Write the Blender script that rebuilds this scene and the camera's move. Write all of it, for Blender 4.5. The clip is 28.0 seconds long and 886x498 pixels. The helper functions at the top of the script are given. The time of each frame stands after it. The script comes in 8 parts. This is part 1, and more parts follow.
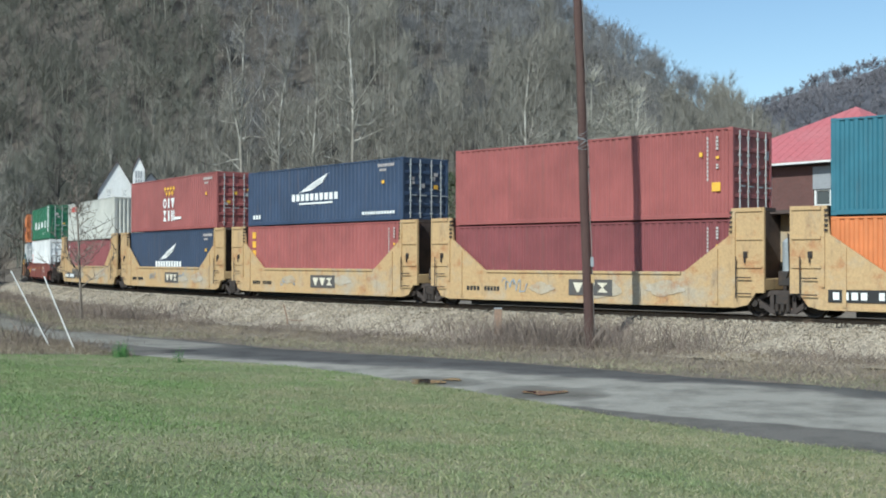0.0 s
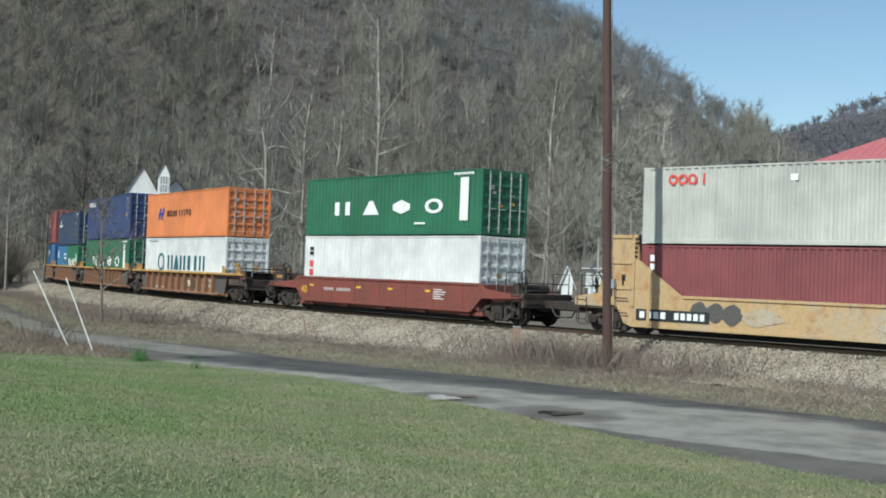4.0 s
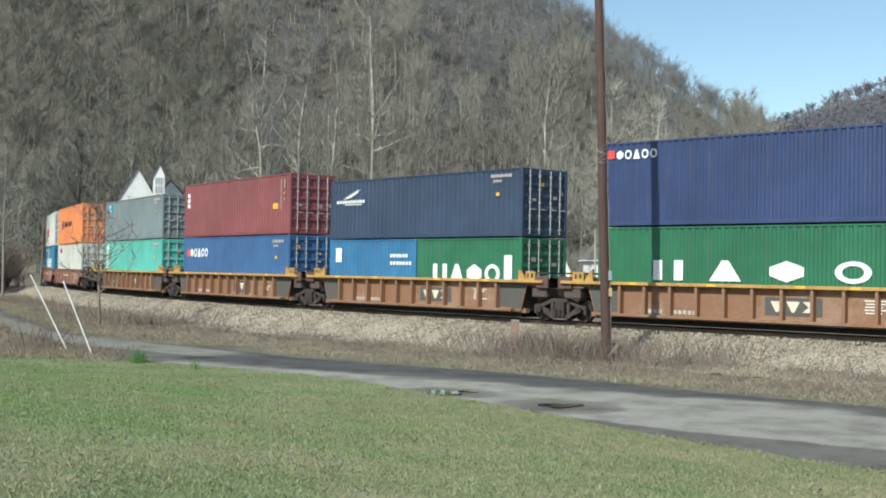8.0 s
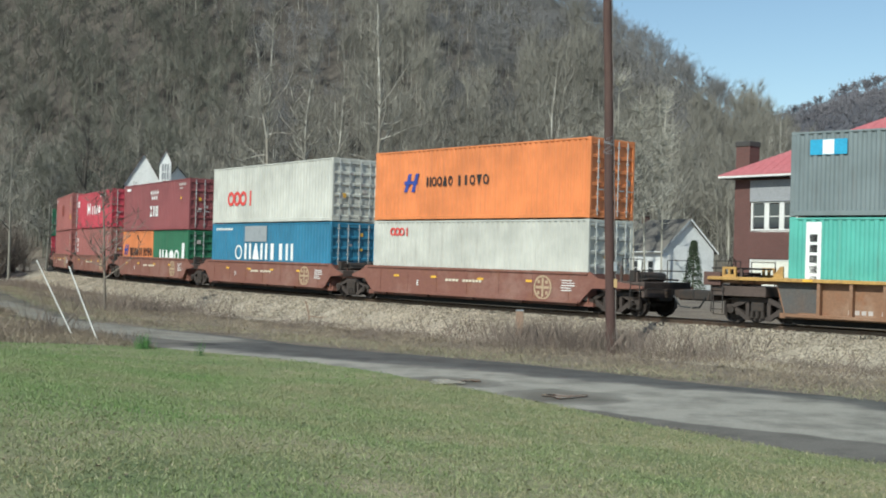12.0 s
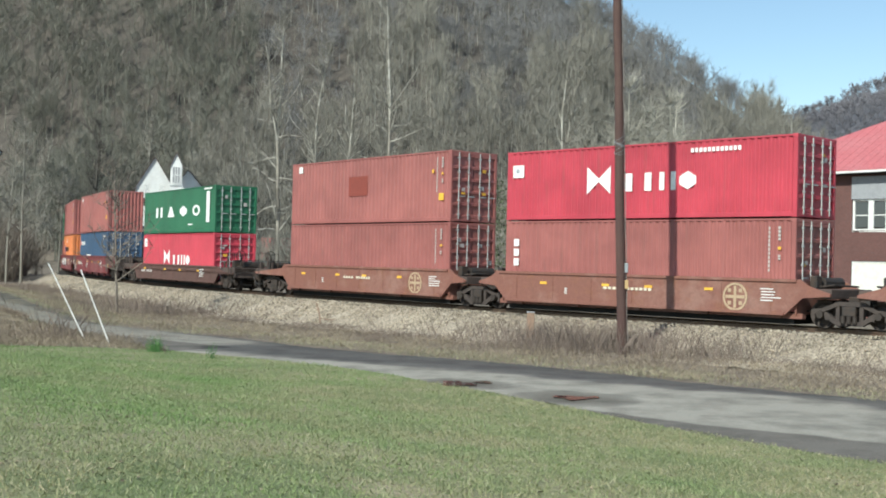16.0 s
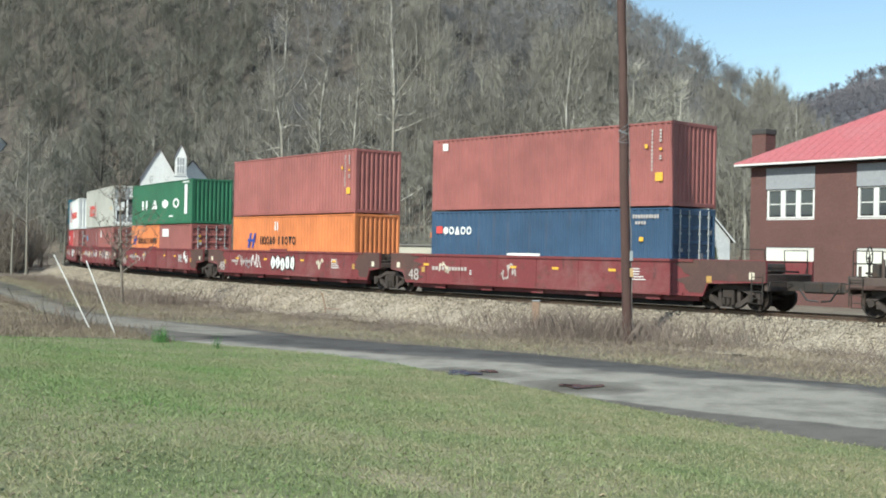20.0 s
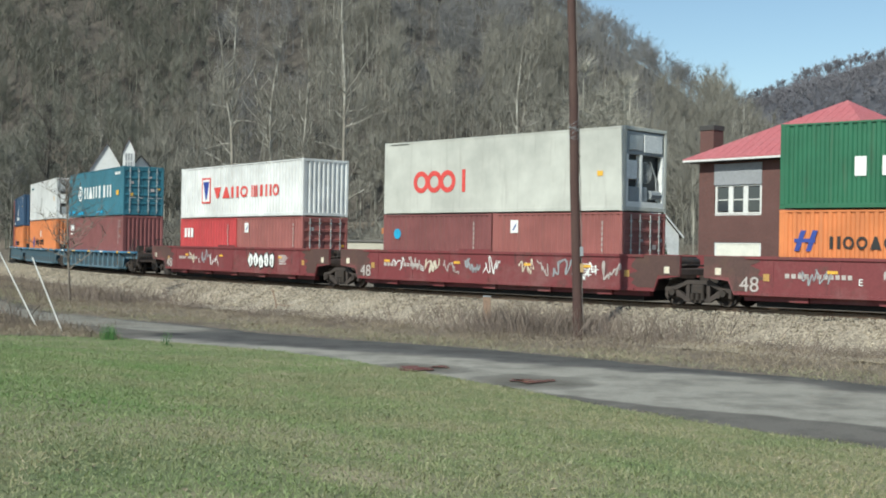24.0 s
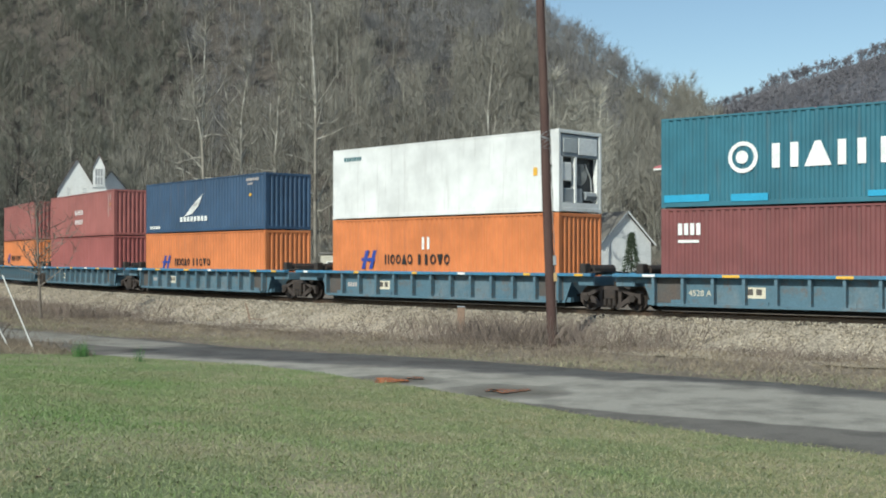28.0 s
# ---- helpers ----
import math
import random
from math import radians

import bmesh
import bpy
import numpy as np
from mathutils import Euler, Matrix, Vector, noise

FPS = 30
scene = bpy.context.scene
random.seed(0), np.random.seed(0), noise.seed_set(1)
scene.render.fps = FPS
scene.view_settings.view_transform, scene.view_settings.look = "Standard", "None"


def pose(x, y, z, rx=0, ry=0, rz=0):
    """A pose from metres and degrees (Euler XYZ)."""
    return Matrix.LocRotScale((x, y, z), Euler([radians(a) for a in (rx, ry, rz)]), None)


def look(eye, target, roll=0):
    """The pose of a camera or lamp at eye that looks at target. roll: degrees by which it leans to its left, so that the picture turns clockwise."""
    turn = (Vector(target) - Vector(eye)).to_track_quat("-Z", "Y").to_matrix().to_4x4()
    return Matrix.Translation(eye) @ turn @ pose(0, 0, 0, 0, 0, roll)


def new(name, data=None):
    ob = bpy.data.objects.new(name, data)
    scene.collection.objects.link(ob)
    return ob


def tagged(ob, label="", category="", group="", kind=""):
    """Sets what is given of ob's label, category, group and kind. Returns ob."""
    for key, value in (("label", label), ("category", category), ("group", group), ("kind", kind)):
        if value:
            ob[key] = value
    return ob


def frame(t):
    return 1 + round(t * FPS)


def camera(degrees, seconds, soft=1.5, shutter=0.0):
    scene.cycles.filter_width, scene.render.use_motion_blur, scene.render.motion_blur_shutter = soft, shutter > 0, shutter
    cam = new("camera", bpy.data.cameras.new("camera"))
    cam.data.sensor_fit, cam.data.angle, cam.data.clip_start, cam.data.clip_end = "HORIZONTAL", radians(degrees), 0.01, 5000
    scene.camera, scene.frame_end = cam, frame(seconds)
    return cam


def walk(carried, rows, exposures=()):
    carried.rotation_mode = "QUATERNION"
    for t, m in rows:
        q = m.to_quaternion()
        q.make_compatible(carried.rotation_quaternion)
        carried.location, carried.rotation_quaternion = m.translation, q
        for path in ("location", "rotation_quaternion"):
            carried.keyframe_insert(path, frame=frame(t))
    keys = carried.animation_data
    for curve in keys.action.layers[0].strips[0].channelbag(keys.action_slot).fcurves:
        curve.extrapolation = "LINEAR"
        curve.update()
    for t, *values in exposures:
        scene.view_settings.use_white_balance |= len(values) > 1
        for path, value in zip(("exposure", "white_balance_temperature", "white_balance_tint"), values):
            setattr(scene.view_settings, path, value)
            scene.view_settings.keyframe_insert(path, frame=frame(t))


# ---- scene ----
# ---------------------------------------------------------------- camera
EYE = 2.7
cam = camera(41.0, 28.0, 1.9, 0.0)


def aim(yaw, pitch, roll):
    a, b = radians(yaw), radians(pitch)
    eye = Vector((0, 0, EYE))
    ahead = Vector((-math.sin(a) * math.cos(b), math.cos(a) * math.cos(b), math.sin(b)))
    return look(eye, eye + ahead, roll)


# seconds, yaw, pitch, roll: a hand-held camera that stands on one spot
AIMS = [
    (0, -1.68, 0.62, 0.11), (0.5, -1.04, 0.66, 0.83), (1, -0.18, 1.25, 0.72), (1.5, -1.44, 0.95, 0.82),
    (2, -0.68, 1.36, 0.75), (2.5, -0.79, 1.16, 0.86), (3, -0.07, 1.4, 1.06), (3.5, -0.27, 0.74, 1.4),
    (4, -0.65, 1.37, 2.23), (4.5, -0.69, 0.63, 1.1), (6.5, -0.74, 0.26, 1.64), (7, -1.16, 0.7, 1.54),
    (7.5, -0.94, 1.07, 1.13), (8, -0.81, 1.14, 1.01), (8.5, -0.81, 1.14, 1.1), (9, -0.67, 0.97, 1.21),
    (9.5, -0.62, 1.11, 1.22), (10, -0.52, 1.16, 1.05), (10.5, -0.63, 1.11, 1.24), (11, -0.5, 0.94, 1.27),
    (11.5, -0.46, 0.83, 1.46), (12, -0.56, 0.62, 1.62), (12.5, -0.46, 0.81, 1.49), (14.5, -0.08, 0.51, 1.37),
    (15, -0.19, 0.69, 1.54), (15.5, -0.17, 0.6, 1.43), (16, -0.04, 0.7, 1.4), (16.5, 0.08, 0.38, 1.07),
    (17, 0, 0.55, 0.96), (17.5, 0.39, 0.2, 1.16), (18, -1.43, 0.49, 1.73), (18.5, 0.85, 1.58, 1.37),
    (19, 1.65, 0.44, 0.8), (19.5, 1.44, -0.76, 0.71), (20, 0.18, 0.17, 1.1), (20.5, 0.16, 0.07, 0.51),
    (21, -0.37, 0.54, 0.73), (21.5, -0.48, 0.38, 1.37), (23.5, -1.59, 0.2, 1.02), (24, -2.18, 0.01, 0.96),
    (24.5, -2.25, 0.21, 0.56), (25, -2.78, 0.37, 0.78), (25.5, -3.32, 0.3, 0.64), (26, -3.15, 0.15, 0.23),
    (26.5, -3.1, 0.05, 0.09), (27, -3.15, 0.61, 0.73), (27.5, -3.23, 0.78, 0.64), (28, -3.47, 0.55, 0.08),
]
EXPOSURES = [(t, stops, float(np.interp(t, [0, 3, 4.5, 7, 12, 28], [5800, 5850, 6000, 6150, 6200, 6250])), 0) for t, stops in [(0, 0.28), (2, 0.25), (3, 0.18), (4.5, 0.1), (7, 0.1), (8, 0.43), (9, 0.48), (10, 0.35), (11, 0.3), (12, 0.22), (13.5, 0.35), (15, 0.5), (17, 0.5), (18, 0.44), (18.5, 0.38), (19, 0.53), (20, 0.53), (21, 0.43), (24, 0.24), (25, 0.15), (26, 0.19), (28, 0.17)]]
walk(cam, [(t, aim(y, p, r)) for t, y, p, r in AIMS], EXPOSURES)

# ---------------------------------------------------------------- world and sun
SUN_AZ, SUN_EL = 215.0, 40.0          # where the sun stands: degrees clockwise from +y, and up
world = bpy.data.worlds.new("sky")
scene.world = world
world.use_nodes = True
wn = world.node_tree.nodes
sky = wn.new("ShaderNodeTexSky")
sky.sky_type = "NISHITA"
sky.sun_disc = False
sky.sun_elevation = radians(SUN_EL)
sky.sun_rotation = radians(SUN_AZ)
sky.air_density, sky.dust_density, sky.ozone_density = 1.0, 0.4, 0.7
world.node_tree.links.new(sky.outputs[0], wn["Background"].inputs[0])
wn["Background"].inputs[1].default_value = 0.102
sun_data = bpy.data.lights.new("sun", "SUN")
sun_data.energy, sun_data.angle, sun_data.color = 4.3, radians(0.53), (1.0, 0.955, 0.89)
sun = new("sun", sun_data)
sun_way = Vector((math.sin(radians(SUN_AZ)) * math.cos(radians(SUN_EL)), math.cos(radians(SUN_AZ)) * math.cos(radians(SUN_EL)), math.sin(radians(SUN_EL))))
sun.matrix_world = look(tuple(sun_way * 60), (0, 0, 0))


# ---------------------------------------------------------------- materials
def nodes_of(name):
    m = bpy.data.materials.new(name)
    m.use_nodes = True
    nt = m.node_tree
    return m, nt, nt.nodes["Principled BSDF"]


def mixed(nt, a, b, fac, kind="MIX"):
    n = nt.nodes.new("ShaderNodeMix")
    n.data_type, n.blend_type = "RGBA", kind
    for sock, value in ((n.inputs[0], fac), (n.inputs[6], a), (n.inputs[7], b)):
        if isinstance(value, (int, float)):
            sock.default_value = value
        elif isinstance(value, tuple):
            sock.default_value = (*value[:3], 1)
        else:
            nt.links.new(value, sock)
    return n.outputs[2]


def noise_tex(nt, scale, detail=4.0, rough=0.6, space="Object", stretch=(1, 1, 1)):
    co = nt.nodes.new("ShaderNodeTexCoord")
    mp = nt.nodes.new("ShaderNodeMapping")
    mp.inputs["Scale"].default_value = stretch
    if space == "World":
        geo = nt.nodes.new("ShaderNodeNewGeometry")
        nt.links.new(geo.outputs["Position"], mp.inputs[0])
    else:
        nt.links.new(co.outputs[space], mp.inputs[0])
    n = nt.nodes.new("ShaderNodeTexNoise")
    n.inputs["Scale"].default_value, n.inputs["Detail"].default_value, n.inputs["Roughness"].default_value = scale, detail, rough
    nt.links.new(mp.outputs[0], n.inputs["Vector"])
    return n.outputs[0]


def ramp(nt, value, stops):
    r = nt.nodes.new("ShaderNodeValToRGB")
    els = r.color_ramp.elements
    while len(els) < len(stops):
        els.new(0.5)
    for e, (p, c) in zip(els, stops):
        e.position = p
        e.color = (*c, 1) if isinstance(c, tuple) else (c, c, c, 1)
    nt.links.new(value, r.inputs[0])
    return r.outputs[0]


def bump(nt, bsdf, height, strength, distance):
    b = nt.nodes.new("ShaderNodeBump")
    b.inputs["Strength"].default_value, b.inputs["Distance"].default_value = strength, distance
    nt.links.new(height, b.inputs["Height"])
    nt.links.new(b.outputs[0], bsdf.inputs["Normal"])


def surface(name, color, rough=0.6, metal=0.0, wear=(0.2, 0.14, 0.09), amount=0.35, scale=2.0, fine=30.0, relief=0.003, space="Object", stretch=(1, 1, 1)):
    """A painted or natural surface: base colour, stains at a large and a small scale, fine relief."""
    m, nt, b = nodes_of(name)
    big = ramp(nt, noise_tex(nt, scale, 5, 0.62, space, stretch), [(0.45, 0.0), (0.75, 1.0)])
    small = noise_tex(nt, fine, 3, 0.6, space, stretch)
    k = nt.nodes.new("ShaderNodeMath")
    k.operation = "MULTIPLY"
    k.inputs[1].default_value = amount
    nt.links.new(big, k.inputs[0])
    col = mixed(nt, color, wear, k.outputs[0])
    dark = ramp(nt, small, [(0.3, 0.78), (0.7, 1.12)])
    nt.links.new(mixed(nt, col, dark, 1.0, "MULTIPLY"), b.inputs["Base Color"])
    b.inputs["Roughness"].default_value, b.inputs["Metallic"].default_value = rough, metal
    if relief:
        bump(nt, b, small, 0.6, relief)
    return m


def container_paint(name, rough=0.5):
    """Container paint: the colour is the object's own; faded patches, streaks that run down, rust specks."""
    m, nt, b = nodes_of(name)
    info = nt.nodes.new("ShaderNodeObjectInfo")
    fade = ramp(nt, noise_tex(nt, 0.55, 4, 0.6), [(0.35, 0.82), (0.7, 1.14)])
    col = mixed(nt, info.outputs["Color"], fade, 1.0, "MULTIPLY")
    streak = ramp(nt, noise_tex(nt, 1.0, 5, 0.65, "Object", (5.0, 5.0, 0.35)), [(0.55, 0.0), (0.8, 0.35)])
    col = mixed(nt, col, (0.13, 0.09, 0.07), streak)
    rust = ramp(nt, noise_tex(nt, 7.0, 6, 0.75), [(0.70, 0.0), (0.76, 0.8)])
    col = mixed(nt, col, (0.12, 0.05, 0.025), rust)
    nt.links.new(col, b.inputs["Base Color"])
    b.inputs["Roughness"].default_value = rough
    bump(nt, b, noise_tex(nt, 3.0, 3, 0.5), 0.25, 0.01)
    return m


def bark_mat(name, pale, dark, scale=0.12, stretch=(1, 1, 1)):
    m, nt, b = nodes_of(name)
    geo = nt.nodes.new("ShaderNodeNewGeometry")
    base = mixed(nt, dark, pale, geo.outputs["Random Per Island"])
    patch = ramp(nt, noise_tex(nt, scale, 3, 0.6, "World", stretch), [(0.3, 0.65), (0.7, 1.3)])
    nt.links.new(mixed(nt, base, patch, 1.0, "MULTIPLY"), b.inputs["Base Color"])
    b.inputs["Roughness"].default_value = 0.9
    return m


def plain(name, color, rough=0.6, metal=0.0):
    return surface(name, color, rough, metal, tuple(c * 0.55 for c in color), 0.4, 3.0, 25.0, 0.0)


PAINT = container_paint("container_paint")
PAINT_SMOOTH = container_paint("reefer_paint", 0.38)
TRUCK_STEEL = surface("dusty_truck_steel", (0.056, 0.042, 0.035), 0.8, 0.0, (0.026, 0.021, 0.019), 0.8, 3.0, 30.0)
DARK_STEEL = surface("dark_steel", (0.035, 0.030, 0.027), 0.7, 0.2, (0.10, 0.055, 0.03), 0.6, 3.0, 40.0)
WHEEL_STEEL = surface("wheel_steel", (0.048, 0.038, 0.032), 0.6, 0.4, (0.085, 0.052, 0.034), 0.6, 3.0, 40.0)
RAIL_STEEL = surface("rail_steel", (0.16, 0.11, 0.08), 0.4, 0.6, (0.14, 0.07, 0.04), 0.6, 2.0, 30.0)
GALV = surface("galvanised_rod", (0.50, 0.51, 0.50), 0.45, 0.3, (0.25, 0.2, 0.16), 0.4, 3.0, 30.0, 0.0)
WHITE = plain("white_marking", (0.80, 0.80, 0.77))
YELLOW_MARK = plain("yellow_marking", (0.75, 0.42, 0.05))
RED_MARK = plain("red_marking", (0.62, 0.07, 0.06))
BLUE_MARK = plain("blue_marking", (0.03, 0.06, 0.28))
TEAL_MARK = plain("teal_marking", (0.02, 0.12, 0.14))
BLACK_MARK = plain("black_marking", (0.02, 0.02, 0.02))
PALEBLUE_MARK = plain("pale_blue_marking", (0.03, 0.32, 0.52))
MAROON_MARK = plain("maroon_marking", (0.22, 0.05, 0.035))
GREY_MARK = plain("grey_marking", (0.30, 0.32, 0.33))
MARKS = {"w": WHITE, "y": YELLOW_MARK, "r": RED_MARK, "b": BLUE_MARK, "t": TEAL_MARK, "k": BLACK_MARK, "p": PALEBLUE_MARK, "m": MAROON_MARK, "g": GREY_MARK}

def weathered(name, base, rust, pale, dark):
    """Old car paint: rust blooms, chalky patches and dark runs."""
    m, nt, b = nodes_of(name)
    col = mixed(nt, base, pale, ramp(nt, noise_tex(nt, 0.55, 5, 0.65), [(0.52, 0.0), (0.66, 0.75)]))
    col = mixed(nt, col, rust, ramp(nt, noise_tex(nt, 1.7, 6, 0.72), [(0.54, 0.0), (0.66, 0.8)]))
    col = mixed(nt, col, dark, ramp(nt, noise_tex(nt, 1.3, 6, 0.7, "Object", (2.4, 2.4, 0.5)), [(0.58, 0.0), (0.72, 0.7)]))
    fine = noise_tex(nt, 16.0, 4, 0.65)
    nt.links.new(mixed(nt, col, ramp(nt, fine, [(0.3, 0.82), (0.7, 1.1)]), 1.0, "MULTIPLY"), b.inputs["Base Color"])
    b.inputs["Roughness"].default_value = 0.65
    bump(nt, b, fine, 0.4, 0.004)
    return m


CAR_YELLOW = weathered("faded_yellow_car_paint", (0.45, 0.305, 0.15), (0.36, 0.17, 0.07), (0.37, 0.33, 0.26), (0.17, 0.115, 0.08))
CAR_MAROON = surface("maroon_car_paint", (0.20, 0.055, 0.04), 0.6, 0.0, (0.10, 0.05, 0.035), 0.6, 1.1, 14.0)
CAR_BROWN = weathered("ribbed_brown_car_paint", (0.225, 0.118, 0.066), (0.23, 0.098, 0.045), (0.30, 0.20, 0.135), (0.13, 0.08, 0.055))
CAR_OXIDE = weathered("oxide_brown_car_paint", (0.195, 0.082, 0.060), (0.21, 0.09, 0.052), (0.26, 0.145, 0.115), (0.14, 0.075, 0.055))
CAR_DUSTY = surface("dusty_brown_car_paint", (0.105, 0.054, 0.044), 0.7, 0.0, (0.062, 0.04, 0.03), 0.6, 1.0, 14.0)
CAR_RED = weathered("red_car_paint", (0.170, 0.034, 0.037), (0.11, 0.046, 0.038), (0.20, 0.085, 0.08), (0.05, 0.030, 0.028))
CAR_BLUE = weathered("blue_grey_car_paint", (0.082, 0.150, 0.192), (0.13, 0.10, 0.08), (0.15, 0.19, 0.21), (0.055, 0.075, 0.085))
TOP_YELLOW = surface("yellow_top_rail_paint", (0.44, 0.26, 0.075), 0.6, 0.0, (0.20, 0.10, 0.05), 0.6, 1.5, 14.0)
TOP_BLUE = surface("blue_top_rail_paint", (0.055, 0.20, 0.33), 0.6, 0.0, (0.12, 0.09, 0.06), 0.5, 1.5, 14.0)
END_RED = weathered("grimy_red_car_end", (0.085, 0.045, 0.038), (0.10, 0.055, 0.04), (0.17, 0.06, 0.055), (0.045, 0.03, 0.026))
# grime on car ends; on the tall bulkheads the same colour paints shade
END_GRIME_SHADE = surface("grimy_shaded_car_end", (0.085, 0.060, 0.050), 0.8, 0.0, (0.035, 0.028, 0.024), 0.8, 2.5, 20.0)
CAR_GREY = surface("dark_grey_car_paint", (0.085, 0.08, 0.075), 0.7, 0.0, (0.12, 0.07, 0.045), 0.5, 1.5, 14.0)


# ---------------------------------------------------------------- mesh building
class Shape:
    """Collects faces for one mesh."""

    def __init__(self):
        self.v, self.f = [], []

    def add(self, verts, faces):
        n = len(self.v)
        self.v += [tuple(p) for p in verts]
        self.f += [tuple(n + i for i in f) for f in faces]
        return self

    def box(self, x0, x1, y0, y1, z0, z1, c=0.0):
        if c <= 0:
            vs = [(x, y, z) for z in (z0, z1) for y in (y0, y1) for x in (x0, x1)]
            return self.add(vs, [(0, 2, 3, 1), (4, 5, 7, 6), (0, 1, 5, 4), (2, 6, 7, 3), (0, 4, 6, 2), (1, 3, 7, 5)])
        # chamfered along the edges
        lo, hi = (x0, y0, z0), (x1, y1, z1)
        vs, idx = [], {}
        for sx in (0, 1):
            for sy in (0, 1):
                for sz in (0, 1):
                    s = (sx, sy, sz)
                    for ax in range(3):
                        p = [(hi if s[k] else lo)[k] + (0 if k == ax else (-c if s[k] else c)) for k in range(3)]
                        idx[(s, ax)] = len(vs)
                        vs.append(tuple(p))
        fs = []
        for ax in range(3):
            a, b = (ax + 1) % 3, (ax + 2) % 3
            for side in (0, 1):
                q = []
                for i, j in ((0, 0), (1, 0), (1, 1), (0, 1)):
                    s = [0, 0, 0]
                    s[ax], s[a], s[b] = side, i, j
                    q.append(idx[(tuple(s), ax)])
                fs.append(tuple(q if side else q[::-1]))
        for ax in range(3):
            a, b = (ax + 1) % 3, (ax + 2) % 3
            for i in (0, 1):
                for j in (0, 1):
                    s0, s1 = [0, 0, 0], [0, 0, 0]
                    s0[a] = s1[a] = i
                    s0[b] = s1[b] = j
                    s1[ax] = 1
                    q = [idx[(tuple(s0), a)], idx[(tuple(s1), a)], idx[(tuple(s1), b)], idx[(tuple(s0), b)]]
                    fs.append(tuple(q if i != j else q[::-1]))
        for sx in (0, 1):
            for sy in (0, 1):
                for sz in (0, 1):
                    s = (sx, sy, sz)
                    q = [idx[(s, 0)], idx[(s, 1)], idx[(s, 2)]]
                    fs.append(tuple(q if (sx + sy + sz) % 2 else q[::-1]))
        return self.add(vs, fs)

    def tube(self, p0, p1, r0, r1=None, n=8, caps=True):
        r1 = r0 if r1 is None else r1
        p0, p1 = Vector(p0), Vector(p1)
        d = (p1 - p0).normalized()
        a = d.orthogonal().normalized()
        b = d.cross(a)
        vs = []
        for p, r in ((p0, r0), (p1, r1)):
            vs += [p + (a * math.cos(2 * math.pi * k / n) + b * math.sin(2 * math.pi * k / n)) * r for k in range(n)]
        fs = [(k, (k + 1) % n, n + (k + 1) % n, n + k) for k in range(n)]
        if caps:
            fs += [tuple(range(n))[::-1], tuple(range(n, 2 * n))]
        return self.add(vs, fs)

    def slab(self, outline, y0, y1):
        """An outline in x and z, drawn out along y."""
        n = len(outline)
        vs = [(x, y0, z) for x, z in outline] + [(x, y1, z) for x, z in outline]
        return self.add(vs, [tuple(range(n)), tuple(range(2 * n - 1, n - 1, -1))] + [(k, n + k, n + (k + 1) % n, (k + 1) % n) for k in range(n)])

    def pipe(self, points, r, n=6):
        """A bent rod: one skin through all the points."""
        p = [Vector(q) for q in points]
        vs, side = [], None
        for k, c in enumerate(p):
            d = (p[min(k + 1, len(p) - 1)] - p[max(k - 1, 0)]).normalized()
            side = (side - d * side.dot(d)).normalized() if side else d.orthogonal().normalized()
            up = d.cross(side)
            vs += [c + (side * math.cos(2 * math.pi * j / n) + up * math.sin(2 * math.pi * j / n)) * r for j in range(n)]
        m = len(p)
        fs = [(k * n + j, k * n + (j + 1) % n, (k + 1) * n + (j + 1) % n, (k + 1) * n + j) for k in range(m - 1) for j in range(n)]
        return self.add(vs, fs + [tuple(range(n))[::-1], tuple(range((m - 1) * n, m * n))])

    def pieces(self):
        """The parts of the shape that do not touch, each as a Shape."""
        root = list(range(len(self.v)))

        def find(i):
            while root[i] != i:
                i = root[i]
            return i
        for f in self.f:
            for i in f[1:]:
                root[find(i)] = find(f[0])
        out = {}
        for f in self.f:
            out.setdefault(find(f[0]), []).append(f)
        made = []
        for faces in out.values():
            used = sorted({i for f in faces for i in f})
            at = {i: k for k, i in enumerate(used)}
            made.append(Shape().add([self.v[i] for i in used], [tuple(at[i] for i in f) for f in faces]))
        return made

    def mesh(self, name, material=None, smooth=False):
        me = bpy.data.meshes.new(name)
        me.from_pydata(self.v, [], self.f)
        if material:
            me.materials.append(material)
        if smooth:
            me.polygons.foreach_set("use_smooth", [True] * len(me.polygons))
        me.update()
        return me


def part(name, shape, material, parent, label="", at=None, color=None):
    """One mesh object under a thing or a part; shape is a Shape or a ready mesh."""
    me = shape if isinstance(shape, bpy.types.Mesh) else shape.mesh(name, material)
    ob = new(name, me)
    ob.parent = parent
    if at is not None:
        ob.matrix_basis = at if isinstance(at, Matrix) else pose(*at)
    if color:
        ob.color = (*color, 1)
    return tagged(ob, label) if label else ob


def thing(name, label, category, group="", kind="", at=None):
    ob = tagged(new(name), label, category, group, kind)
    ob.empty_display_size = 0.3
    if at is not None:
        ob.matrix_basis = at
    return ob


def sheet_mesh(name, verts, faces, material, smooth=True):
    """A mesh from arrays; faces: rows of 3 or of 4 vertex numbers."""
    verts, faces = np.asarray(verts, np.float32), np.asarray(faces, np.int32)
    me = bpy.data.meshes.new(name)
    me.vertices.add(len(verts))
    me.vertices.foreach_set("co", verts.ravel())
    me.loops.add(faces.size)
    me.loops.foreach_set("vertex_index", faces.ravel())
    me.polygons.add(len(faces))
    me.polygons.foreach_set("loop_start", np.arange(0, faces.size, faces.shape[1], dtype=np.int32))
    me.polygons.foreach_set("use_smooth", np.full(len(faces), smooth))
    me.materials.append(material)
    me.update(calc_edges=True)
    return me


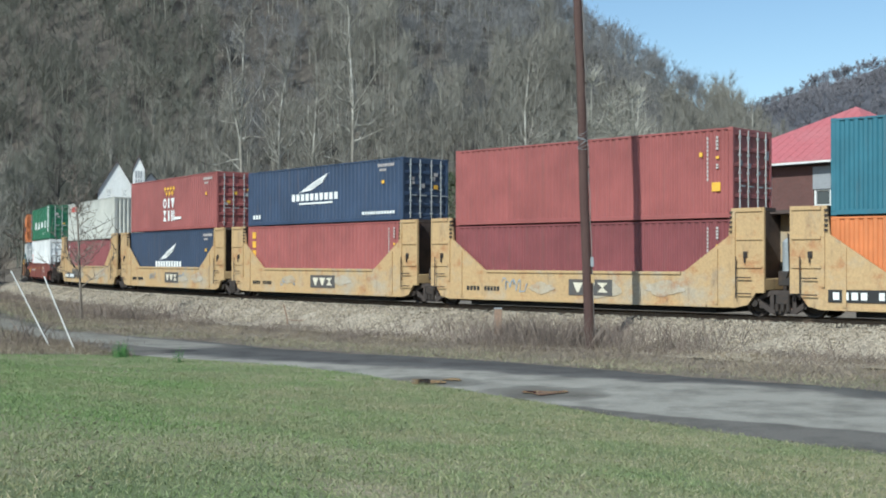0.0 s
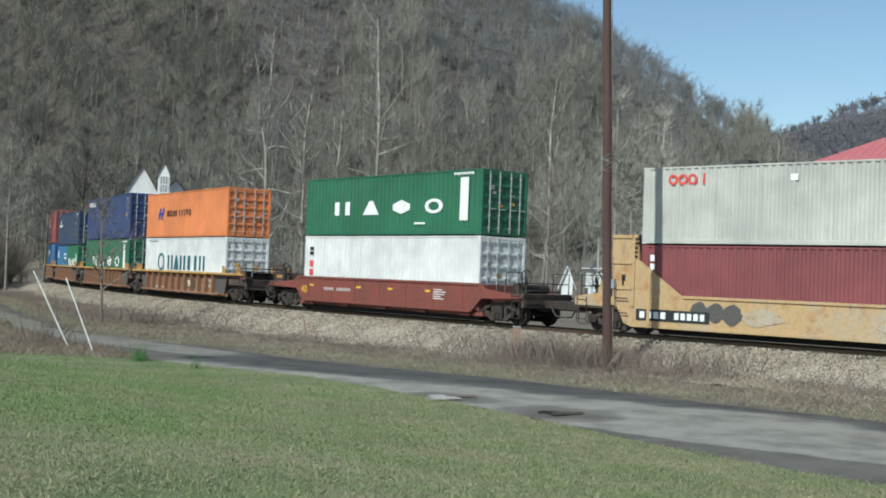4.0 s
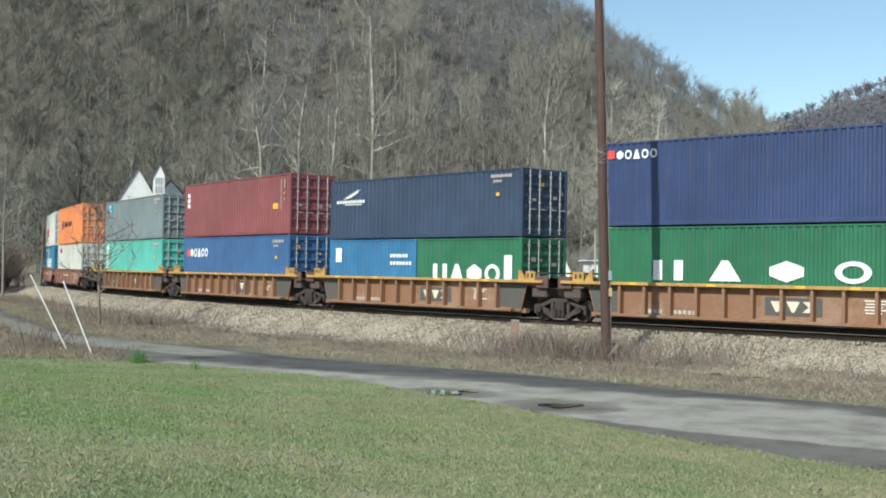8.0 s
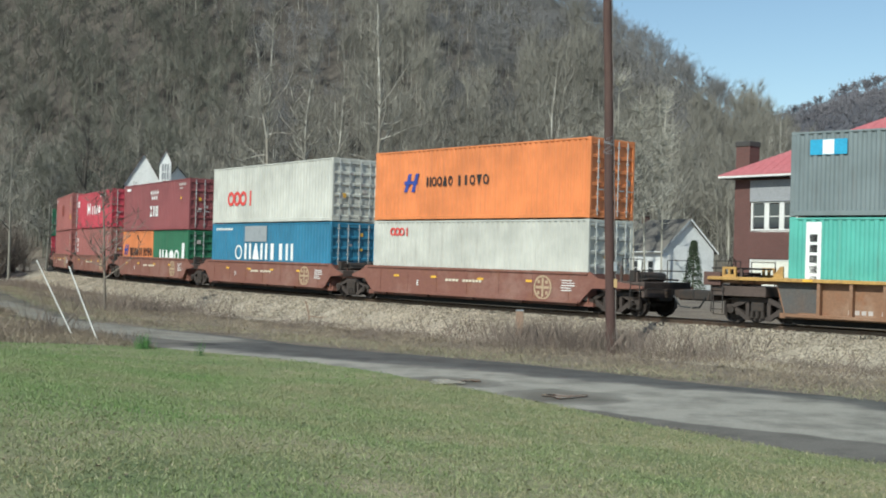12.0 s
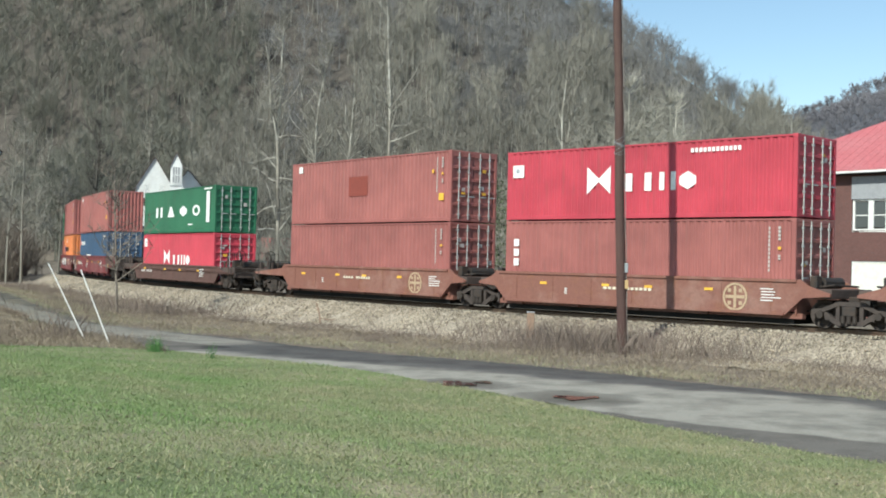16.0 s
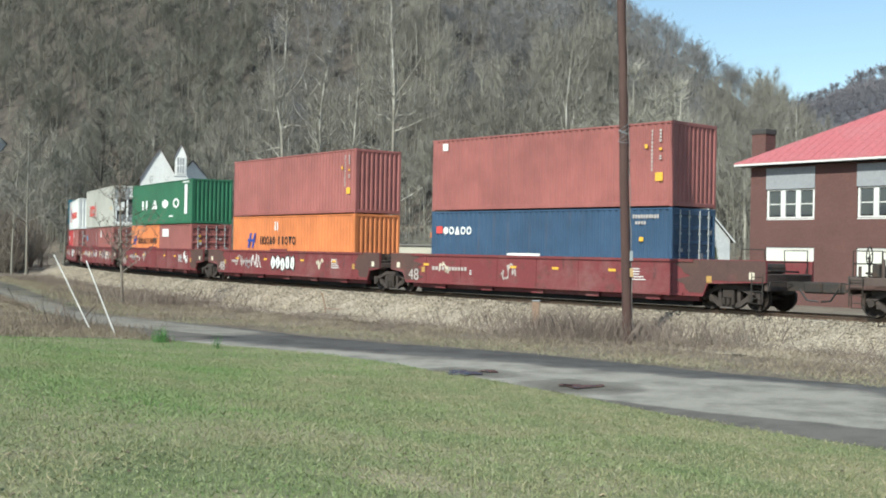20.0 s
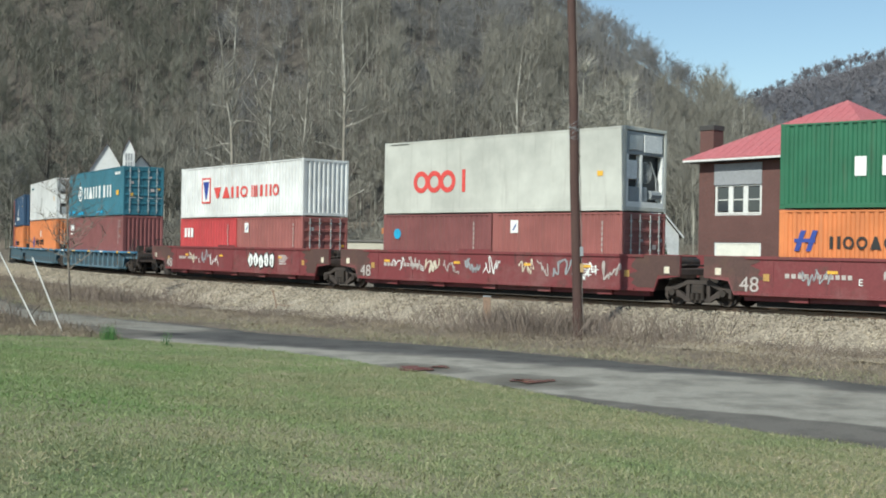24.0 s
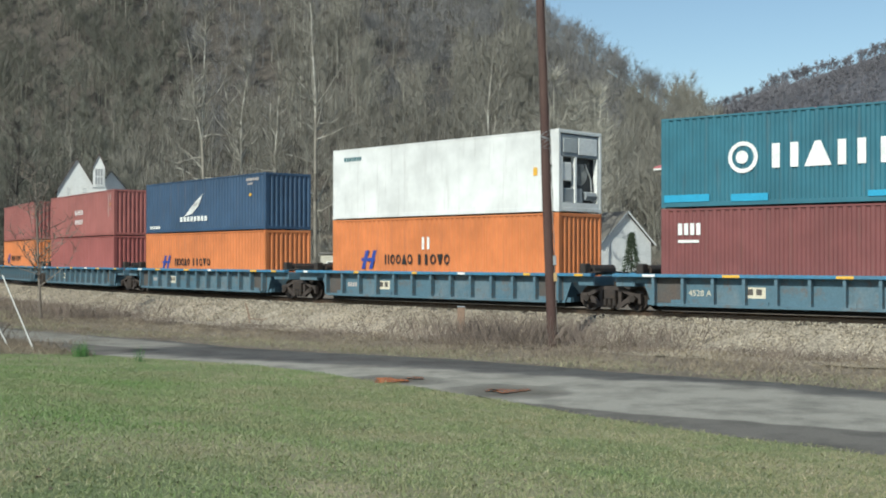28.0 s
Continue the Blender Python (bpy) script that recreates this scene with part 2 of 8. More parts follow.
def grid_faces(rows, cols):
    k = np.arange(rows * cols).reshape(rows, cols)
    return np.stack([k[:-1, :-1], k[:-1, 1:], k[1:, 1:], k[1:, :-1]], -1).reshape(-1, 4)


# ---------------------------------------------------------------- the track in plan
RAIL_Z = 0.98
STEP = 0.5
_s = np.arange(-480, 460 + STEP, STEP)
_k = np.where((_s > -128) & (_s < 60), 0.006393 + 2.835e-5 * _s, np.where((_s > -262) & (_s <= -128), 0.0115, 0.0))
_i0 = int(np.argmin(abs(_s)))
_th = np.concatenate([[0], np.cumsum((_k[1:] + _k[:-1]) / 2 * STEP)])
_th = _th - _th[_i0] - 0.79358
_mid = (_th[1:] + _th[:-1]) / 2
_x = np.concatenate([[0], np.cumsum(np.cos(_mid) * STEP)])
_y = np.concatenate([[0], np.cumsum(np.sin(_mid) * STEP)])
_x, _y = _x - _x[_i0] + 8.512, _y - _y[_i0] + 40.591


def track_at(s, off=0.0):
    """Place and heading at s metres along the track; off: metres to the side of the camera."""
    x, y, th = (np.interp(s, _s, a) for a in (_x, _y, _th))
    return x + off * np.sin(th), y - off * np.cos(th), th


def off_track(x, y):
    """Distance from the centre line of the track."""
    open_air = _s > -236        # behind that it runs in a tunnel
    px, py = _x[open_air][::8], _y[open_air][::8]
    d = np.full(np.shape(x), 1e9)
    for a, b in zip(px, py):
        d = np.minimum(d, (x - a) ** 2 + (y - b) ** 2)
    return np.sqrt(d)


def run(t):
    """How far the train has gone at t seconds."""
    u = t - 14.0
    return 13.4466 * u - 0.00646 * u * u / 2 - 0.00083 * u ** 3 / 6


# ---------------------------------------------------------------- ground
def smooth(t):
    t = np.clip(t, 0, 1)
    return t * t * (3 - 2 * t)


def crest_a(az):
    """The near mountain: degrees of its crest, with trees, over the eye, and how far off it is."""
    el = np.interp(az, [-60, -30, -10, 0, 8.9, 11.4, 13.2, 16.0, 19.0, 24.0, 30.0], [14, 20, 20.5, 17, 11.9, 10.2, 8.9, 6.9, 4.6, 2.6, 0.8])
    far = np.interp(az, [-60, -40, -20, 9, 16, 24], [900, 760, 560, 480, 400, 320])
    return el, far


def crest_b(az):
    el = np.interp(az, [5, 10, 14, 17, 19.5, 24, 34, 60], [3.0, 4.5, 6.4, 7.4, 8.5, 9.8, 10.5, 8.0])
    return el, np.interp(az, [5, 60], [860, 780])


def ground_z(x, y):
    x, y = np.asarray(x, float), np.asarray(y, float)
    az, r = np.degrees(np.arctan2(x, y)), np.hypot(x, y)
    lawn = 1.1 * smooth(((x - 6.3) * -0.76 + (y - 17.0) * -0.65) / 15.5)
    z = lawn + 0.0
    foot = np.interp(az, [-75, -40, -30, -21, -16, -8, 0, 8, 16, 24, 60], [620, 520, 400, 300, 262, 240, 215, 190, 175, 170, 200])
    el, far = crest_a(az)
    top = far * np.tan(np.radians(el)) + EYE - 11.5
    u = (r - foot) / (far - foot)
    rise = np.where(u < 1, top * smooth(np.clip(u, 0, 1) * 0.86 + 0.02) / smooth(0.88), top * (1 - 0.25 * np.clip(u - 1, 0, 1)))
    a = np.where((u > 0) & (abs(az) < 75), rise, 0) * smooth((75 - abs(az)) / 15)
    el, far = crest_b(az)
    top = far * np.tan(np.radians(el)) + EYE - 4.0
    u = (r - 480) / (far - 480)
    rise = np.where(u < 1, top * smooth(np.clip(u, 0, 1) * 0.86), top * (1 - 0.25 * np.clip(u - 1, 0, 1)))
    b = np.where((u > 0) & (az > 4) & (az < 75), rise, 0) * smooth((az - 4) / 5) * smooth((75 - az) / 15)
    hill = np.maximum(a, b)
    # the railway's cut, and the shelf on which the church stands
    hill = hill * smooth((off_track(x, y) - 8) / 30)
    shelf = np.exp(-((x + 52) ** 2 + (y - 224) ** 2) / 22.0 ** 2)
    rough = 3.0 * np.sin(x * 0.031 + 1.3) * np.sin(y * 0.027) * smooth(hill / 40)
    return z + hill + rough + 8.5 * shelf * smooth((18 - hill) / 18) * smooth((off_track(x, y) - 4) / 9)


LITTER = surface("leaf_litter", (0.062, 0.053, 0.044), 0.95, 0.0, (0.125, 0.105, 0.085), 0.9, 0.35, 1.4, 0.25, "World", (1, 1, 0.5))


def ground_material():
    """Rough ground: dead grass, bare earth and leaf litter."""
    m, nt, b = nodes_of("rough_ground")
    big = noise_tex(nt, 0.35, 5, 0.65, "World")
    fine = noise_tex(nt, 6.0, 4, 0.7, "World")
    tiny = noise_tex(nt, 40.0, 3, 0.7, "World")
    col = ramp(nt, big, [(0.3, (0.10, 0.078, 0.06)), (0.48, (0.17, 0.138, 0.105)), (0.62, (0.21, 0.175, 0.13)), (0.75, (0.13, 0.115, 0.07))])
    col = mixed(nt, col, ramp(nt, fine, [(0.3, 0.6), (0.7, 1.3)]), 1.0, "MULTIPLY")
    col = mixed(nt, col, ramp(nt, tiny, [(0.3, 0.65), (0.7, 1.3)]), 1.0, "MULTIPLY")
    nt.links.new(col, b.inputs["Base Color"])
    b.inputs["Roughness"].default_value = 0.95
    bump(nt, b, fine, 0.8, 0.08)
    return m


def lawn_material():
    m, nt, b = nodes_of("lawn_earth")
    big = noise_tex(nt, 0.5, 5, 0.65, "World")
    fine = noise_tex(nt, 14.0, 4, 0.7, "World")
    col = ramp(nt, big, [(0.3, (0.12, 0.155, 0.06)), (0.46, (0.17, 0.19, 0.085)), (0.58, (0.24, 0.225, 0.125)), (0.72, (0.31, 0.265, 0.17))])
    col = mixed(nt, col, ramp(nt, fine, [(0.25, 0.55), (0.75, 1.35)]), 1.0, "MULTIPLY")
    nt.links.new(col, b.inputs["Base Color"])
    b.inputs["Roughness"].default_value = 0.95
    bump(nt, b, fine, 0.8, 0.04)
    return m


def asphalt_material():
    """A worn grey lane: pale dust on the crown, wet dark edges, fine cracks."""
    m, nt, b = nodes_of("worn_asphalt")
    uv = nt.nodes.new("ShaderNodeUVMap")
    uv.uv_map = "lane"
    sep = nt.nodes.new("ShaderNodeSeparateXYZ")
    nt.links.new(uv.outputs[0], sep.inputs[0])
    def math_node(op, p, q):
        nd = nt.nodes.new("ShaderNodeMath")
        nd.operation = op
        for k, val in enumerate((p, q)):
            if isinstance(val, (int, float)):
                nd.inputs[k].default_value = val
            else:
                nt.links.new(val, nd.inputs[k])
        return nd.outputs[0]

    wobble = math_node("MULTIPLY", math_node("SUBTRACT", noise_tex(nt, 0.5, 5, 0.62, "World"), 0.5), 0.34)
    along, side = sep.outputs["X"], sep.outputs["Y"]
    # width of the dark damp strip along either edge, as it changes along the lane
    far_w = ramp(nt, along, [(0.15, 0.13), (0.22, 0.13), (0.24, 0.24), (0.258, 0.38), (0.28, 0.54), (0.30, 0.68), (0.335, 0.80), (0.352, 0.70), (0.368, 0.06), (0.45, 0.10), (0.6, 0.4)])
    near_w = ramp(nt, along, [(0.15, 0.27), (0.177, 0.21), (0.188, 0.135), (0.20, 0.06), (0.214, 0.0), (0.335, 0.0), (0.350, 0.45), (0.375, 0.30), (0.40, 0.08), (0.45, 0.10), (0.6, 0.3)])
    d_far = math_node("ADD", math_node("SUBTRACT", math_node("SUBTRACT", 1.0, side), far_w), wobble)
    d_near = math_node("ADD", math_node("SUBTRACT", side, near_w), math_node("MULTIPLY", wobble, 0.25))
    far_c = ramp(nt, math_node("ADD", d_far, 0.5), [(0.36, (0.092, 0.088, 0.083)), (0.50, (0.13, 0.124, 0.114)), (0.62, (0.285, 0.268, 0.23))])
    near_k = ramp(nt, math_node("ADD", d_near, 0.5), [(0.488, (0.50, 0.49, 0.50)), (0.512, (1.0, 1.0, 1.0))])
    across = mixed(nt, far_c, near_k, 1.0, "MULTIPLY")
    geo = nt.nodes.new("ShaderNodeNewGeometry")
    for px, py in ((2.75, 23.9), (0.38, 26.3)):
        gap = nt.nodes.new("ShaderNodeVectorMath")
        gap.operation = "DISTANCE"
        gap.inputs[1].default_value = (px, py, 0.4)
        nt.links.new(geo.outputs["Position"], gap.inputs[0])
        wet = math_node("ADD", math_node("MULTIPLY", gap.outputs["Value"], 0.5), math_node("MULTIPLY", wobble, 1.6))
        across = mixed(nt, across, ramp(nt, wet, [(0.38, (0.48, 0.47, 0.46)), (0.62, (0.72, 0.72, 0.72)), (0.72, (1.08, 1.08, 1.08)), (0.95, (1.0, 1.0, 1.0))]), 1.0, "MULTIPLY")
    patch = ramp(nt, noise_tex(nt, 0.8, 6, 0.65, "World"), [(0.36, 0.66), (0.56, 1.05)])
    patch = mixed(nt, patch, ramp(nt, along, [(0.34, 1.0), (0.37, 0.86), (0.52, 0.78), (0.66, 0.72)]), 1.0, "MULTIPLY")
    fine = noise_tex(nt, 30.0, 4, 0.7, "World")
    col = mixed(nt, across, patch, 1.0, "MULTIPLY")
    # washed-in earth lies over the far end
    earth = mixed(nt, ramp(nt, noise_tex(nt, 0.45, 6, 0.7, "World"), [(0.40, 0.0), (0.60, 1.0)]), ramp(nt, along, [(0.36, 0.0), (0.48, 0.55), (0.62, 0.8)]), 1.0, "MULTIPLY")
    col = mixed(nt, col, (0.185, 0.165, 0.115), earth)
    col = mixed(nt, col, ramp(nt, fine, [(0.3, 0.8), (0.7, 1.15)]), 1.0, "MULTIPLY")
    nt.links.new(col, b.inputs["Base Color"])
    b.inputs["Roughness"].default_value = 0.85
    b.inputs["Specular IOR Level"].default_value = 0.2
    bump(nt, b, fine, 0.5, 0.01)
    return m


def ballast_material():
    m, nt, b = nodes_of("ballast_stone")
    co = nt.nodes.new("ShaderNodeNewGeometry")
    vor = nt.nodes.new("ShaderNodeTexVoronoi")
    vor.inputs["Scale"].default_value = 17.0
    nt.links.new(co.outputs["Position"], vor.inputs["Vector"])
    col = ramp(nt, vor.outputs["Color"], [(0.1, (0.16, 0.133, 0.10)), (0.5, (0.32, 0.272, 0.205)), (0.9, (0.46, 0.402, 0.312))])
    big = ramp(nt, noise_tex(nt, 0.6, 4, 0.6, "World"), [(0.3, 0.82), (0.7, 1.1)])
    nt.links.new(mixed(nt, col, big, 1.0, "MULTIPLY"), b.inputs["Base Color"])
    b.inputs["Roughness"].default_value = 0.9
    bump(nt, b, vor.outputs["Distance"], 1.0, 0.03)
    return m


GROUND = ground_material()
LAWN = lawn_material()
ASPHALT = asphalt_material()
BALLAST = ballast_material()


def ground():
    """One sheet round the camera that reaches the horizon."""
    azs = np.radians(np.concatenate([np.arange(-180, -40, 5), np.arange(-40, 40, 0.8), np.arange(40, 181, 5)]))
    rs = np.concatenate([np.arange(0.5, 70, 1.5), np.arange(70, 260, 4), np.arange(260, 1000, 12), np.arange(1000, 4000, 300)])
    x, y = np.outer(rs, np.sin(azs)), np.outer(rs, np.cos(azs))
    z = ground_z(x, y) - 0.05 - 0.35 * smooth((4.6 - off_track(x, y)) / 2.0)
    me = sheet_mesh("ground", np.stack([x, y, z], -1).reshape(-1, 3), grid_faces(len(rs), len(azs))[:, ::-1], GROUND)
    me.materials.append(LITTER)
    # distance haze is put into this bluish floor colour
    me.materials.append(surface("far_floor_haze_tint", (0.068, 0.068, 0.078), 0.95, 0.0, (0.128, 0.125, 0.138), 0.9, 0.05, 0.22, 0.05, "World"))
    first = np.asarray(grid_faces(len(rs), len(azs)))[:, 0]
    hill = (z.reshape(-1)[first] > 4.0).astype(np.int32)
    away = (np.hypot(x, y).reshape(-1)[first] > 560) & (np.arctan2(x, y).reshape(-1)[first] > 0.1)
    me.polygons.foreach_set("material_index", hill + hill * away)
    tagged(new("ground", me), "rough ground of dead grass and leaf litter that rises into wooded mountains", "ground", kind="structure")


# edges of the lane in plan, from beyond one side of the view to beyond the other
NEAR_EDGE = [(20.0, 2.0), (10.2, 12.4), (7.0, 15.7), (4.8, 18.2), (3.4, 20.6), (2.1, 22.9), (0.4, 25.4), (-1.1, 28.0), (-3.1, 30.3), (-5.2, 31.6), (-7.5, 33.1), (-9.0, 35.7), (-12.7, 41.0), (-18.6, 51.7), (-23.0, 60.0), (-31.0, 76.0), (-46.0, 108.0)]
FAR_EDGE = [(34.0, 10.0), (16.0, 20.0), (10.3, 23.4), (8.3, 26.2), (5.9, 28.2), (3.6, 30.4), (2.0, 32.0), (-1.3, 34.2), (-3.7, 36.4), (-6.6, 39.4), (-9.8, 42.2), (-12.3, 44.5), (-14.9, 48.6), (-25.1, 71.0), (-32.2, 84.8), (-42.0, 108.0)]
# where the lawn ends: at the lane, and farther on at a strip of dead weeds
LAWN_EDGE = NEAR_EDGE[:11] + [(-9.2, 34.0), (-10.6, 33.8), (-11.4, 31.0), (-14.0, 28.0), (-22.0, 22.0), (-46.0, 8.0)]


def edge_curve(points, n):
    p = np.array(points, float)
    d = np.concatenate([[0], np.cumsum(np.hypot(*np.diff(p, axis=0).T))])
    u = np.linspace(0, d[-1], n)
    q = np.stack([np.interp(u, d, p[:, 0]), np.interp(u, d, p[:, 1])], -1)
    for _ in range(n // 18):
        q[1:-1] = (q[:-2] + 2 * q[1:-1] + q[2:]) / 4
    return q


def lane():
    n, m = 260, 12
    rng = np.random.default_rng(3)
    a, b = edge_curve(NEAR_EDGE, n), edge_curve(FAR_EDGE, n)
    wig = np.convolve(rng.normal(0, 0.35, n + 8), np.ones(9) / 9, "valid")
    a = a + np.stack([-wig * 0.7, -wig * 0.7], -1)
    wig = np.convolve(rng.normal(0, 0.5, n + 8), np.ones(9) / 9, "valid")
    b = b + np.stack([wig * 0.7, wig * 0.7], -1)
    w = np.linspace(0, 1, m)[None, :, None]
    p = a[:, None] * (1 - w) + b[:, None] * w
    z = ground_z(p[..., 0], p[..., 1]) + 0.03 + 0.03 * np.sin(np.pi * w[..., 0])
    me = sheet_mesh("lane", np.concatenate([p, z[..., None]], -1).reshape(-1, 3), grid_faces(n, m), ASPHALT)
    lay = me.uv_layers.new(name="lane")
    idx = np.empty(len(me.loops), np.int32)
    me.loops.foreach_get("vertex_index", idx)
    uv = np.stack([idx // m / n, (idx % m) / (m - 1)], -1)
    lay.data.foreach_set("uv", uv.astype(np.float32).ravel())
    tagged(new("road", me), "worn grey asphalt lane with dark damp edges", "road", kind="structure")


def lawn():
    n, m = 120, 40
    a = edge_curve(LAWN_EDGE, n) + np.array([0.12, 0.10])
    back = np.array([-0.76, -0.65]) * 34
    w = (np.linspace(0, 1, m) ** 1.4)[None, :, None]
    rng = np.random.default_rng(5)
    a = a + np.convolve(rng.normal(0, 0.4, n + 6), np.ones(7) / 7, "valid")[:, None] * 0.5
    p = a[:, None] + back * w
    z = ground_z(p[..., 0], p[..., 1]) + 0.05
    me = sheet_mesh("lawn", np.concatenate([p, z[..., None]], -1).reshape(-1, 3), grid_faces(n, m)[:, ::-1], LAWN)
    tagged(new("lawn", me), "short spring lawn with bare and yellowed patches", "lawn", kind="structure")


def blades(name, xy, height, spread, width, material, label, seed, category="grass"):
    """Many single blades or stalks, each a thin bent spike."""
    rng = np.random.default_rng(seed)
    n = len(xy)
    h = height * rng.uniform(0.5, 1.3, n)
    a = rng.uniform(0, 2 * np.pi, n)
    lean = rng.normal(0, spread, (n, 2)) * h[:, None]
    z = ground_z(xy[:, 0], xy[:, 1]) + 0.05
    dx, dy = np.cos(a) * width / 2, np.sin(a) * width / 2
    base0 = np.stack([xy[:, 0] - dx, xy[:, 1] - dy, z], -1)
    base1 = np.stack([xy[:, 0] + dx, xy[:, 1] + dy, z], -1)
    mid = np.stack([xy[:, 0] + lean[:, 0] * 0.5 + dy, xy[:, 1] + lean[:, 1] * 0.5 - dx, z + h * 0.55], -1)
    tip = np.stack([xy[:, 0] + lean[:, 0], xy[:, 1] + lean[:, 1], z + h], -1)
    v = np.stack([base0, base1, mid, tip], 1).reshape(-1, 3)
    k = np.arange(n)[:, None] * 4
    f = np.concatenate([k + [0, 1, 2], k + [1, 3, 2]])
    ob = new(name, sheet_mesh(name, v, f, material, False))
    return tagged(ob, label, category, kind="stuff")


def between_edges(n, lo, hi, rng, s0=0.0, s1=1.0):
    """Random places counted from the far edge of the lane towards the track."""
    b = edge_curve(FAR_EDGE, 200)
    i = rng.uniform(s0 * 198, s1 * 198, n)
    k = i.astype(int)
    p = b[k] + (b[k + 1] - b[k]) * (i - k)[:, None]
    return p + np.array([0.70, 0.72]) * rng.uniform(lo, hi, n)[:, None]


def bank():
    """The ballast bed, lofted along the track, with loose stones on its shoulder."""
    ss = np.concatenate([np.arange(-470, -120, 6.0), np.arange(-120, 70, 0.6), np.arange(70, 450, 6.0)])
    prof = [(5.2, 0.0), (3.75, 0.06), (2.9, 0.42), (1.75, 0.84), (1.35, 0.84), (-1.35, 0.84), (-1.75, 0.84), (-3.75, 0.06), (-5.2, 0.0)]
    rng = np.random.default_rng(8)
    rows = []
    for o, z in prof:
        x, y, th = track_at(ss, o)
        j = rng.normal(0, 0.035 if abs(o) > 1.6 else 0.012, len(ss))
        rows.append(np.stack([x, y, np.full(len(ss), z - 0.04 * (abs(o) > 5)) + j], -1))
    v = np.stack(rows, 1)
    me = sheet_mesh("ballast", v.reshape(-1, 3), grid_faces(len(ss), len(prof)), BALLAST)
    # middle of the bed: oil, and the train's shade painted in with it
    me.materials.append(surface("oily_shaded_ballast", (0.030, 0.026, 0.022), 0.9, 0.0, (0.055, 0.046, 0.038), 0.5, 1.2, 14.0, 0.02, "World"))
    inner = np.tile([0, 0, 0, 1, 1, 1, 0, 0], len(ss) - 1)
    me.polygons.foreach_set("material_index", inner.astype(np.int32))
    bed = tagged(new("ballast_bank", me), "bank of pale crushed-stone ballast under the track", "ballast", kind="structure")
    # loose stones
    n = 24000
    s = rng.uniform(-75, 16, n)
    o = rng.uniform(1.2, 4.2, n)
    z = np.interp(o, [1.5, 2.0, 2.9, 3.75, 4.4], [0.86, 0.82, 0.42, 0.06, 0.0])
    x, y, th = track_at(s, 0)
    x, y = x + o * np.sin(th), y - o * np.cos(th)
    r = rng.uniform(0.018, 0.044, n)
    octa = np.array([(1, 0, 0), (0, 1, 0), (-1, 0, 0), (0, -1, 0), (0, 0, 1), (0, 0, -1)], float)
    tri = np.array([(0, 1, 4), (1, 2, 4), (2, 3, 4), (3, 0, 4), (1, 0, 5), (2, 1, 5), (3, 2, 5), (0, 3, 5)])
    v = octa[None] * r[:, None, None] * rng.uniform(0.6, 1.3, (n, 6, 1))
    v = v + np.stack([x, y, z + r * 0.4], -1)[:, None]
    f = (np.arange(n)[:, None, None] * 6 + tri[None]).reshape(-1, 3)
    stone = bark_mat("loose_stone", (0.47, 0.405, 0.305), (0.15, 0.122, 0.090), 0.8)
    tagged(new("ballast_stones", sheet_mesh("ballast_stones", v.reshape(-1, 3), f, stone, False)), "loose pale ballast stones on the shoulder of the bank", "stones", kind="stuff")
    return bed


def rails():
    ss = np.concatenate([np.arange(-470, -120, 5.0), np.arange(-120, 70, 1.0), np.arange(70, 450, 5.0)])
    prof = [(-0.07, 0), (0.07, 0), (0.07, 0.02), (0.012, 0.04), (0.012, 0.12), (0.036, 0.13), (0.036, 0.172), (-0.036, 0.172), (-0.036, 0.13), (-0.012, 0.12), (-0.012, 0.04), (-0.07, 0.02), (-0.07, 0)]
    for side in (-1, 1):
        rows = []
        for o, z in prof:
            x, y, th = track_at(ss, side * 0.755 + o)
            rows.append(np.stack([x, y, np.full(len(ss), RAIL_Z - 0.172 + z)], -1))
        me = sheet_mesh("rail", np.stack(rows, 1).reshape(-1, 3), grid_faces(len(ss), len(prof)), RAIL_STEEL, False)
        tagged(new("rail", me), "rusty steel rail with a worn bright head", "rail", "rails of the track", "structure")
    wood = surface("tie_timber", (0.075, 0.055, 0.042), 0.9, 0.0, (0.15, 0.12, 0.09), 0.6, 2.0, 25.0)
    me = Shape().box(-0.115, 0.115, -1.3, 1.3, -0.17, 0.0, 0.012).mesh("tie", wood)
    ties = thing("track_ties", "dark creosoted timber ties under the rails", "ties", kind="structure")
    for s in np.arange(-100, 40, 0.6):
        x, y, th = track_at(s)
        part("tie", me, wood, ties, at=pose(x, y, RAIL_Z - 0.165, 0, 0, math.degrees(th)))


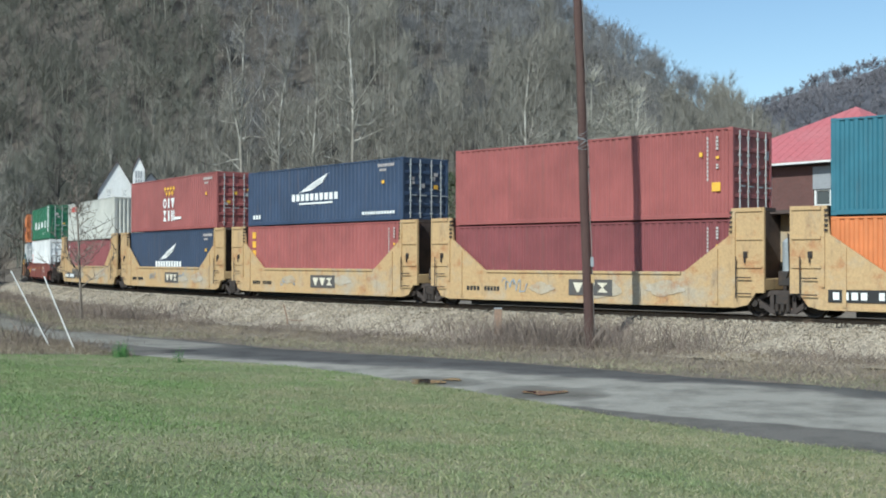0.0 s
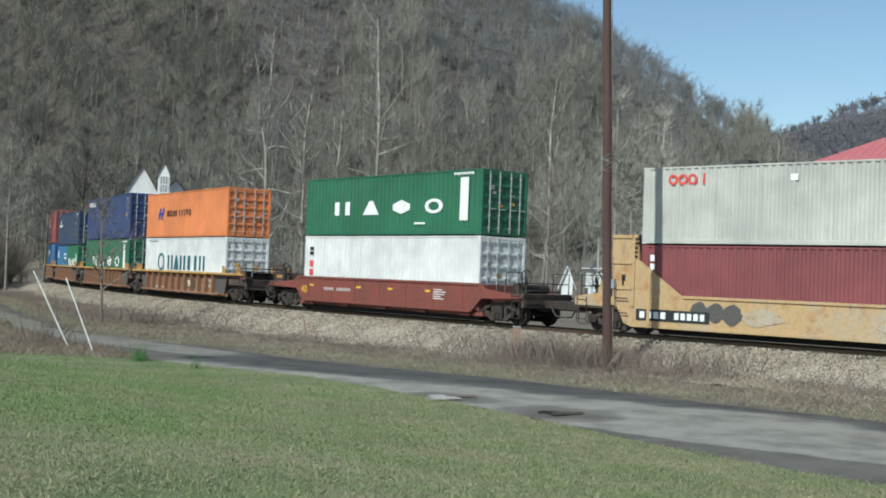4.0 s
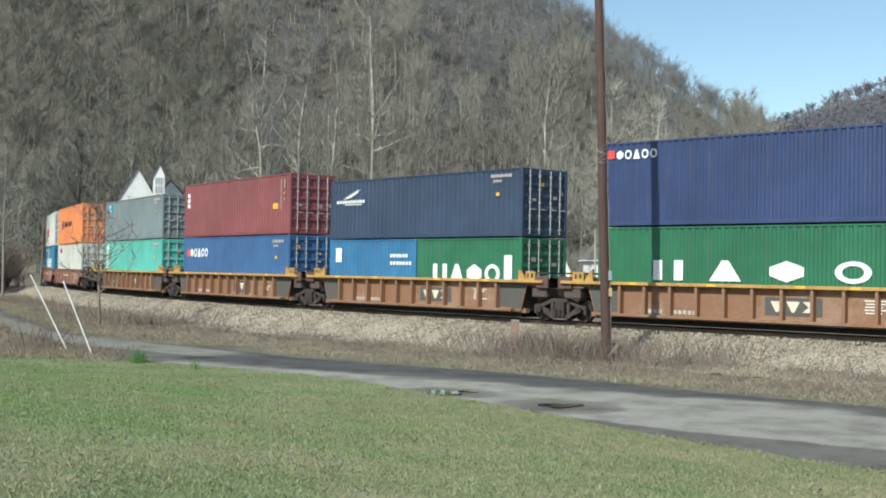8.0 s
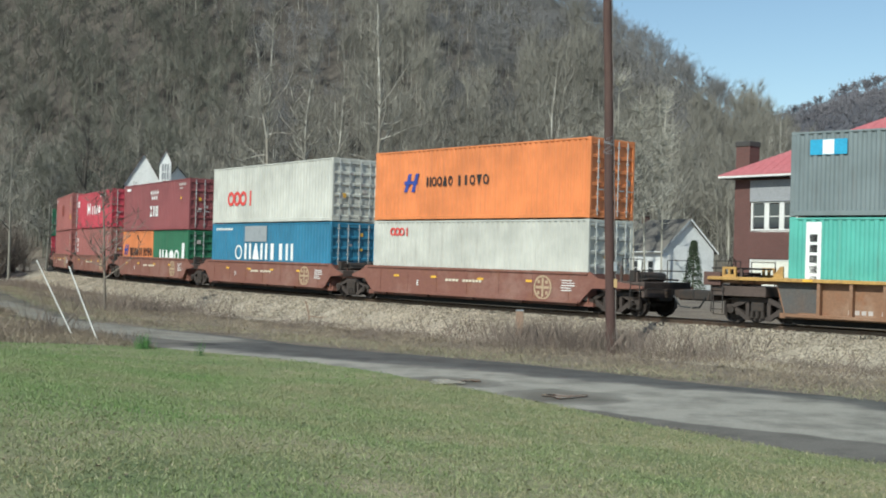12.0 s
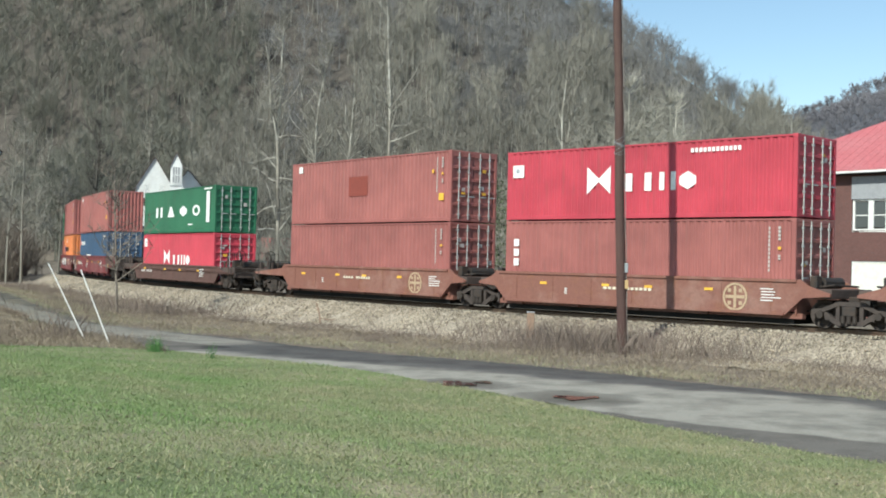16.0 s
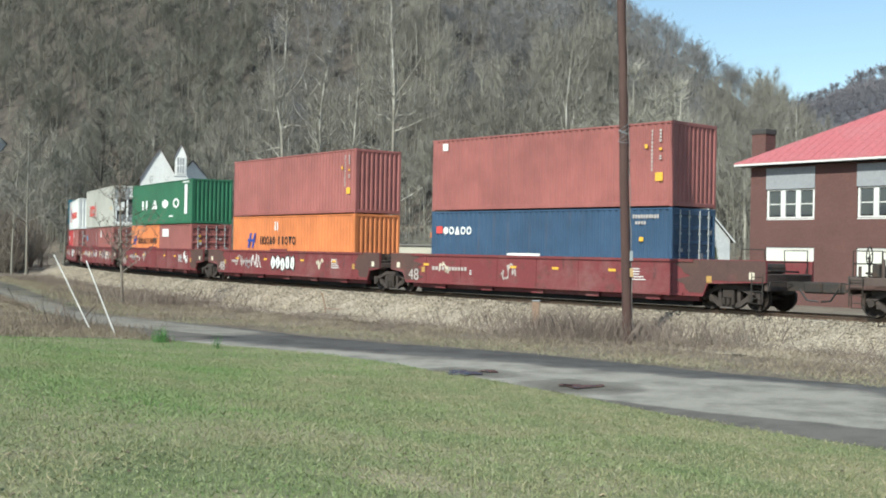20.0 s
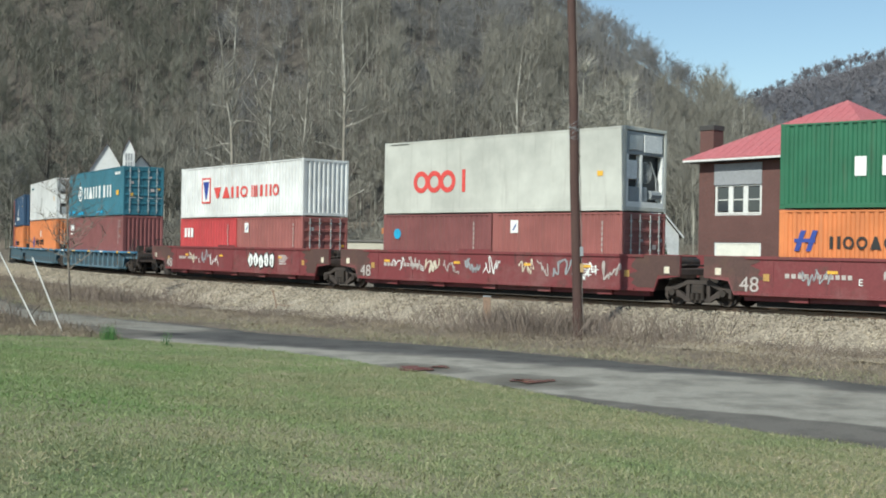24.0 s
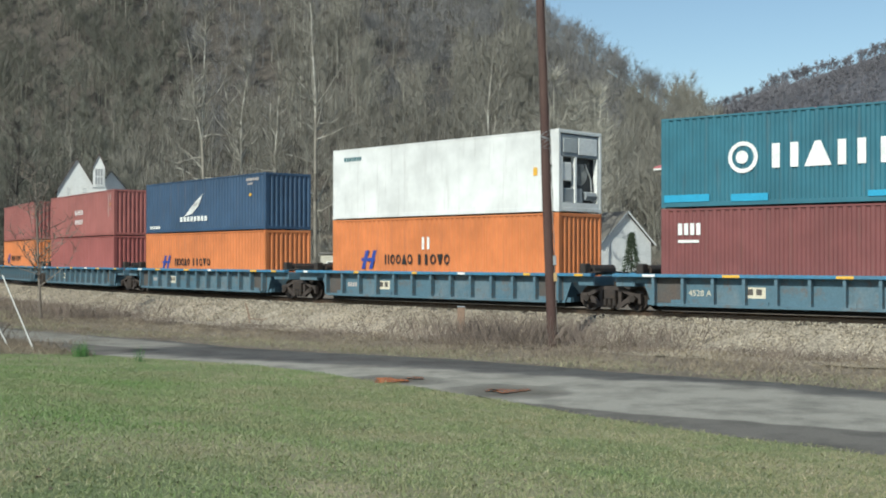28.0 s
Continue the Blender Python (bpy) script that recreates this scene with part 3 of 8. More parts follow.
# ---------------------------------------------------------------- bare trees
def tree_template(rng, height, twigs, spread=0.28, girth=0.016, thick=1.0, limbs=22, start=0.32, twig=0.022):
    """Corner places and triangles of a leafless tree: a tapered trunk, rising limbs and many thin twigs. Returns the trunk and the crown apart."""
    def tube(p, q, r0, r1, n=3):
        d = (q - p) / (np.linalg.norm(q - p) + 1e-9)
        a = np.cross(d, [0.31, 0.77, 0.55])
        a /= np.linalg.norm(a)
        b = np.cross(d, a)
        w = np.arange(n) * 2 * np.pi / n
        ring = np.cos(w)[:, None] * a + np.sin(w)[:, None] * b
        return np.concatenate([p + ring * r0, q + ring * r1]), np.array([t for k in range(n) for t in ((k, (k + 1) % n, n + k), ((k + 1) % n, n + (k + 1) % n, n + k))])

    def spike(p, q, r0):
        d = (q - p) / (np.linalg.norm(q - p) + 1e-9)
        a = np.cross(d, [0.31, 0.77, 0.55])
        a /= np.linalg.norm(a)
        b = np.cross(d, a)
        w = np.arange(3) * 2 * np.pi / 3
        return np.concatenate([p + (np.cos(w)[:, None] * a + np.sin(w)[:, None] * b) * r0, q[None]]), np.array([(0, 1, 3), (1, 2, 3), (2, 0, 3)])

    trunk, crown = [], []
    pts = [np.zeros(3)]
    segs = 6
    bend = rng.normal(0, 0.02, 2)
    for k in range(segs):
        bend = bend + rng.normal(0, 0.018, 2)
        pts.append(pts[-1] + np.array([bend[0], bend[1], 1.0]) * height / segs)
    rad = lambda u: height * girth * (1 - u) ** 0.8 + 0.012 * thick
    for k in range(segs):
        trunk.append(tube(pts[k], pts[k + 1], rad(k / segs), rad((k + 1) / segs), 5))
    ends = []
    for _ in range(limbs):
        u = start + (1 - start) * rng.random() ** 0.8 * 0.97
        k = min(int(u * segs), segs - 1)
        p = pts[k] + (pts[k + 1] - pts[k]) * (u * segs - k)
        a = rng.uniform(0, 2 * np.pi)
        reach = height * spread * (1.15 - u) * rng.uniform(0.55, 1.15)
        up = rng.uniform(0.35, 1.25)
        q = p + np.array([np.cos(a), np.sin(a), up * 0.8]) * reach * 0.55
        a2 = a + rng.normal(0, 0.5)
        e = q + np.array([np.cos(a2), np.sin(a2), up * 1.3]) * reach * 0.55
        r = rad(u) * 0.42
        crown.append(tube(p, q, r, r * 0.65))
        crown.append(tube(q, e, r * 0.65, r * 0.25))
        ends.append((p, q, e, r))
    for _ in range(twigs):
        p, q, e, r = ends[rng.integers(len(ends))]
        w = rng.random()
        o = p + (q - p) * (w * 2) if w < 0.5 else q + (e - q) * (w * 2 - 1)
        d = rng.normal(0, 1, 3)
        d[2] = abs(d[2]) * 0.9 + 0.25
        d /= np.linalg.norm(d)
        crown.append(spike(o, o + d * height * rng.uniform(0.04, 0.12), twig * thick))

    def joined(parts):
        v, f, n = [], [], 0
        for a, b in parts:
            v.append(a)
            f.append(b + n)
            n += len(a)
        return np.concatenate(v), np.concatenate(f)
    return joined(trunk), joined(crown)


def forest(name, places, templates, rng, low, high, material, label, trunk=None):
    v, f, n = [], [], 0
    z = ground_z(places[:, 0], places[:, 1])
    for (x, y), h in zip(places, z):
        a, b = templates[rng.integers(len(templates))]
        w = rng.uniform(0, 2 * np.pi)
        c, s = np.cos(w), np.sin(w)
        k = rng.uniform(low, high)
        p = a @ np.array([[c, s, 0], [-s, c, 0], [0, 0, 1]]) * k
        v.append(p + (x, y, h - 0.3))
        f.append(b + n)
        n += len(a)
    me = sheet_mesh(name, np.concatenate(v), np.concatenate(f), material, False)
    if trunk:
        me.materials.append(trunk)
        own = np.concatenate([np.concatenate([np.full(24, int(rng.random() < 0.7)), np.zeros(len(b) - 24)]) for b in f])
        me.polygons.foreach_set("material_index", own.astype(np.int32))
    return tagged(new(name, me), label, "forest", kind="stuff")


def wood_places(rng, n, az0, az1, r0, r1, test):
    out = []
    while len(out) < n:
        az = np.radians(rng.uniform(az0, az1, 4000))
        r = np.sqrt(rng.uniform(r0 ** 2, r1 ** 2, 4000))
        x, y = r * np.sin(az), r * np.cos(az)
        keep = test(x, y, np.degrees(az), r)
        out += list(np.stack([x, y], -1)[keep])
    return np.array(out[:n])


FOREST_BARK = bark_mat("forest_bark", (0.250, 0.234, 0.195), (0.172, 0.161, 0.133), 0.02)
# darker copy of the forest bark: the left slope's shade put into the colour
SHADED_BARK = bark_mat("shaded_forest_bark", (0.168, 0.164, 0.132), (0.112, 0.110, 0.088), 0.02)
TRUNK_BARK = bark_mat("forest_trunk_bark", (0.40, 0.38, 0.32), (0.21, 0.20, 0.165), 0.05)
# greyer than the lower bark: haze before the upper slope, painted in
UPPER_HAZE_BARK = bark_mat("upper_haze_bark", (0.208, 0.203, 0.197), (0.146, 0.143, 0.142), 0.012)
THICKET_BARK = bark_mat("thicket_bark", (0.22, 0.188, 0.152), (0.105, 0.088, 0.072), 0.2)
# bluish tint paints the haze over the farther mountain into its trees
FAR_HAZE_BARK = bark_mat("far_haze_bark", (0.205, 0.197, 0.212), (0.128, 0.122, 0.133), 0.008)
PALE_BARK = bark_mat("pale_sycamore_bark", (0.42, 0.40, 0.35), (0.21, 0.19, 0.155), 0.9)
LOWER_BARK = bark_mat("scaly_sycamore_bark", (0.26, 0.235, 0.195), (0.075, 0.064, 0.051), 0.8)
DARK_BARK = bark_mat("dark_wet_bark", (0.085, 0.075, 0.062), (0.045, 0.04, 0.034), 0.5)
BRUSH_BARK = bark_mat("brush_twig", (0.22, 0.165, 0.125), (0.085, 0.06, 0.05), 0.8)


FAR_HOUSE_R = 366.0


def wood_template(rng, height, limbs=16, twigs=420, width=0.035, spread=0.30, dome=0.0, bare=0.26):
    """A far bare tree: trunk, tapering limbs and very many thin twigs. dome: 0 a narrow leader, 1 a rounded crown."""
    v, f, n = [], [], 0

    def add(p, t):
        nonlocal n
        v.append(p)
        f.append(t + n)
        n += len(p)
    top = height * (0.97 - 0.30 * dome)
    w3 = np.arange(3) * 2 * np.pi / 3
    lean = rng.normal(0, 0.03, 2)
    knots = [np.array([lean[0] * u * u * height + rng.normal(0, 0.006) * height, lean[1] * u * u * height + rng.normal(0, 0.006) * height, u * top]) for u in np.linspace(0, 1, 5)]
    rad = [height * 0.0085 * (1 - u) ** 0.8 + 0.02 for u in np.linspace(0, 1, 5)]
    for k in range(4):
        rings = [np.stack([np.cos(w3) * r, np.sin(w3) * r, 0 * w3], -1) + p for p, r in ((knots[k], rad[k]), (knots[k + 1], rad[k + 1]))]
        add(np.concatenate(rings), np.array([t for j in range(3) for t in ((j, (j + 1) % 3, 3 + j), ((j + 1) % 3, 3 + (j + 1) % 3, 3 + j))]))
    ends = []
    for _ in range(limbs):
        u = bare + (1 - bare) * rng.random() ** 0.7 * 0.98
        k = min(int(u * 4), 3)
        p = knots[k] + (knots[k + 1] - knots[k]) * (u * 4 - k)
        a = rng.uniform(0, 2 * np.pi)
        out = height * spread * rng.uniform(0.5, 1.1) * ((1.15 - u) * (1 - dome) + dome * math.sin(math.pi * min(1.0, 0.25 + 0.6 * u)))
        rise = out * rng.uniform(0.5, 1.3) * (1 + 0.5 * dome)
        e = p + np.array([math.cos(a) * out, math.sin(a) * out, rise])
        d = (e - p) / np.linalg.norm(e - p)
        side = np.cross(d, [0.3, 0.8, 0.5])
        side /= np.linalg.norm(side)
        up = np.cross(d, side)
        r = height * 0.0032 * (1.2 - u) + 0.02
        base = p + (np.cos(w3)[:, None] * side + np.sin(w3)[:, None] * up) * r
        add(np.concatenate([base, e[None]]), np.array([(0, 1, 3), (1, 2, 3), (2, 0, 3)]))
        ends.append((p, e))
    pe = np.array(ends)
    pick = rng.integers(0, limbs, twigs)
    w = rng.uniform(0.15, 1.0, twigs)[:, None]
    o = pe[pick, 0] * (1 - w) + pe[pick, 1] * w
    way = (pe[pick, 1] - pe[pick, 0])
    way /= np.linalg.norm(way, axis=1)[:, None]
    d = rng.normal(0, 0.5 + 0.25 * dome, (twigs, 3)) + way * 0.6 + np.array([0, 0, 0.95 - 0.4 * dome])
    d /= np.linalg.norm(d, axis=1)[:, None]
    tip = o + d * (height * rng.uniform(0.09, 0.24, twigs) * (1 - 0.15 * dome))[:, None]
    side = np.cross(d, rng.normal(0, 1, (twigs, 3)))
    side /= np.linalg.norm(side, axis=1)[:, None]
    p = np.stack([o - side * width * 0.8, o + side * width * 0.8, tip], 1).reshape(-1, 3)
    add(p, np.arange(3 * twigs).reshape(-1, 3))
    return np.concatenate(v), np.concatenate(f)


def woods():
    rng = np.random.default_rng(11)
    pack = [wood_template(rng, 17.0, 13, 200, 0.050, 0.30, rng.uniform(0.1, 0.7)) for _ in range(8)]
    crowns = [wood_template(rng, 15.0, 16, 205, 0.058, 0.36, 1.0, 0.3) for _ in range(7)]
    slim = [wood_template(rng, 15.0, 10, 85, 0.36, 0.36, 0.9, 0.2) for _ in range(6)]

    def on_a(x, y, az, r):
        far = crest_a(az)[1]
        return (r < far + 25) & (ground_z(x, y) > 1.5) & ~((abs(az + 20.75) < 0.75) & (r > 338) & (r < FAR_HOUSE_R + 9)) & (off_track(x, y) > 11) & (np.hypot(x + 51, y - 219) > 13)

    # past this distance the trees take the bark greyed for haze
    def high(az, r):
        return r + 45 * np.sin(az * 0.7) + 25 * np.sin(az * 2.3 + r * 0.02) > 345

    def pale_side(x, y, az, r):
        return on_a(x, y, az, r) & (az + 2.0 * np.sin(r * 0.05) > -11) & ~high(az, r)

    def upper_side(x, y, az, r):
        return on_a(x, y, az, r) & (az + 2.0 * np.sin(r * 0.05) > -11) & high(az, r)

    def shaded_side(x, y, az, r):
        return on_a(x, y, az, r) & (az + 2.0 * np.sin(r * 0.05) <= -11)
    forest("hillside_forest", wood_places(rng, 1250, -14, 22, 165, 420, pale_side), pack, rng, 0.6, 1.15, FOREST_BARK, "dense bare winter forest on the steep mountainside", TRUNK_BARK)
    forest("upper_forest", wood_places(rng, 1300, -14, 22, 250, 575, upper_side), crowns, rng, 0.5, 0.95, UPPER_HAZE_BARK, "bare forest with rounded crowns below the crest, greyed for haze", TRUNK_BARK)
    forest("oak_forest", wood_places(rng, 1550, -23, -8, 165, 575, shaded_side), pack, rng, 0.6, 1.15, SHADED_BARK, "dense bare forest on the mountainside, darkened for the shaded slope")

    shrub = [wood_template(rng, 6.0, 4, 40, 0.068, 0.55, 0.9, 0.05) for _ in range(5)]

    def slope(x, y, az, r):
        return on_a(x, y, az, r) & (az + 2.0 * np.sin(r * 0.05) > -11)
    forest("slope_undergrowth", wood_places(rng, 2600, -14, 22, 165, 560, slope), shrub, rng, 0.6, 1.4, FOREST_BARK, "bare undergrowth between the trees on the mountainside")
    forest("oak_undergrowth", wood_places(rng, 1900, -23, -8, 165, 575, shaded_side), shrub, rng, 0.6, 1.4, SHADED_BARK, "bare undergrowth on the slope that is darkened for shade")

    def on_b(x, y, az, r):
        far = crest_b(az)[1]
        return (r < far + 30) & (r > 520)

    def by_bend(x, y, az, r):
        return (off_track(x, y) > 9) & (np.hypot(x + 51, y - 219) > 14)
    bushy = [wood_template(rng, 7.0, 18, 220, 0.026, 0.42, 0.6, 0.04) for _ in range(5)]
    line = edge_curve(NEAR_EDGE, 120)[40:]

    def by_lane(x, y, az, r):
        gap = np.full(np.shape(x), 1e9)
        for a, b in line:
            gap = np.minimum(gap, np.hypot(x - a - 1.8, y - b - 0.6))
        beyond = (x + 27.5) * 0.815 + (y - 66.0) * 0.58
        return (off_track(x, y) > 6.0) & (beyond > 2.5) & (gap > 4.0) & (r > np.where(az < -19.5, 112, 119))
    forest("trackside_thicket", wood_places(rng, 420, -25, -16.9, 84, 165, by_lane), bushy, rng, 0.5, 1.05, THICKET_BARK, "dense dark bare thicket beside the bend of the track")
    low = [wood_template(rng, 2.6, 24, 260, 0.014, 0.6, 0.8, 0.02) for _ in range(4)]
    forest("trackside_brush", wood_places(rng, 260, -25, -16.9, 106, 135, by_lane), low, rng, 0.6, 1.2, THICKET_BARK, "low dark brush at the end of the ballast bank")

    def at_foot(x, y, az, r):
        clear = (np.hypot(x - 22.5, y - 126) > 15) & (np.hypot(x + 2.2, y - 113) > 9) & (np.hypot(x + 51, y - 219) > 16)
        return clear & (off_track(x, y) > 6.5) & (x > -34)
    forest("foot_brush", wood_places(rng, 460, -14, 19, 126, 265, at_foot), bushy, rng, 0.45, 1.1, FOREST_BARK, "bare brush and saplings at the foot of the mountain")
    forest("trackside_trees", wood_places(rng, 90, -27, -17.2, 118, 250, by_bend), pack, rng, 0.45, 0.9, FOREST_BARK, "tangle of bare young trees beside the bend of the track")
    forest("far_forest", wood_places(rng, 1500, 11, 25, 560, 900, on_b), slim, rng, 0.4, 0.7, FAR_HAZE_BARK, "bare forest on the farther mountain")

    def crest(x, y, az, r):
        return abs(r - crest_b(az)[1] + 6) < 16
    forest("far_crest_trees", wood_places(rng, 520, 12, 25, 780, 880, crest), slim, rng, 0.45, 0.75, FAR_HAZE_BARK, "row of bare trees along the crest of the farther mountain")


def sycamore(x, y, h, label, seed, stubs=(), fork=0.45, girth=0.0085, waver=0.035, shoots=700):
    """A tall bare sycamore: a wavering pale trunk that forks, crooked limbs, fine twigs, broken stubs low down (height, azimuth, length)."""
    rng = np.random.default_rng(seed)
    tr, cr = Shape(), Shape()

    def bough(sh, p, d, length, r0, r1, n, wander, lift):
        pts, d = [Vector(p)], Vector(d).normalized()
        for _ in range(n):
            d = (d + Vector((rng.normal(0, wander), rng.normal(0, wander), rng.normal(0, wander) + lift))).normalized()
            pts.append(pts[-1] + d * (length / n))
        for k, (a, b) in enumerate(zip(pts, pts[1:])):
            sh.tube(a, b, r0 + (r1 - r0) * k / n, r0 + (r1 - r0) * (k + 1) / n, 6, False)
        return pts
    base = bough(tr, (0, 0, -0.3), (0, 0, 1), h * fork, h * girth, h * girth * 0.72, 6, waver, 0.15)
    lead = []
    for k in range(2):
        a = rng.uniform(0, 6.28) if k == 0 else a + math.pi + rng.normal(0, 0.4)
        lead.append(bough(cr, base[-1], (math.cos(a) * (0.06 + 0.22 * k), math.sin(a) * (0.06 + 0.22 * k), 1), h * (1 - fork) * (1.0 - 0.25 * k), h * girth * (0.72 - 0.2 * k), 0.05, 8, 0.06, 0.12))
    twig_from = []
    for pts, r, many in ((base[2:], 0.34, 6), (lead[0], 0.38, 16), (lead[1], 0.30, 11)):
        for _ in range(many):
            i = rng.integers(0, len(pts) - 1)
            p = pts[i].lerp(pts[i + 1], rng.random())
            a = rng.uniform(0, 6.28)
            up = rng.uniform(0.45, 1.4)
            ln = h * rng.uniform(0.07, 0.17) * (1.25 - p.z / h)
            q = bough(cr, p, (math.cos(a), math.sin(a), up), ln * 1.6, h * girth * r * (1.15 - p.z / h) + 0.025, 0.02, 5, 0.2, 0.12)
            twig_from += [q] * 3
    stem = base + lead[0][1:]
    for z, a, ln in stubs:
        i = next(k for k in range(len(stem) - 1) if stem[k + 1].z > z)
        p = stem[i].lerp(stem[i + 1], (z - stem[i].z) / (stem[i + 1].z - stem[i].z))
        q = bough(cr, p, (math.cos(math.radians(a)), math.sin(math.radians(a)), 0.12), ln, h * girth * 0.36, 0.05, 6, 0.18, 0.03)
        twig_from += [q, q]
    twig_from += [l for l in lead for _ in range(8)]
    tw = Shape()
    for _ in range(shoots):
        q = twig_from[rng.integers(len(twig_from))]
        i = rng.integers(0, len(q) - 1)
        p = q[i].lerp(q[i + 1], rng.random())
        d = Vector((rng.normal(), rng.normal(), abs(rng.normal()) + 0.4)).normalized()
        e = p + d * h * rng.uniform(0.025, 0.07)
        tw.tube(p, p.lerp(e, 0.5) + Vector((0, 0, 0.1)), 0.022, 0.016, 3, False)
        tw.tube(p.lerp(e, 0.5) + Vector((0, 0, 0.1)), e, 0.016, 0.006, 3, False)
    ob = thing("tree", label, "tree", "bare trees", at=pose(x, y, float(ground_z(x, y)) - 0.1))
    part("trunk", tr.mesh("trunk", LOWER_BARK, True), LOWER_BARK, ob, "scaly brown and cream trunk")
    crown = part("crown", cr.mesh("crown", PALE_BARK, True), PALE_BARK, ob, "crooked pale limbs")
    part("fine_crown", tw, FOREST_BARK, crown, "haze of thin bare shoots")
    return ob


def tree(x, y, height, label, material, seed, twigs=260, spread=0.17, girth=0.0095, limbs=24, start=0.28, thick=1.7, lean=(0, 0)):
    rng = np.random.default_rng(seed)
    (a, b), (c, d) = tree_template(rng, height, twigs, spread, girth, thick, limbs, start)
    ob = thing("tree", label, "tree", "bare trees", at=pose(x, y, float(ground_z(x, y)) - 0.1, lean[0], lean[1], 0))
    part("trunk", sheet_mesh("trunk", a, b, material, True), material, ob)
    part("crown", sheet_mesh("crown", c, d, material, False), material, ob, "bare limbs and twigs")
    return ob


# ---------------------------------------------------------------- buildings
def brick_material():
    m, nt, b = nodes_of("dark_red_brick")
    co = nt.nodes.new("ShaderNodeTexCoord")
    mp = nt.nodes.new("ShaderNodeMapping")
    mp.inputs["Rotation"].default_value = (radians(90), 0, 0)
    nt.links.new(co.outputs["Object"], mp.inputs[0])
    br = nt.nodes.new("ShaderNodeTexBrick")
    br.inputs["Color1"].default_value = (0.105, 0.050, 0.043, 1)
    br.inputs["Color2"].default_value = (0.135, 0.062, 0.052, 1)
    br.inputs["Mortar"].default_value = (0.12, 0.085, 0.075, 1)
    br.inputs["Scale"].default_value = 4.6
    br.inputs["Mortar Size"].default_value = 0.012
    nt.links.new(mp.outputs[0], br.inputs[0])
    big = ramp(nt, noise_tex(nt, 0.5, 4, 0.6), [(0.3, 0.85), (0.7, 1.1)])
    nt.links.new(mixed(nt, br.outputs[0], big, 1.0, "MULTIPLY"), b.inputs["Base Color"])
    b.inputs["Roughness"].default_value = 0.9
    bump(nt, b, br.outputs["Fac"], 0.3, -0.01)
    return m


BRICK = brick_material()
TRIM = plain("white_trim_paint", (0.72, 0.71, 0.67))
SIDING = surface("white_siding", (0.76, 0.76, 0.74), 0.7, 0.0, (0.5, 0.5, 0.47), 0.4, 0.8, 12.0)
GREY_PANEL = plain("grey_panel", (0.30, 0.305, 0.315))
CREAM = plain("cream_board", (0.74, 0.72, 0.62))
RED_ROOF = surface("red_metal_roof", (0.44, 0.130, 0.137), 0.6, 0.0, (0.44, 0.19, 0.19), 0.5, 0.35, 6.0)
SHINGLE = surface("weathered_shingle_roof", (0.15, 0.138, 0.12), 0.9, 0.0, (0.10, 0.09, 0.08), 0.6, 0.9, 9.0)
GREY_ROOF = surface("grey_shingle_roof", (0.17, 0.155, 0.14), 0.9, 0.0, (0.11, 0.1, 0.09), 0.6, 1.2, 12.0)
CHURCH_ROOF = surface("brown_shingle_roof", (0.11, 0.075, 0.07), 0.9, 0.0, (0.07, 0.055, 0.05), 0.6, 1.2, 12.0)
TAR = plain("dark_flashing", (0.06, 0.055, 0.05))


def glass_material():
    m, _, b = nodes_of("window_glass")
    b.inputs["Base Color"].default_value = (0.05, 0.055, 0.06, 1)
    b.inputs["Roughness"].default_value = 0.06
    b.inputs["Specular IOR Level"].default_value = 0.8
    return m


GLASS = glass_material()


def window(parent, x, z, w, h, sashes, y=0.0, head=0.0, filled=None):
    """A row of double-hung sashes in a wall that faces -y; head: height of the blank panel above."""
    win = part("window", Shape().box(x - w / 2 - 0.1, x + w / 2 + 0.1, y - 0.10, y + 0.04, z - 0.16, z - 0.06, 0.015), TRIM, parent, "window with white painted sashes")
    fr = Shape()
    fr.box(x - w / 2 - 0.08, x - w / 2 + 0.06, y - 0.06, y + 0.05, z - 0.06, z + h + 0.08, 0.01)
    fr.box(x + w / 2 - 0.06, x + w / 2 + 0.08, y - 0.06, y + 0.05, z - 0.06, z + h + 0.08, 0.01)
    fr.box(x - w / 2 + 0.06, x + w / 2 - 0.06, y - 0.06, y + 0.05, z + h, z + h + 0.08, 0.01)
    fr.box(x - w / 2 + 0.06, x + w / 2 - 0.06, y - 0.06, y + 0.05, z - 0.06, z + 0.04, 0.01)
    part("window_frame", fr, TRIM, win)
    if filled:
        part("infill_panel", Shape().box(x - w / 2 + 0.06, x + w / 2 - 0.06, y - 0.03, y + 0.04, z + 0.04, z + h), filled, win, "cream boarded-up opening")
        return win
    step = w / sashes
    for k in range(sashes):
        a, b = x - w / 2 + k * step, x - w / 2 + (k + 1) * step
        sh = Shape()
        if k:
            sh.box(a - 0.17, a + 0.17, y - 0.055, y + 0.04, z + 0.04, z + h, 0.01)
        sh.box(a + 0.06, b - 0.06, y - 0.035, y + 0.03, z + h * 0.5 - 0.03, z + h * 0.5 + 0.03)
        part("mullion", sh, TRIM, win)
        for lo, hi in ((0.04, 0.5), (0.5, 0.985)):
            part("pane", Shape().box(a + 0.08, b - 0.08, y + 0.005, y + 0.02, z + h * lo + 0.05, z + h * hi - 0.02), GLASS, win)
    if head:
        part("head_panel", Shape().box(x - w / 2 - 0.06, x + w / 2 + 0.06, y - 0.04, y + 0.02, z + h + 0.10, z + h + 0.10 + head), GREY_PANEL, win, "grey board over the sashes")
    return win


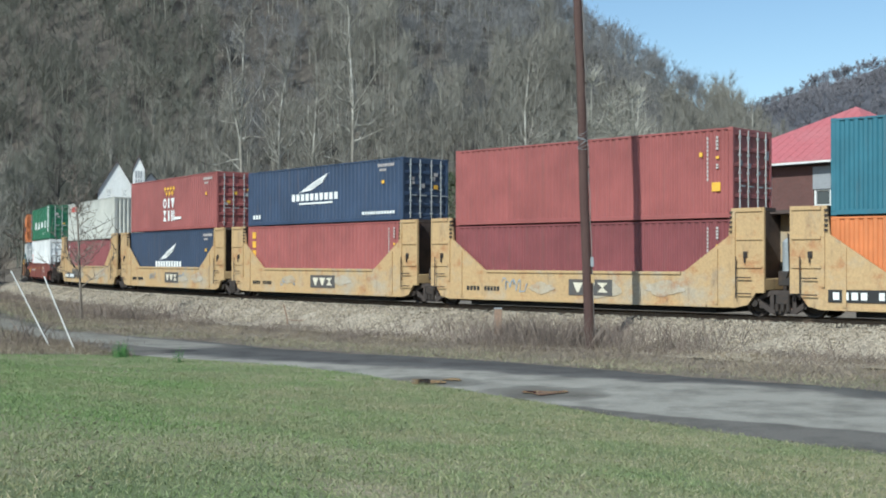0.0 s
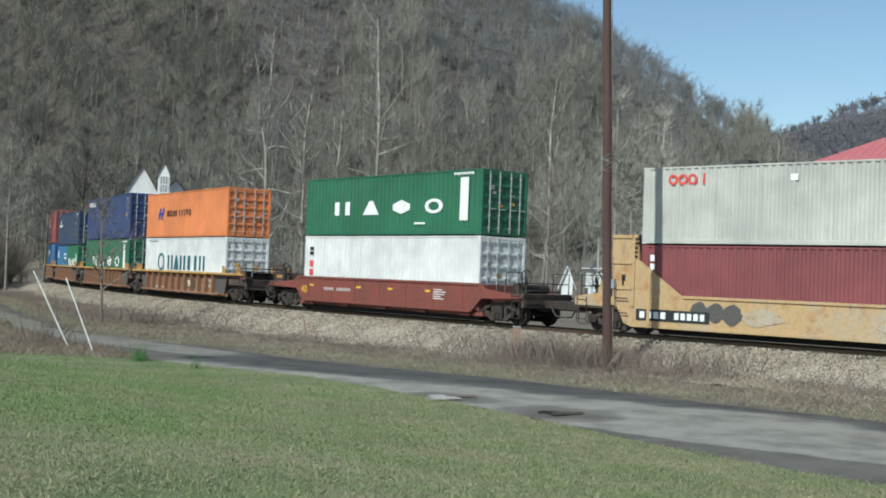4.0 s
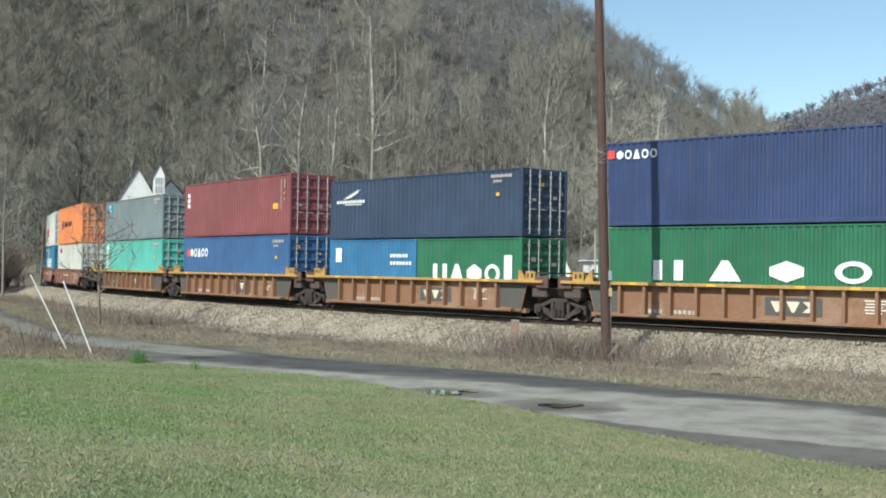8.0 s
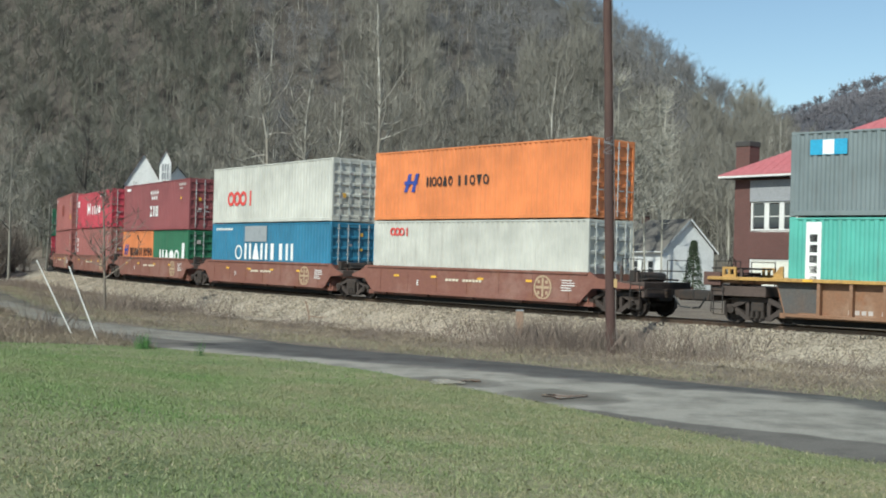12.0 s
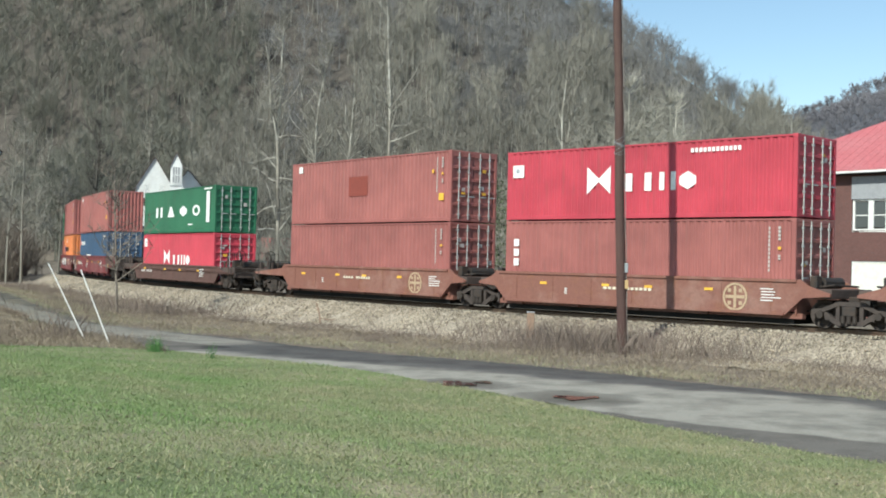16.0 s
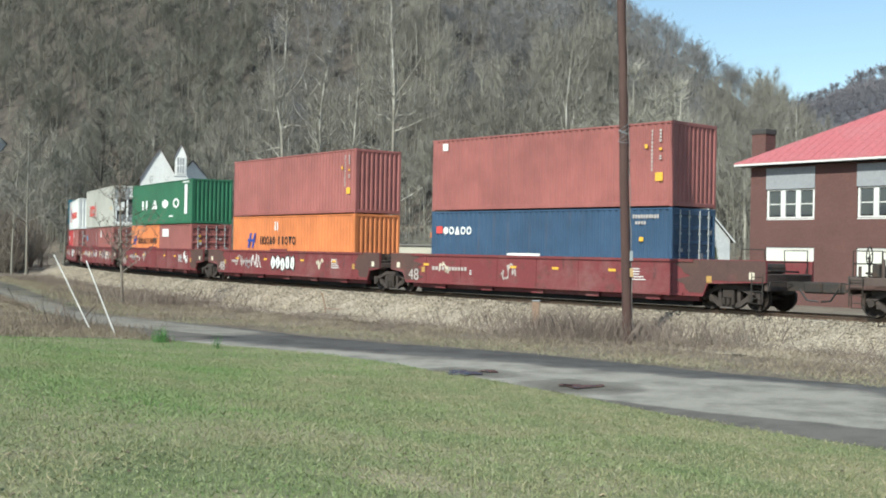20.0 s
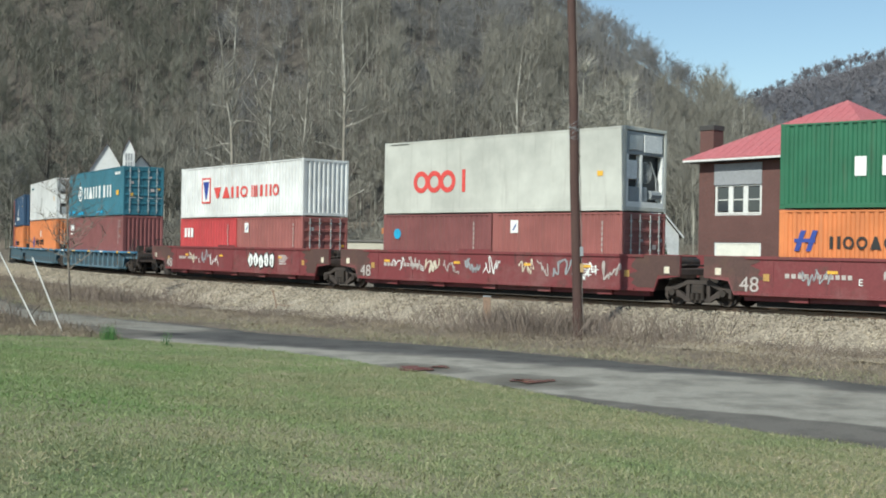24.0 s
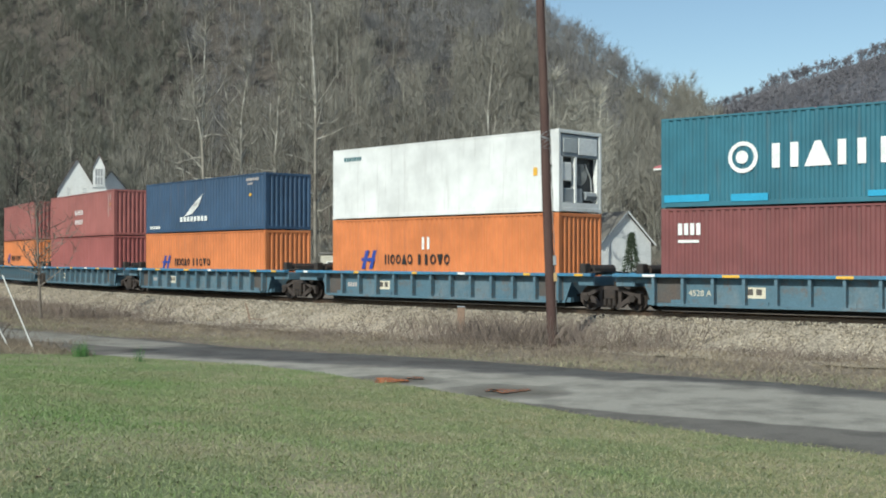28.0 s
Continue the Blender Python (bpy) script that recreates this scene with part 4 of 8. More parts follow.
def brick_house():
    """Two-storey brick house, square in plan, with a red hipped roof. Its x runs along the wall that faces the camera."""
    side, wall_top = 11.9, 8.35
    turn = math.degrees(math.atan2(64.6 - 74.01, 26.22 - 18.91))
    ob = thing("brick_house", "two-storey dark red brick house with a red hipped roof", "house", at=pose(18.91, 74.01, 0, 0, 0, turn))
    t = 0.3
    # wall with openings: bands of brick between the windows
    wins = [(1.2, 4.65), (7.5, 10.95)]
    low, high = (1.72, 3.42), (5.17, 6.95)

    def wall(name, m):
        pieces = []
        xs = [0, wins[0][0], wins[0][1], wins[1][0], wins[1][1], side]
        for a, b, solid in zip(xs, xs[1:], (1, 0, 1, 0, 1)):
            if solid:
                pieces.append((a, b, -0.6, wall_top))
            else:
                for z0, z1 in ((-0.6, low[0]), (low[1], high[0]), (high[1], wall_top)):
                    pieces.append((a, b, z0, z1))
        made = [part(name, Shape().box(a, b, 0, t, z0, z1), BRICK, ob, at=m) for a, b, z0, z1 in pieces]
        return made[0]
    w1 = wall("wall", None)
    w2 = wall("wall", pose(side, 0, 0, 0, 0, 90) @ pose(0, 0.001, 0))
    part("wall", Shape().box(0, side, side - t, side, -0.6, wall_top), BRICK, ob)
    part("wall", Shape().box(0, t, t, side - t, -0.6, wall_top), BRICK, ob)
    for m, wl in ((None, w1), (None, w2)):
        for k, (a, b) in enumerate(wins):
            window(wl, (a + b) / 2, high[0] + 0.05, b - a - 0.2, high[1] - high[0] - 0.15, 3, 0.1, 0.0)
            part("head_panel", Shape().box(a - 0.02, b + 0.02, -0.05, -0.002, high[1] + 0.0, wall_top - 0.1), GREY_PANEL, wl, "grey board over the window")
            window(wl, (a + b) / 2, low[0] + 0.05, b - a - 0.2, low[1] - low[0] - 0.15, 3, 0.1, 0.0, CREAM)
    part("floor_slab", Shape().box(t, side - t, t, side - t, 3.5, 3.7), TRIM, ob)
    o = 0.75
    ez = wall_top + 0.25
    c = (side / 2 + 0.7, side / 2, 12.35)
    roof = Shape()
    e = [(-o, -o, ez), (side + o, -o, ez), (side + o, side + o, ez), (-o, side + o, ez)]
    lowr = [(x, y, z - 0.06) for x, y, z in e]
    roof.add(e + [c] + lowr, [(0, 1, 4), (1, 2, 4), (2, 3, 4), (3, 0, 4), (8, 7, 6, 5), (0, 5, 6, 1), (1, 6, 7, 2), (2, 7, 8, 3), (3, 8, 5, 0)])
    rf = part("roof", roof, RED_ROOF, ob)
    seams = Shape()
    wide = side + 2 * o
    for k in range(1, 22):
        x = wide * k / 22
        f = min(x / (c[0] + o), (wide - x) / (wide - c[0] - o))
        seams.tube((x - o, -o, ez + 0.01), (x - o, -o + f * (c[1] + o), ez + 0.01 + f * (c[2] - ez)), 0.012, 0.012, 4, False)
        f = min(x, wide - x) / (wide / 2)
        seams.tube((side + o, x - o, ez + 0.01), (side + o - f * (side + o - c[0]), x - o, ez + 0.01 + f * (c[2] - ez)), 0.012, 0.012, 4, False)
    part("standing_seams", seams, RED_ROOF, rf)
    eav = Shape()
    eav.box(-o, side + o, -o, -o + 0.06, ez - 0.18, ez - 0.062)
    eav.box(side + o - 0.06, side + o, -o + 0.06, side + o, ez - 0.18, ez - 0.062)
    eav.box(-o, -o + 0.06, -o + 0.06, side + o, ez - 0.18, ez - 0.062)
    part("gutter", eav, TRIM, rf, "cream gutter board")
    part("soffit", Shape().box(-o + 0.06, side + o - 0.06, -o + 0.06, side + o - 0.06, ez - 0.2, ez - 0.12), TAR, rf)
    ch = Shape().box(-0.55, 0.55, -0.55, 0.55, -0.5, 10.95, 0.02)
    chim = part("chimney", ch, BRICK, ob, at=pose(-2.74, 4.8, 0))
    part("chimney_cap", Shape().box(-0.6, 0.6, -0.6, 0.6, 10.95, 11.3, 0.03), TAR, chim)


def gabled(name, label, at, w, length, eave, peak, wall_mat, roof_mat, category, win=()):
    """A house with its gable towards -y."""
    ob = thing(name, label, category, at=at)
    for y0, y1 in ((0, 0.25), (length - 0.25, length)):
        part("gable_wall", Shape().slab([(-w / 2, -3), (w / 2, -3), (w / 2, eave), (0, peak), (-w / 2, eave)], y0, y1), wall_mat, ob)
    for xa in (-w / 2, w / 2 - 0.25):
        part("side_wall", Shape().box(xa, xa + 0.25, 0.25, length - 0.25, -3, eave), wall_mat, ob)
    roof = Shape()
    o = 0.35
    k = (peak - eave) / (w / 2)
    for s in (-1, 1):
        x1, z1 = s * (w / 2 + o), eave - k * o
        roof.add([(0, -o, peak + 0.02), (x1, -o, z1 + 0.02), (x1, length + o, z1 + 0.02), (0, length + o, peak + 0.02), (0, -o, peak + 0.16), (x1, -o, z1 + 0.16), (x1, length + o, z1 + 0.16), (0, length + o, peak + 0.16)],
                 [(0, 1, 2, 3), (7, 6, 5, 4), (0, 4, 5, 1), (1, 5, 6, 2), (2, 6, 7, 3), (3, 7, 4, 0)])
    part("roof", roof, roof_mat, ob)
    z = -0.5
    while z < peak - 0.3:
        half = w / 2 if z < eave else (peak - z) / k
        part("clapboard", Shape().box(-half, half, -0.03, 0.0, z, z + 0.16), wall_mat, ob)
        z += 0.2
    for x, z, ww, hh in win:
        window(ob, x, z, ww, hh, 1, -0.01)
    return ob


def white_house():
    """A low white house beyond the track: one gable and one long side are seen."""
    w, length, eave, peak = 6.3, 14.2, 4.4, 7.45
    house = gabled("white_house", "white clapboard house with a grey shingle roof beyond the track", pose(26.3, 121.0, 0.2, 0, 0, 24), w, length, eave, peak, SIDING, SHINGLE, "house", ((1.5, 1.0, 0.9, 1.4),))
    turned = pose(-w / 2, length, 0, 0, 0, -90)      # along the long side, which faces local -x
    side = part("side_cladding", Shape().box(0.02, length - 0.02, -0.03, 0.0, -0.5, eave - 0.06), SIDING, house, at=turned)
    for x in (2.4, 5.6, 9.4, 12.2):
        window(side, x, 1.7, 1.0, 1.5, 1, -0.05)
    k = (peak - eave) / (w / 2)
    for s in (-1, 1):
        edge = [(0, peak + 0.17), (s * (w / 2 + 0.36), eave - k * 0.36 + 0.17), (s * (w / 2 + 0.36), eave - k * 0.36 - 0.03), (0, peak - 0.05)]
        part("bargeboard", Shape().slab(edge[::-s], -0.40, -0.352), SIDING if s > 0 else GREY_MARK, house)
    part("gutter", Shape().tube((-w / 2 - 0.42, -0.3, eave - k * 0.35 + 0.04), (-w / 2 - 0.42, length + 0.3, eave - k * 0.35 + 0.04), 0.07), SIDING, house)
    ch = part("chimney", Shape().box(-0.3, 0.3, 7.5, 8.1, 6.6, 8.0, 0.02), BRICK, house)
    part("chimney_cap", Shape().box(-0.36, 0.36, 7.44, 8.16, 8.0, 8.1), TAR, ch)


def church():
    """White church on the slope: a gabled hall, a tower with a pointed roof, a side wing."""
    turn = 14.0
    base = pose(-53.6, 219.5, 8.4, 0, 0, turn) @ Matrix.Scale(1.25, 4)
    ob = gabled("church", "white clapboard church with a square bell tower on the hillside", base, 5.4, 12.0, 5.6, 10.1, SIDING, CHURCH_ROOF, "church", ((-1.1, 4.6, 0.7, 1.5), (1.1, 4.6, 0.7, 1.5)))
    tw = Shape().box(-0.82, 0.82, 0, 1.64, -3, 9.5)
    tower = part("tower", tw, SIDING, ob, at=pose(3.05, -3.2, -0.7))
    part("tower_gable", Shape().slab([(-0.82, 9.5), (0.82, 9.5), (0, 11.3)], 0, 1.64), SIDING, tower)
    tr = Shape()
    for s in (-1, 1):
        tr.slab([(0, 11.32), (s * 1.08, 9.05), (s * 1.08, 9.22), (0, 11.55)], -0.2, 1.84)
    part("tower_roof", tr, CHURCH_ROOF, tower)
    belfry = part("belfry_window", Shape().box(-0.52, 0.52, -0.05, 0.0, 7.0, 9.3), GREY_PANEL, tower, "belfry window with white glazing bars")
    for x in (-0.54, -0.17, 0.17, 0.54):
        part("glazing_bar", Shape().box(x - 0.05, x + 0.05, -0.10, -0.05, 6.9, 9.4), SIDING, belfry)
    for z in (6.9, 8.1, 9.3):
        part("glazing_bar", Shape().box(-0.6, 0.6, -0.11, -0.05, z - 0.06, z + 0.06), SIDING, belfry)
    part("string_course", Shape().box(-0.88, 0.88, -0.06, 0.0, 6.45, 6.6), GREY_MARK, tower)
    # porch before the gable
    porch = part("porch_roof", Shape().slab([(-1.9, 3.4), (1.9, 3.4), (1.5, 4.0), (-1.5, 4.0)], -2.2, 0.0), CHURCH_ROOF, ob)
    for x in (-1.6, -0.5, 0.5, 1.6):
        part("porch_post", Shape().box(x - 0.08, x + 0.08, -2.05, -1.9, -2, 3.4), SIDING, porch)
    wing = part("wing", Shape().slab([(-2.2, -3), (2.2, -3), (2.2, 4.6), (0, 7.2), (-2.2, 4.6)], 0, 6.0), SIDING, ob, at=pose(4.9, 0.3, 1.2))
    part("wing_roof", Shape().add([(0, -0.3, 7.3), (2.6, -0.3, 4.25), (2.6, 6.3, 4.25), (0, 6.3, 7.3), (-2.6, -0.3, 4.25), (-2.6, 6.3, 4.25), (0, -0.3, 7.45), (2.6, -0.3, 4.4), (2.6, 6.3, 4.4), (0, 6.3, 7.45), (-2.6, -0.3, 4.4), (-2.6, 6.3, 4.4)],
                                  [(0, 1, 2, 3), (3, 5, 4, 0), (9, 8, 7, 6), (6, 10, 11, 9), (0, 6, 7, 1), (4, 10, 6, 0), (1, 7, 8, 2), (5, 11, 10, 4)]), GREY_ROOF, wing)


# ---------------------------------------------------------------- roadside things
def pole():
    m = surface("pole_timber", (0.072, 0.038, 0.032), 0.85, 0.0, (0.125, 0.078, 0.06), 0.5, 1.2, 18.0, 0.006, "Object", (4, 4, 0.5))
    ob = thing("utility_pole", "tall weathered brown timber utility pole leaning slightly", "pole", at=pose(5.60, 36.43, 0.0, 0, -2.0, 0))
    sh = Shape()
    n = 8
    m14 = 14
    rows_ = [[((0.158 - 0.0042 * k) * (1 + 0.03 * math.sin(k * 2.1 + j)) * math.cos(2 * math.pi * j / m14) + 0.012 * math.sin(k * 1.7), (0.158 - 0.0042 * k) * math.sin(2 * math.pi * j / m14), -0.5 + 14.5 * k / n) for j in range(m14)] for k in range(n + 1)]
    sh.add([p for r_ in rows_ for p in r_], [(k * m14 + j, k * m14 + (j + 1) % m14, (k + 1) * m14 + (j + 1) % m14, (k + 1) * m14 + j) for k in range(n) for j in range(m14)] + [tuple(range(n * m14, (n + 1) * m14))])
    part("shaft", sh, m, ob)
    wire = Shape().tube((0.165, -0.05, 0.2), (0.14, -0.05, 13.5), 0.012, 0.012, 5)
    part("ground_wire", wire, DARK_STEEL, ob, "dark ground wire stapled to the pole")
    for z in (2.6, 5.6, 8.2):
        part("staple", Shape().box(0.15 - 0.002 * z, 0.19 - 0.002 * z, -0.09, -0.02, z, z + 0.06), DARK_STEEL, ob)
    band = Shape()
    for k in range(9):
        z = 6.25 + 0.05 * k
        pts = [((0.152 + 0.012 * math.sin(k * 1.9)) * math.cos(a), (0.152 + 0.012 * math.sin(k * 1.9)) * math.sin(a), z + 0.09 * math.sin(a + k)) for a in [2 * math.pi * j / 12 for j in range(13)]]
        band.pipe(pts, 0.006, 4)
    part("wire_wrap", band, GREY_MARK, ob, "turns of loose grey wire round the pole")
    cab = Shape()
    rings_ = [(0.162 - 0.001 * k + 0.014 * math.sin(k * 2.1), -0.07, 0.3 + 0.45 * k) for k in range(31)]
    cab.add([(x + dx, y + dy, z) for x, y, z in rings_ for dx, dy in ((0.013, 0), (0, 0.013), (-0.013, 0), (0, -0.013))], [(4 * k + j, 4 * k + (j + 1) % 4, 4 * k + 4 + (j + 1) % 4, 4 * k + 4 + j) for k in range(30) for j in range(4)])
    part("cable", cab, plain("old_cable", (0.24, 0.21, 0.19)), ob, "old grey cable down the side of the pole")
    part("marker_plate", Shape().box(0.10, 0.20, -0.16, -0.11, 2.05, 2.32, 0.01), plain("faded_plate_yellow", (0.50, 0.34, 0.16)), ob, "small yellow marker plate")
    part("marker_plate", Shape().box(0.10, 0.20, -0.16, -0.11, 2.55, 2.85, 0.01), GREY_MARK, ob)


def stakes():
    m = plain("white_stake_paint", (0.78, 0.77, 0.72))
    for (x0, y0), (x1, y1, z1) in (((-11.05, 37.07), (-12.25, 36.96, 2.38)), ((-10.1, 36.28), (-11.03, 36.27, 2.22))):
        ob = thing("marker_stake", "thin white marker stake leaning in the weeds", "stake", "leaning white stakes", at=pose(x0, y0, 0))
        part("shaft", Shape().tube((0.05, 0, -0.15), (x1 - x0, y1 - y0, z1), 0.024, 0.021, 8), m, ob)
        part("cap", Shape().tube(((x1 - x0) * 0.985, (y1 - y0) * 0.985, z1 * 0.985), ((x1 - x0) * 1.01, (y1 - y0) * 1.01, z1 * 1.01), 0.028, 0.015, 8), m, ob)


def small_posts():
    wood = surface("post_wood", (0.30, 0.20, 0.14), 0.9, 0.0, (0.16, 0.11, 0.08), 0.5, 3.0, 20.0)
    ob = thing("short_post", "short weathered wooden post at the foot of the ballast", "post", at=pose(3.14, 41.3, 0.2))
    part("shaft", Shape().box(-0.13, 0.13, -0.12, 0.12, -0.2, 0.86, 0.02), wood, ob)
    part("top_plate", Shape().box(-0.14, 0.14, -0.13, 0.13, 0.86, 0.90, 0.01), GREY_MARK, ob)
    ob = thing("broken_stick", "thin dark broken stick standing in the weeds", "stick", at=pose(-5.1, 50.0, 0.1))
    part("shaft", Shape().pipe([(0.05, 0, -0.2), (0.0, 0, 0.3), (-0.14, 0, 0.8)], 0.03), wood, ob)
    part("fork", Shape().pipe([(0.0, 0, 0.15), (0.5, 0, 0.12), (1.1, 0.1, 0.2)], 0.018), wood, ob)


def road_patches():
    """Shallow puddles in hollows of the asphalt: one lies still, the rest are rippled."""
    water, nt, b = nodes_of("puddle_water")
    b.inputs["Base Color"].default_value = (0.05, 0.045, 0.04, 1)
    b.inputs["Roughness"].default_value = 0.04
    bump(nt, b, noise_tex(nt, 9.0, 3, 0.6, "World"), 0.6, 0.012)

    def blob(x, y, rx, ry, s, lift, m, name, label, slope=0.0):
        n = 48
        vs = [(0, 0, 0)]
        for k in range(n):
            a = 2 * math.pi * k / n
            r = 1 + 0.22 * math.sin(3 * a + s) + 0.12 * math.sin(7 * a + 2 * s) + 0.06 * math.sin(13 * a + s)
            vs.append((rx * r * math.cos(a), ry * r * math.sin(a), 0))
        me = Shape().add(vs, [(0, 1 + k, 1 + (k + 1) % n) for k in range(n)]).mesh(name, m)
        tagged(new(name, me), label, "puddle", "puddles in the lane", "structure").matrix_basis = pose(x, y, float(ground_z(x, y)) + lift, slope, 0, 0)
    still, _, b = nodes_of("still_puddle_water")
    b.inputs["Base Color"].default_value = (0.05, 0.045, 0.04, 1)
    b.inputs["Roughness"].default_value = 0.09
    blob(0.40, 26.1, 0.36, 0.46, 2, 0.067, still, "puddle", "still shallow puddle that mirrors the train", 0.95)
    blob(1.0, 26.6, 0.20, 0.25, 4, 0.066, water, "puddle", "small rippled puddle in the lane")
    for dx, dy, rx, ry, k in ((0.0, 0.0, 0.32, 0.34, 1), (-0.30, 0.12, 0.14, 0.18, 3), (0.42, 0.2, 0.10, 0.16, 5)):
        blob(2.75 + dx, 23.9 + dy, rx, ry, k, 0.066, water, "puddle", "rippled shallow puddle in a hollow of the lane")


def teal_bin():
    """A metal waste bin that stands beside the lane."""
    paint = surface("teal_bin_paint", (0.10, 0.36, 0.40), 0.6, 0.0, (0.22, 0.30, 0.30), 0.4, 1.5, 12.0)
    ob = thing("waste_bin", "pale teal metal waste bin beside the lane", "bin", at=pose(-25.1, 61.6, 0.0, 0, 0, 14))
    part("body", Shape().slab([(-0.75, 0.08), (0.68, 0.08), (0.75, 1.12), (-0.75, 1.12)], -0.6, 0.6), paint, ob)
    part("lid", Shape().box(-0.78, 0.78, -0.64, 0.62, 1.12, 1.2, 0.02), paint, ob)
    for x in (-0.6, 0.55):
        part("foot", Shape().box(x - 0.08, x + 0.08, -0.5, 0.5, -0.05, 0.08), DARK_STEEL, ob)
    for s in (-1, 1):
        part("lift_socket", Shape().box(s * 0.80 - 0.07, s * 0.80 + 0.07, -0.45, 0.45, 0.72, 0.88, 0.02), paint, ob)
    part("slot", Shape().box(0.32, 0.46, -0.615, -0.60, 0.93, 1.0), DARK_STEEL, ob, "dark slot under the lid")


def weeds():
    rng = np.random.default_rng(21)
    dry = bark_mat("dry_grass", (0.345, 0.285, 0.195), (0.165, 0.132, 0.090), 0.8)
    red = bark_mat("dead_weed_stalk", (0.235, 0.186, 0.152), (0.105, 0.08, 0.066), 0.6)
    p = between_edges(60000, 0.3, 6.5, rng, 0.12, 0.9)
    k = np.sin(p[:, 0] * 1.7 + p[:, 1]) * np.sin(p[:, 1] * 1.3) + rng.normal(0, 0.5, len(p))
    p = p[(off_track(p[:, 0], p[:, 1]) > 3.4) & (k > -0.6)]
    blades("dry_grass", p, 0.13, 0.9, 0.014, dry, "dry straw-coloured grass on the verge between lane and track", 1)
    p = between_edges(24000, -0.2, 2.4, rng, 0.12, 0.85)
    k = np.sin(p[:, 0] * 0.8 + 1) * np.sin(p[:, 1] * 0.6) + rng.normal(0, 0.4, len(p))
    fresh = bark_mat("verge_green", (0.33, 0.30, 0.185), (0.175, 0.19, 0.10), 0.7)
    blades("verge_grass", p[k > -0.25], 0.09, 0.9, 0.015, fresh, "short yellowish green grass along the edge of the lane", 7)
    # dead weeds stand in uneven clumps, thickest at the foot of the bank
    p = between_edges(90000, 1.2, 7.2, rng, 0.12, 0.9)
    o = off_track(p[:, 0], p[:, 1])
    k = np.sin(p[:, 0] * 0.9) * np.sin(p[:, 1] * 0.7 + 1) + 0.6 * np.sin(p[:, 0] * 2.6 + p[:, 1] * 1.9) + rng.normal(0, 0.45, len(p)) - 0.35 * np.abs(o - 4.3)
    p = p[(o > 3.0) & (k > -0.30)]
    blades("dead_weeds", p, 0.22, 0.7, 0.006, red, "brown dead weed stalks at the foot of the bank", 2, "weeds")
    q = p[(rng.random(len(p)) < 0.07) & (off_track(p[:, 0], p[:, 1]) > 3.6)]
    blades("tall_weeds", q, 0.62, 0.35, 0.006, red, "taller dead weed stalks among the low ones", 9, "weeds")
    # thicker brush by the pole and by the stakes
    q = np.concatenate([rng.normal((5.0, 37.3), (1.5, 0.8), (1700, 2)), rng.normal((8.2, 35.4), (1.8, 0.7), (700, 2)), rng.normal((-11.9, 37.6), (0.7, 0.4), (160, 2)), rng.normal((-13.5, 53.5), (2.5, 1.2), (900, 2)), rng.normal((3.0, 40.0), (1.6, 0.8), (700, 2))])
    blades("brush", q, 0.8, 0.3, 0.009, red, "tangle of dead brush round the pole and the stakes", 3, "weeds")
    q = np.concatenate([rng.normal((-7.9, 33.0), (0.13, 0.13), (150, 2)), rng.normal((-6.0, 31.2), (0.07, 0.07), (25, 2))])
    a = edge_curve(NEAR_EDGE, 400)
    k = rng.integers(190, 330, 5200)
    e = a[k] + np.array([-0.70, -0.72]) * rng.uniform(-0.5, 1.3, (5200, 1)) * np.clip((k[:, None] - 185) / 60, 0, 1)
    edge_brown = bark_mat("edge_weed", (0.27, 0.215, 0.16), (0.13, 0.10, 0.075), 0.9)
    # the rough strip beside the lane, past the lawn's end
    az = np.radians(rng.uniform(-27, -13, 60000))
    r = rng.uniform(31, 66, 60000)
    e2 = np.stack([r * np.sin(az), r * np.cos(az)], -1)
    near, lawn_end = edge_curve(NEAR_EDGE, 300)[::-1], edge_curve(LAWN_EDGE, 300)[::-1]
    yn, yl = np.interp(e2[:, 0], near[:, 0], near[:, 1]), np.interp(e2[:, 0], lawn_end[:, 0], lawn_end[:, 1])
    e2 = e2[(e2[:, 1] < yn - 0.1 + rng.normal(0, 0.3, len(e2))) & (e2[:, 1] > yl - 0.3)]
    k = np.sin(e2[:, 0] * 0.9 + 2) * np.sin(e2[:, 1] * 0.5) + rng.normal(0, 0.5, len(e2))
    blades("rough_grass", e2[k > 0.0], 0.13, 0.9, 0.016, dry, "tan dead grass on the rough strip beside the lane", 11)
    blades("rough_green", e2[k < -0.55], 0.09, 0.9, 0.014, fresh, "thin green grass on the rough strip beside the lane", 12)
    e = np.concatenate([e, e2[(k > -0.6) & (k < 0.1) & (e2[:, 1] < 44)], rng.normal((-11.8, 37.4), (1.3, 0.9), (1500, 2))])
    blades("edge_weeds", e, 0.2, 0.6, 0.012, edge_brown, "low brown dead weeds between lawn and lane", 6, "weeds")
    tuft = bark_mat("green_tuft", (0.10, 0.22, 0.06), (0.04, 0.10, 0.03), 0.8)
    blades("grass_tuft", q, 0.38, 0.16, 0.014, tuft, "taller green tufts of grass at the edge of the lawn", 4)


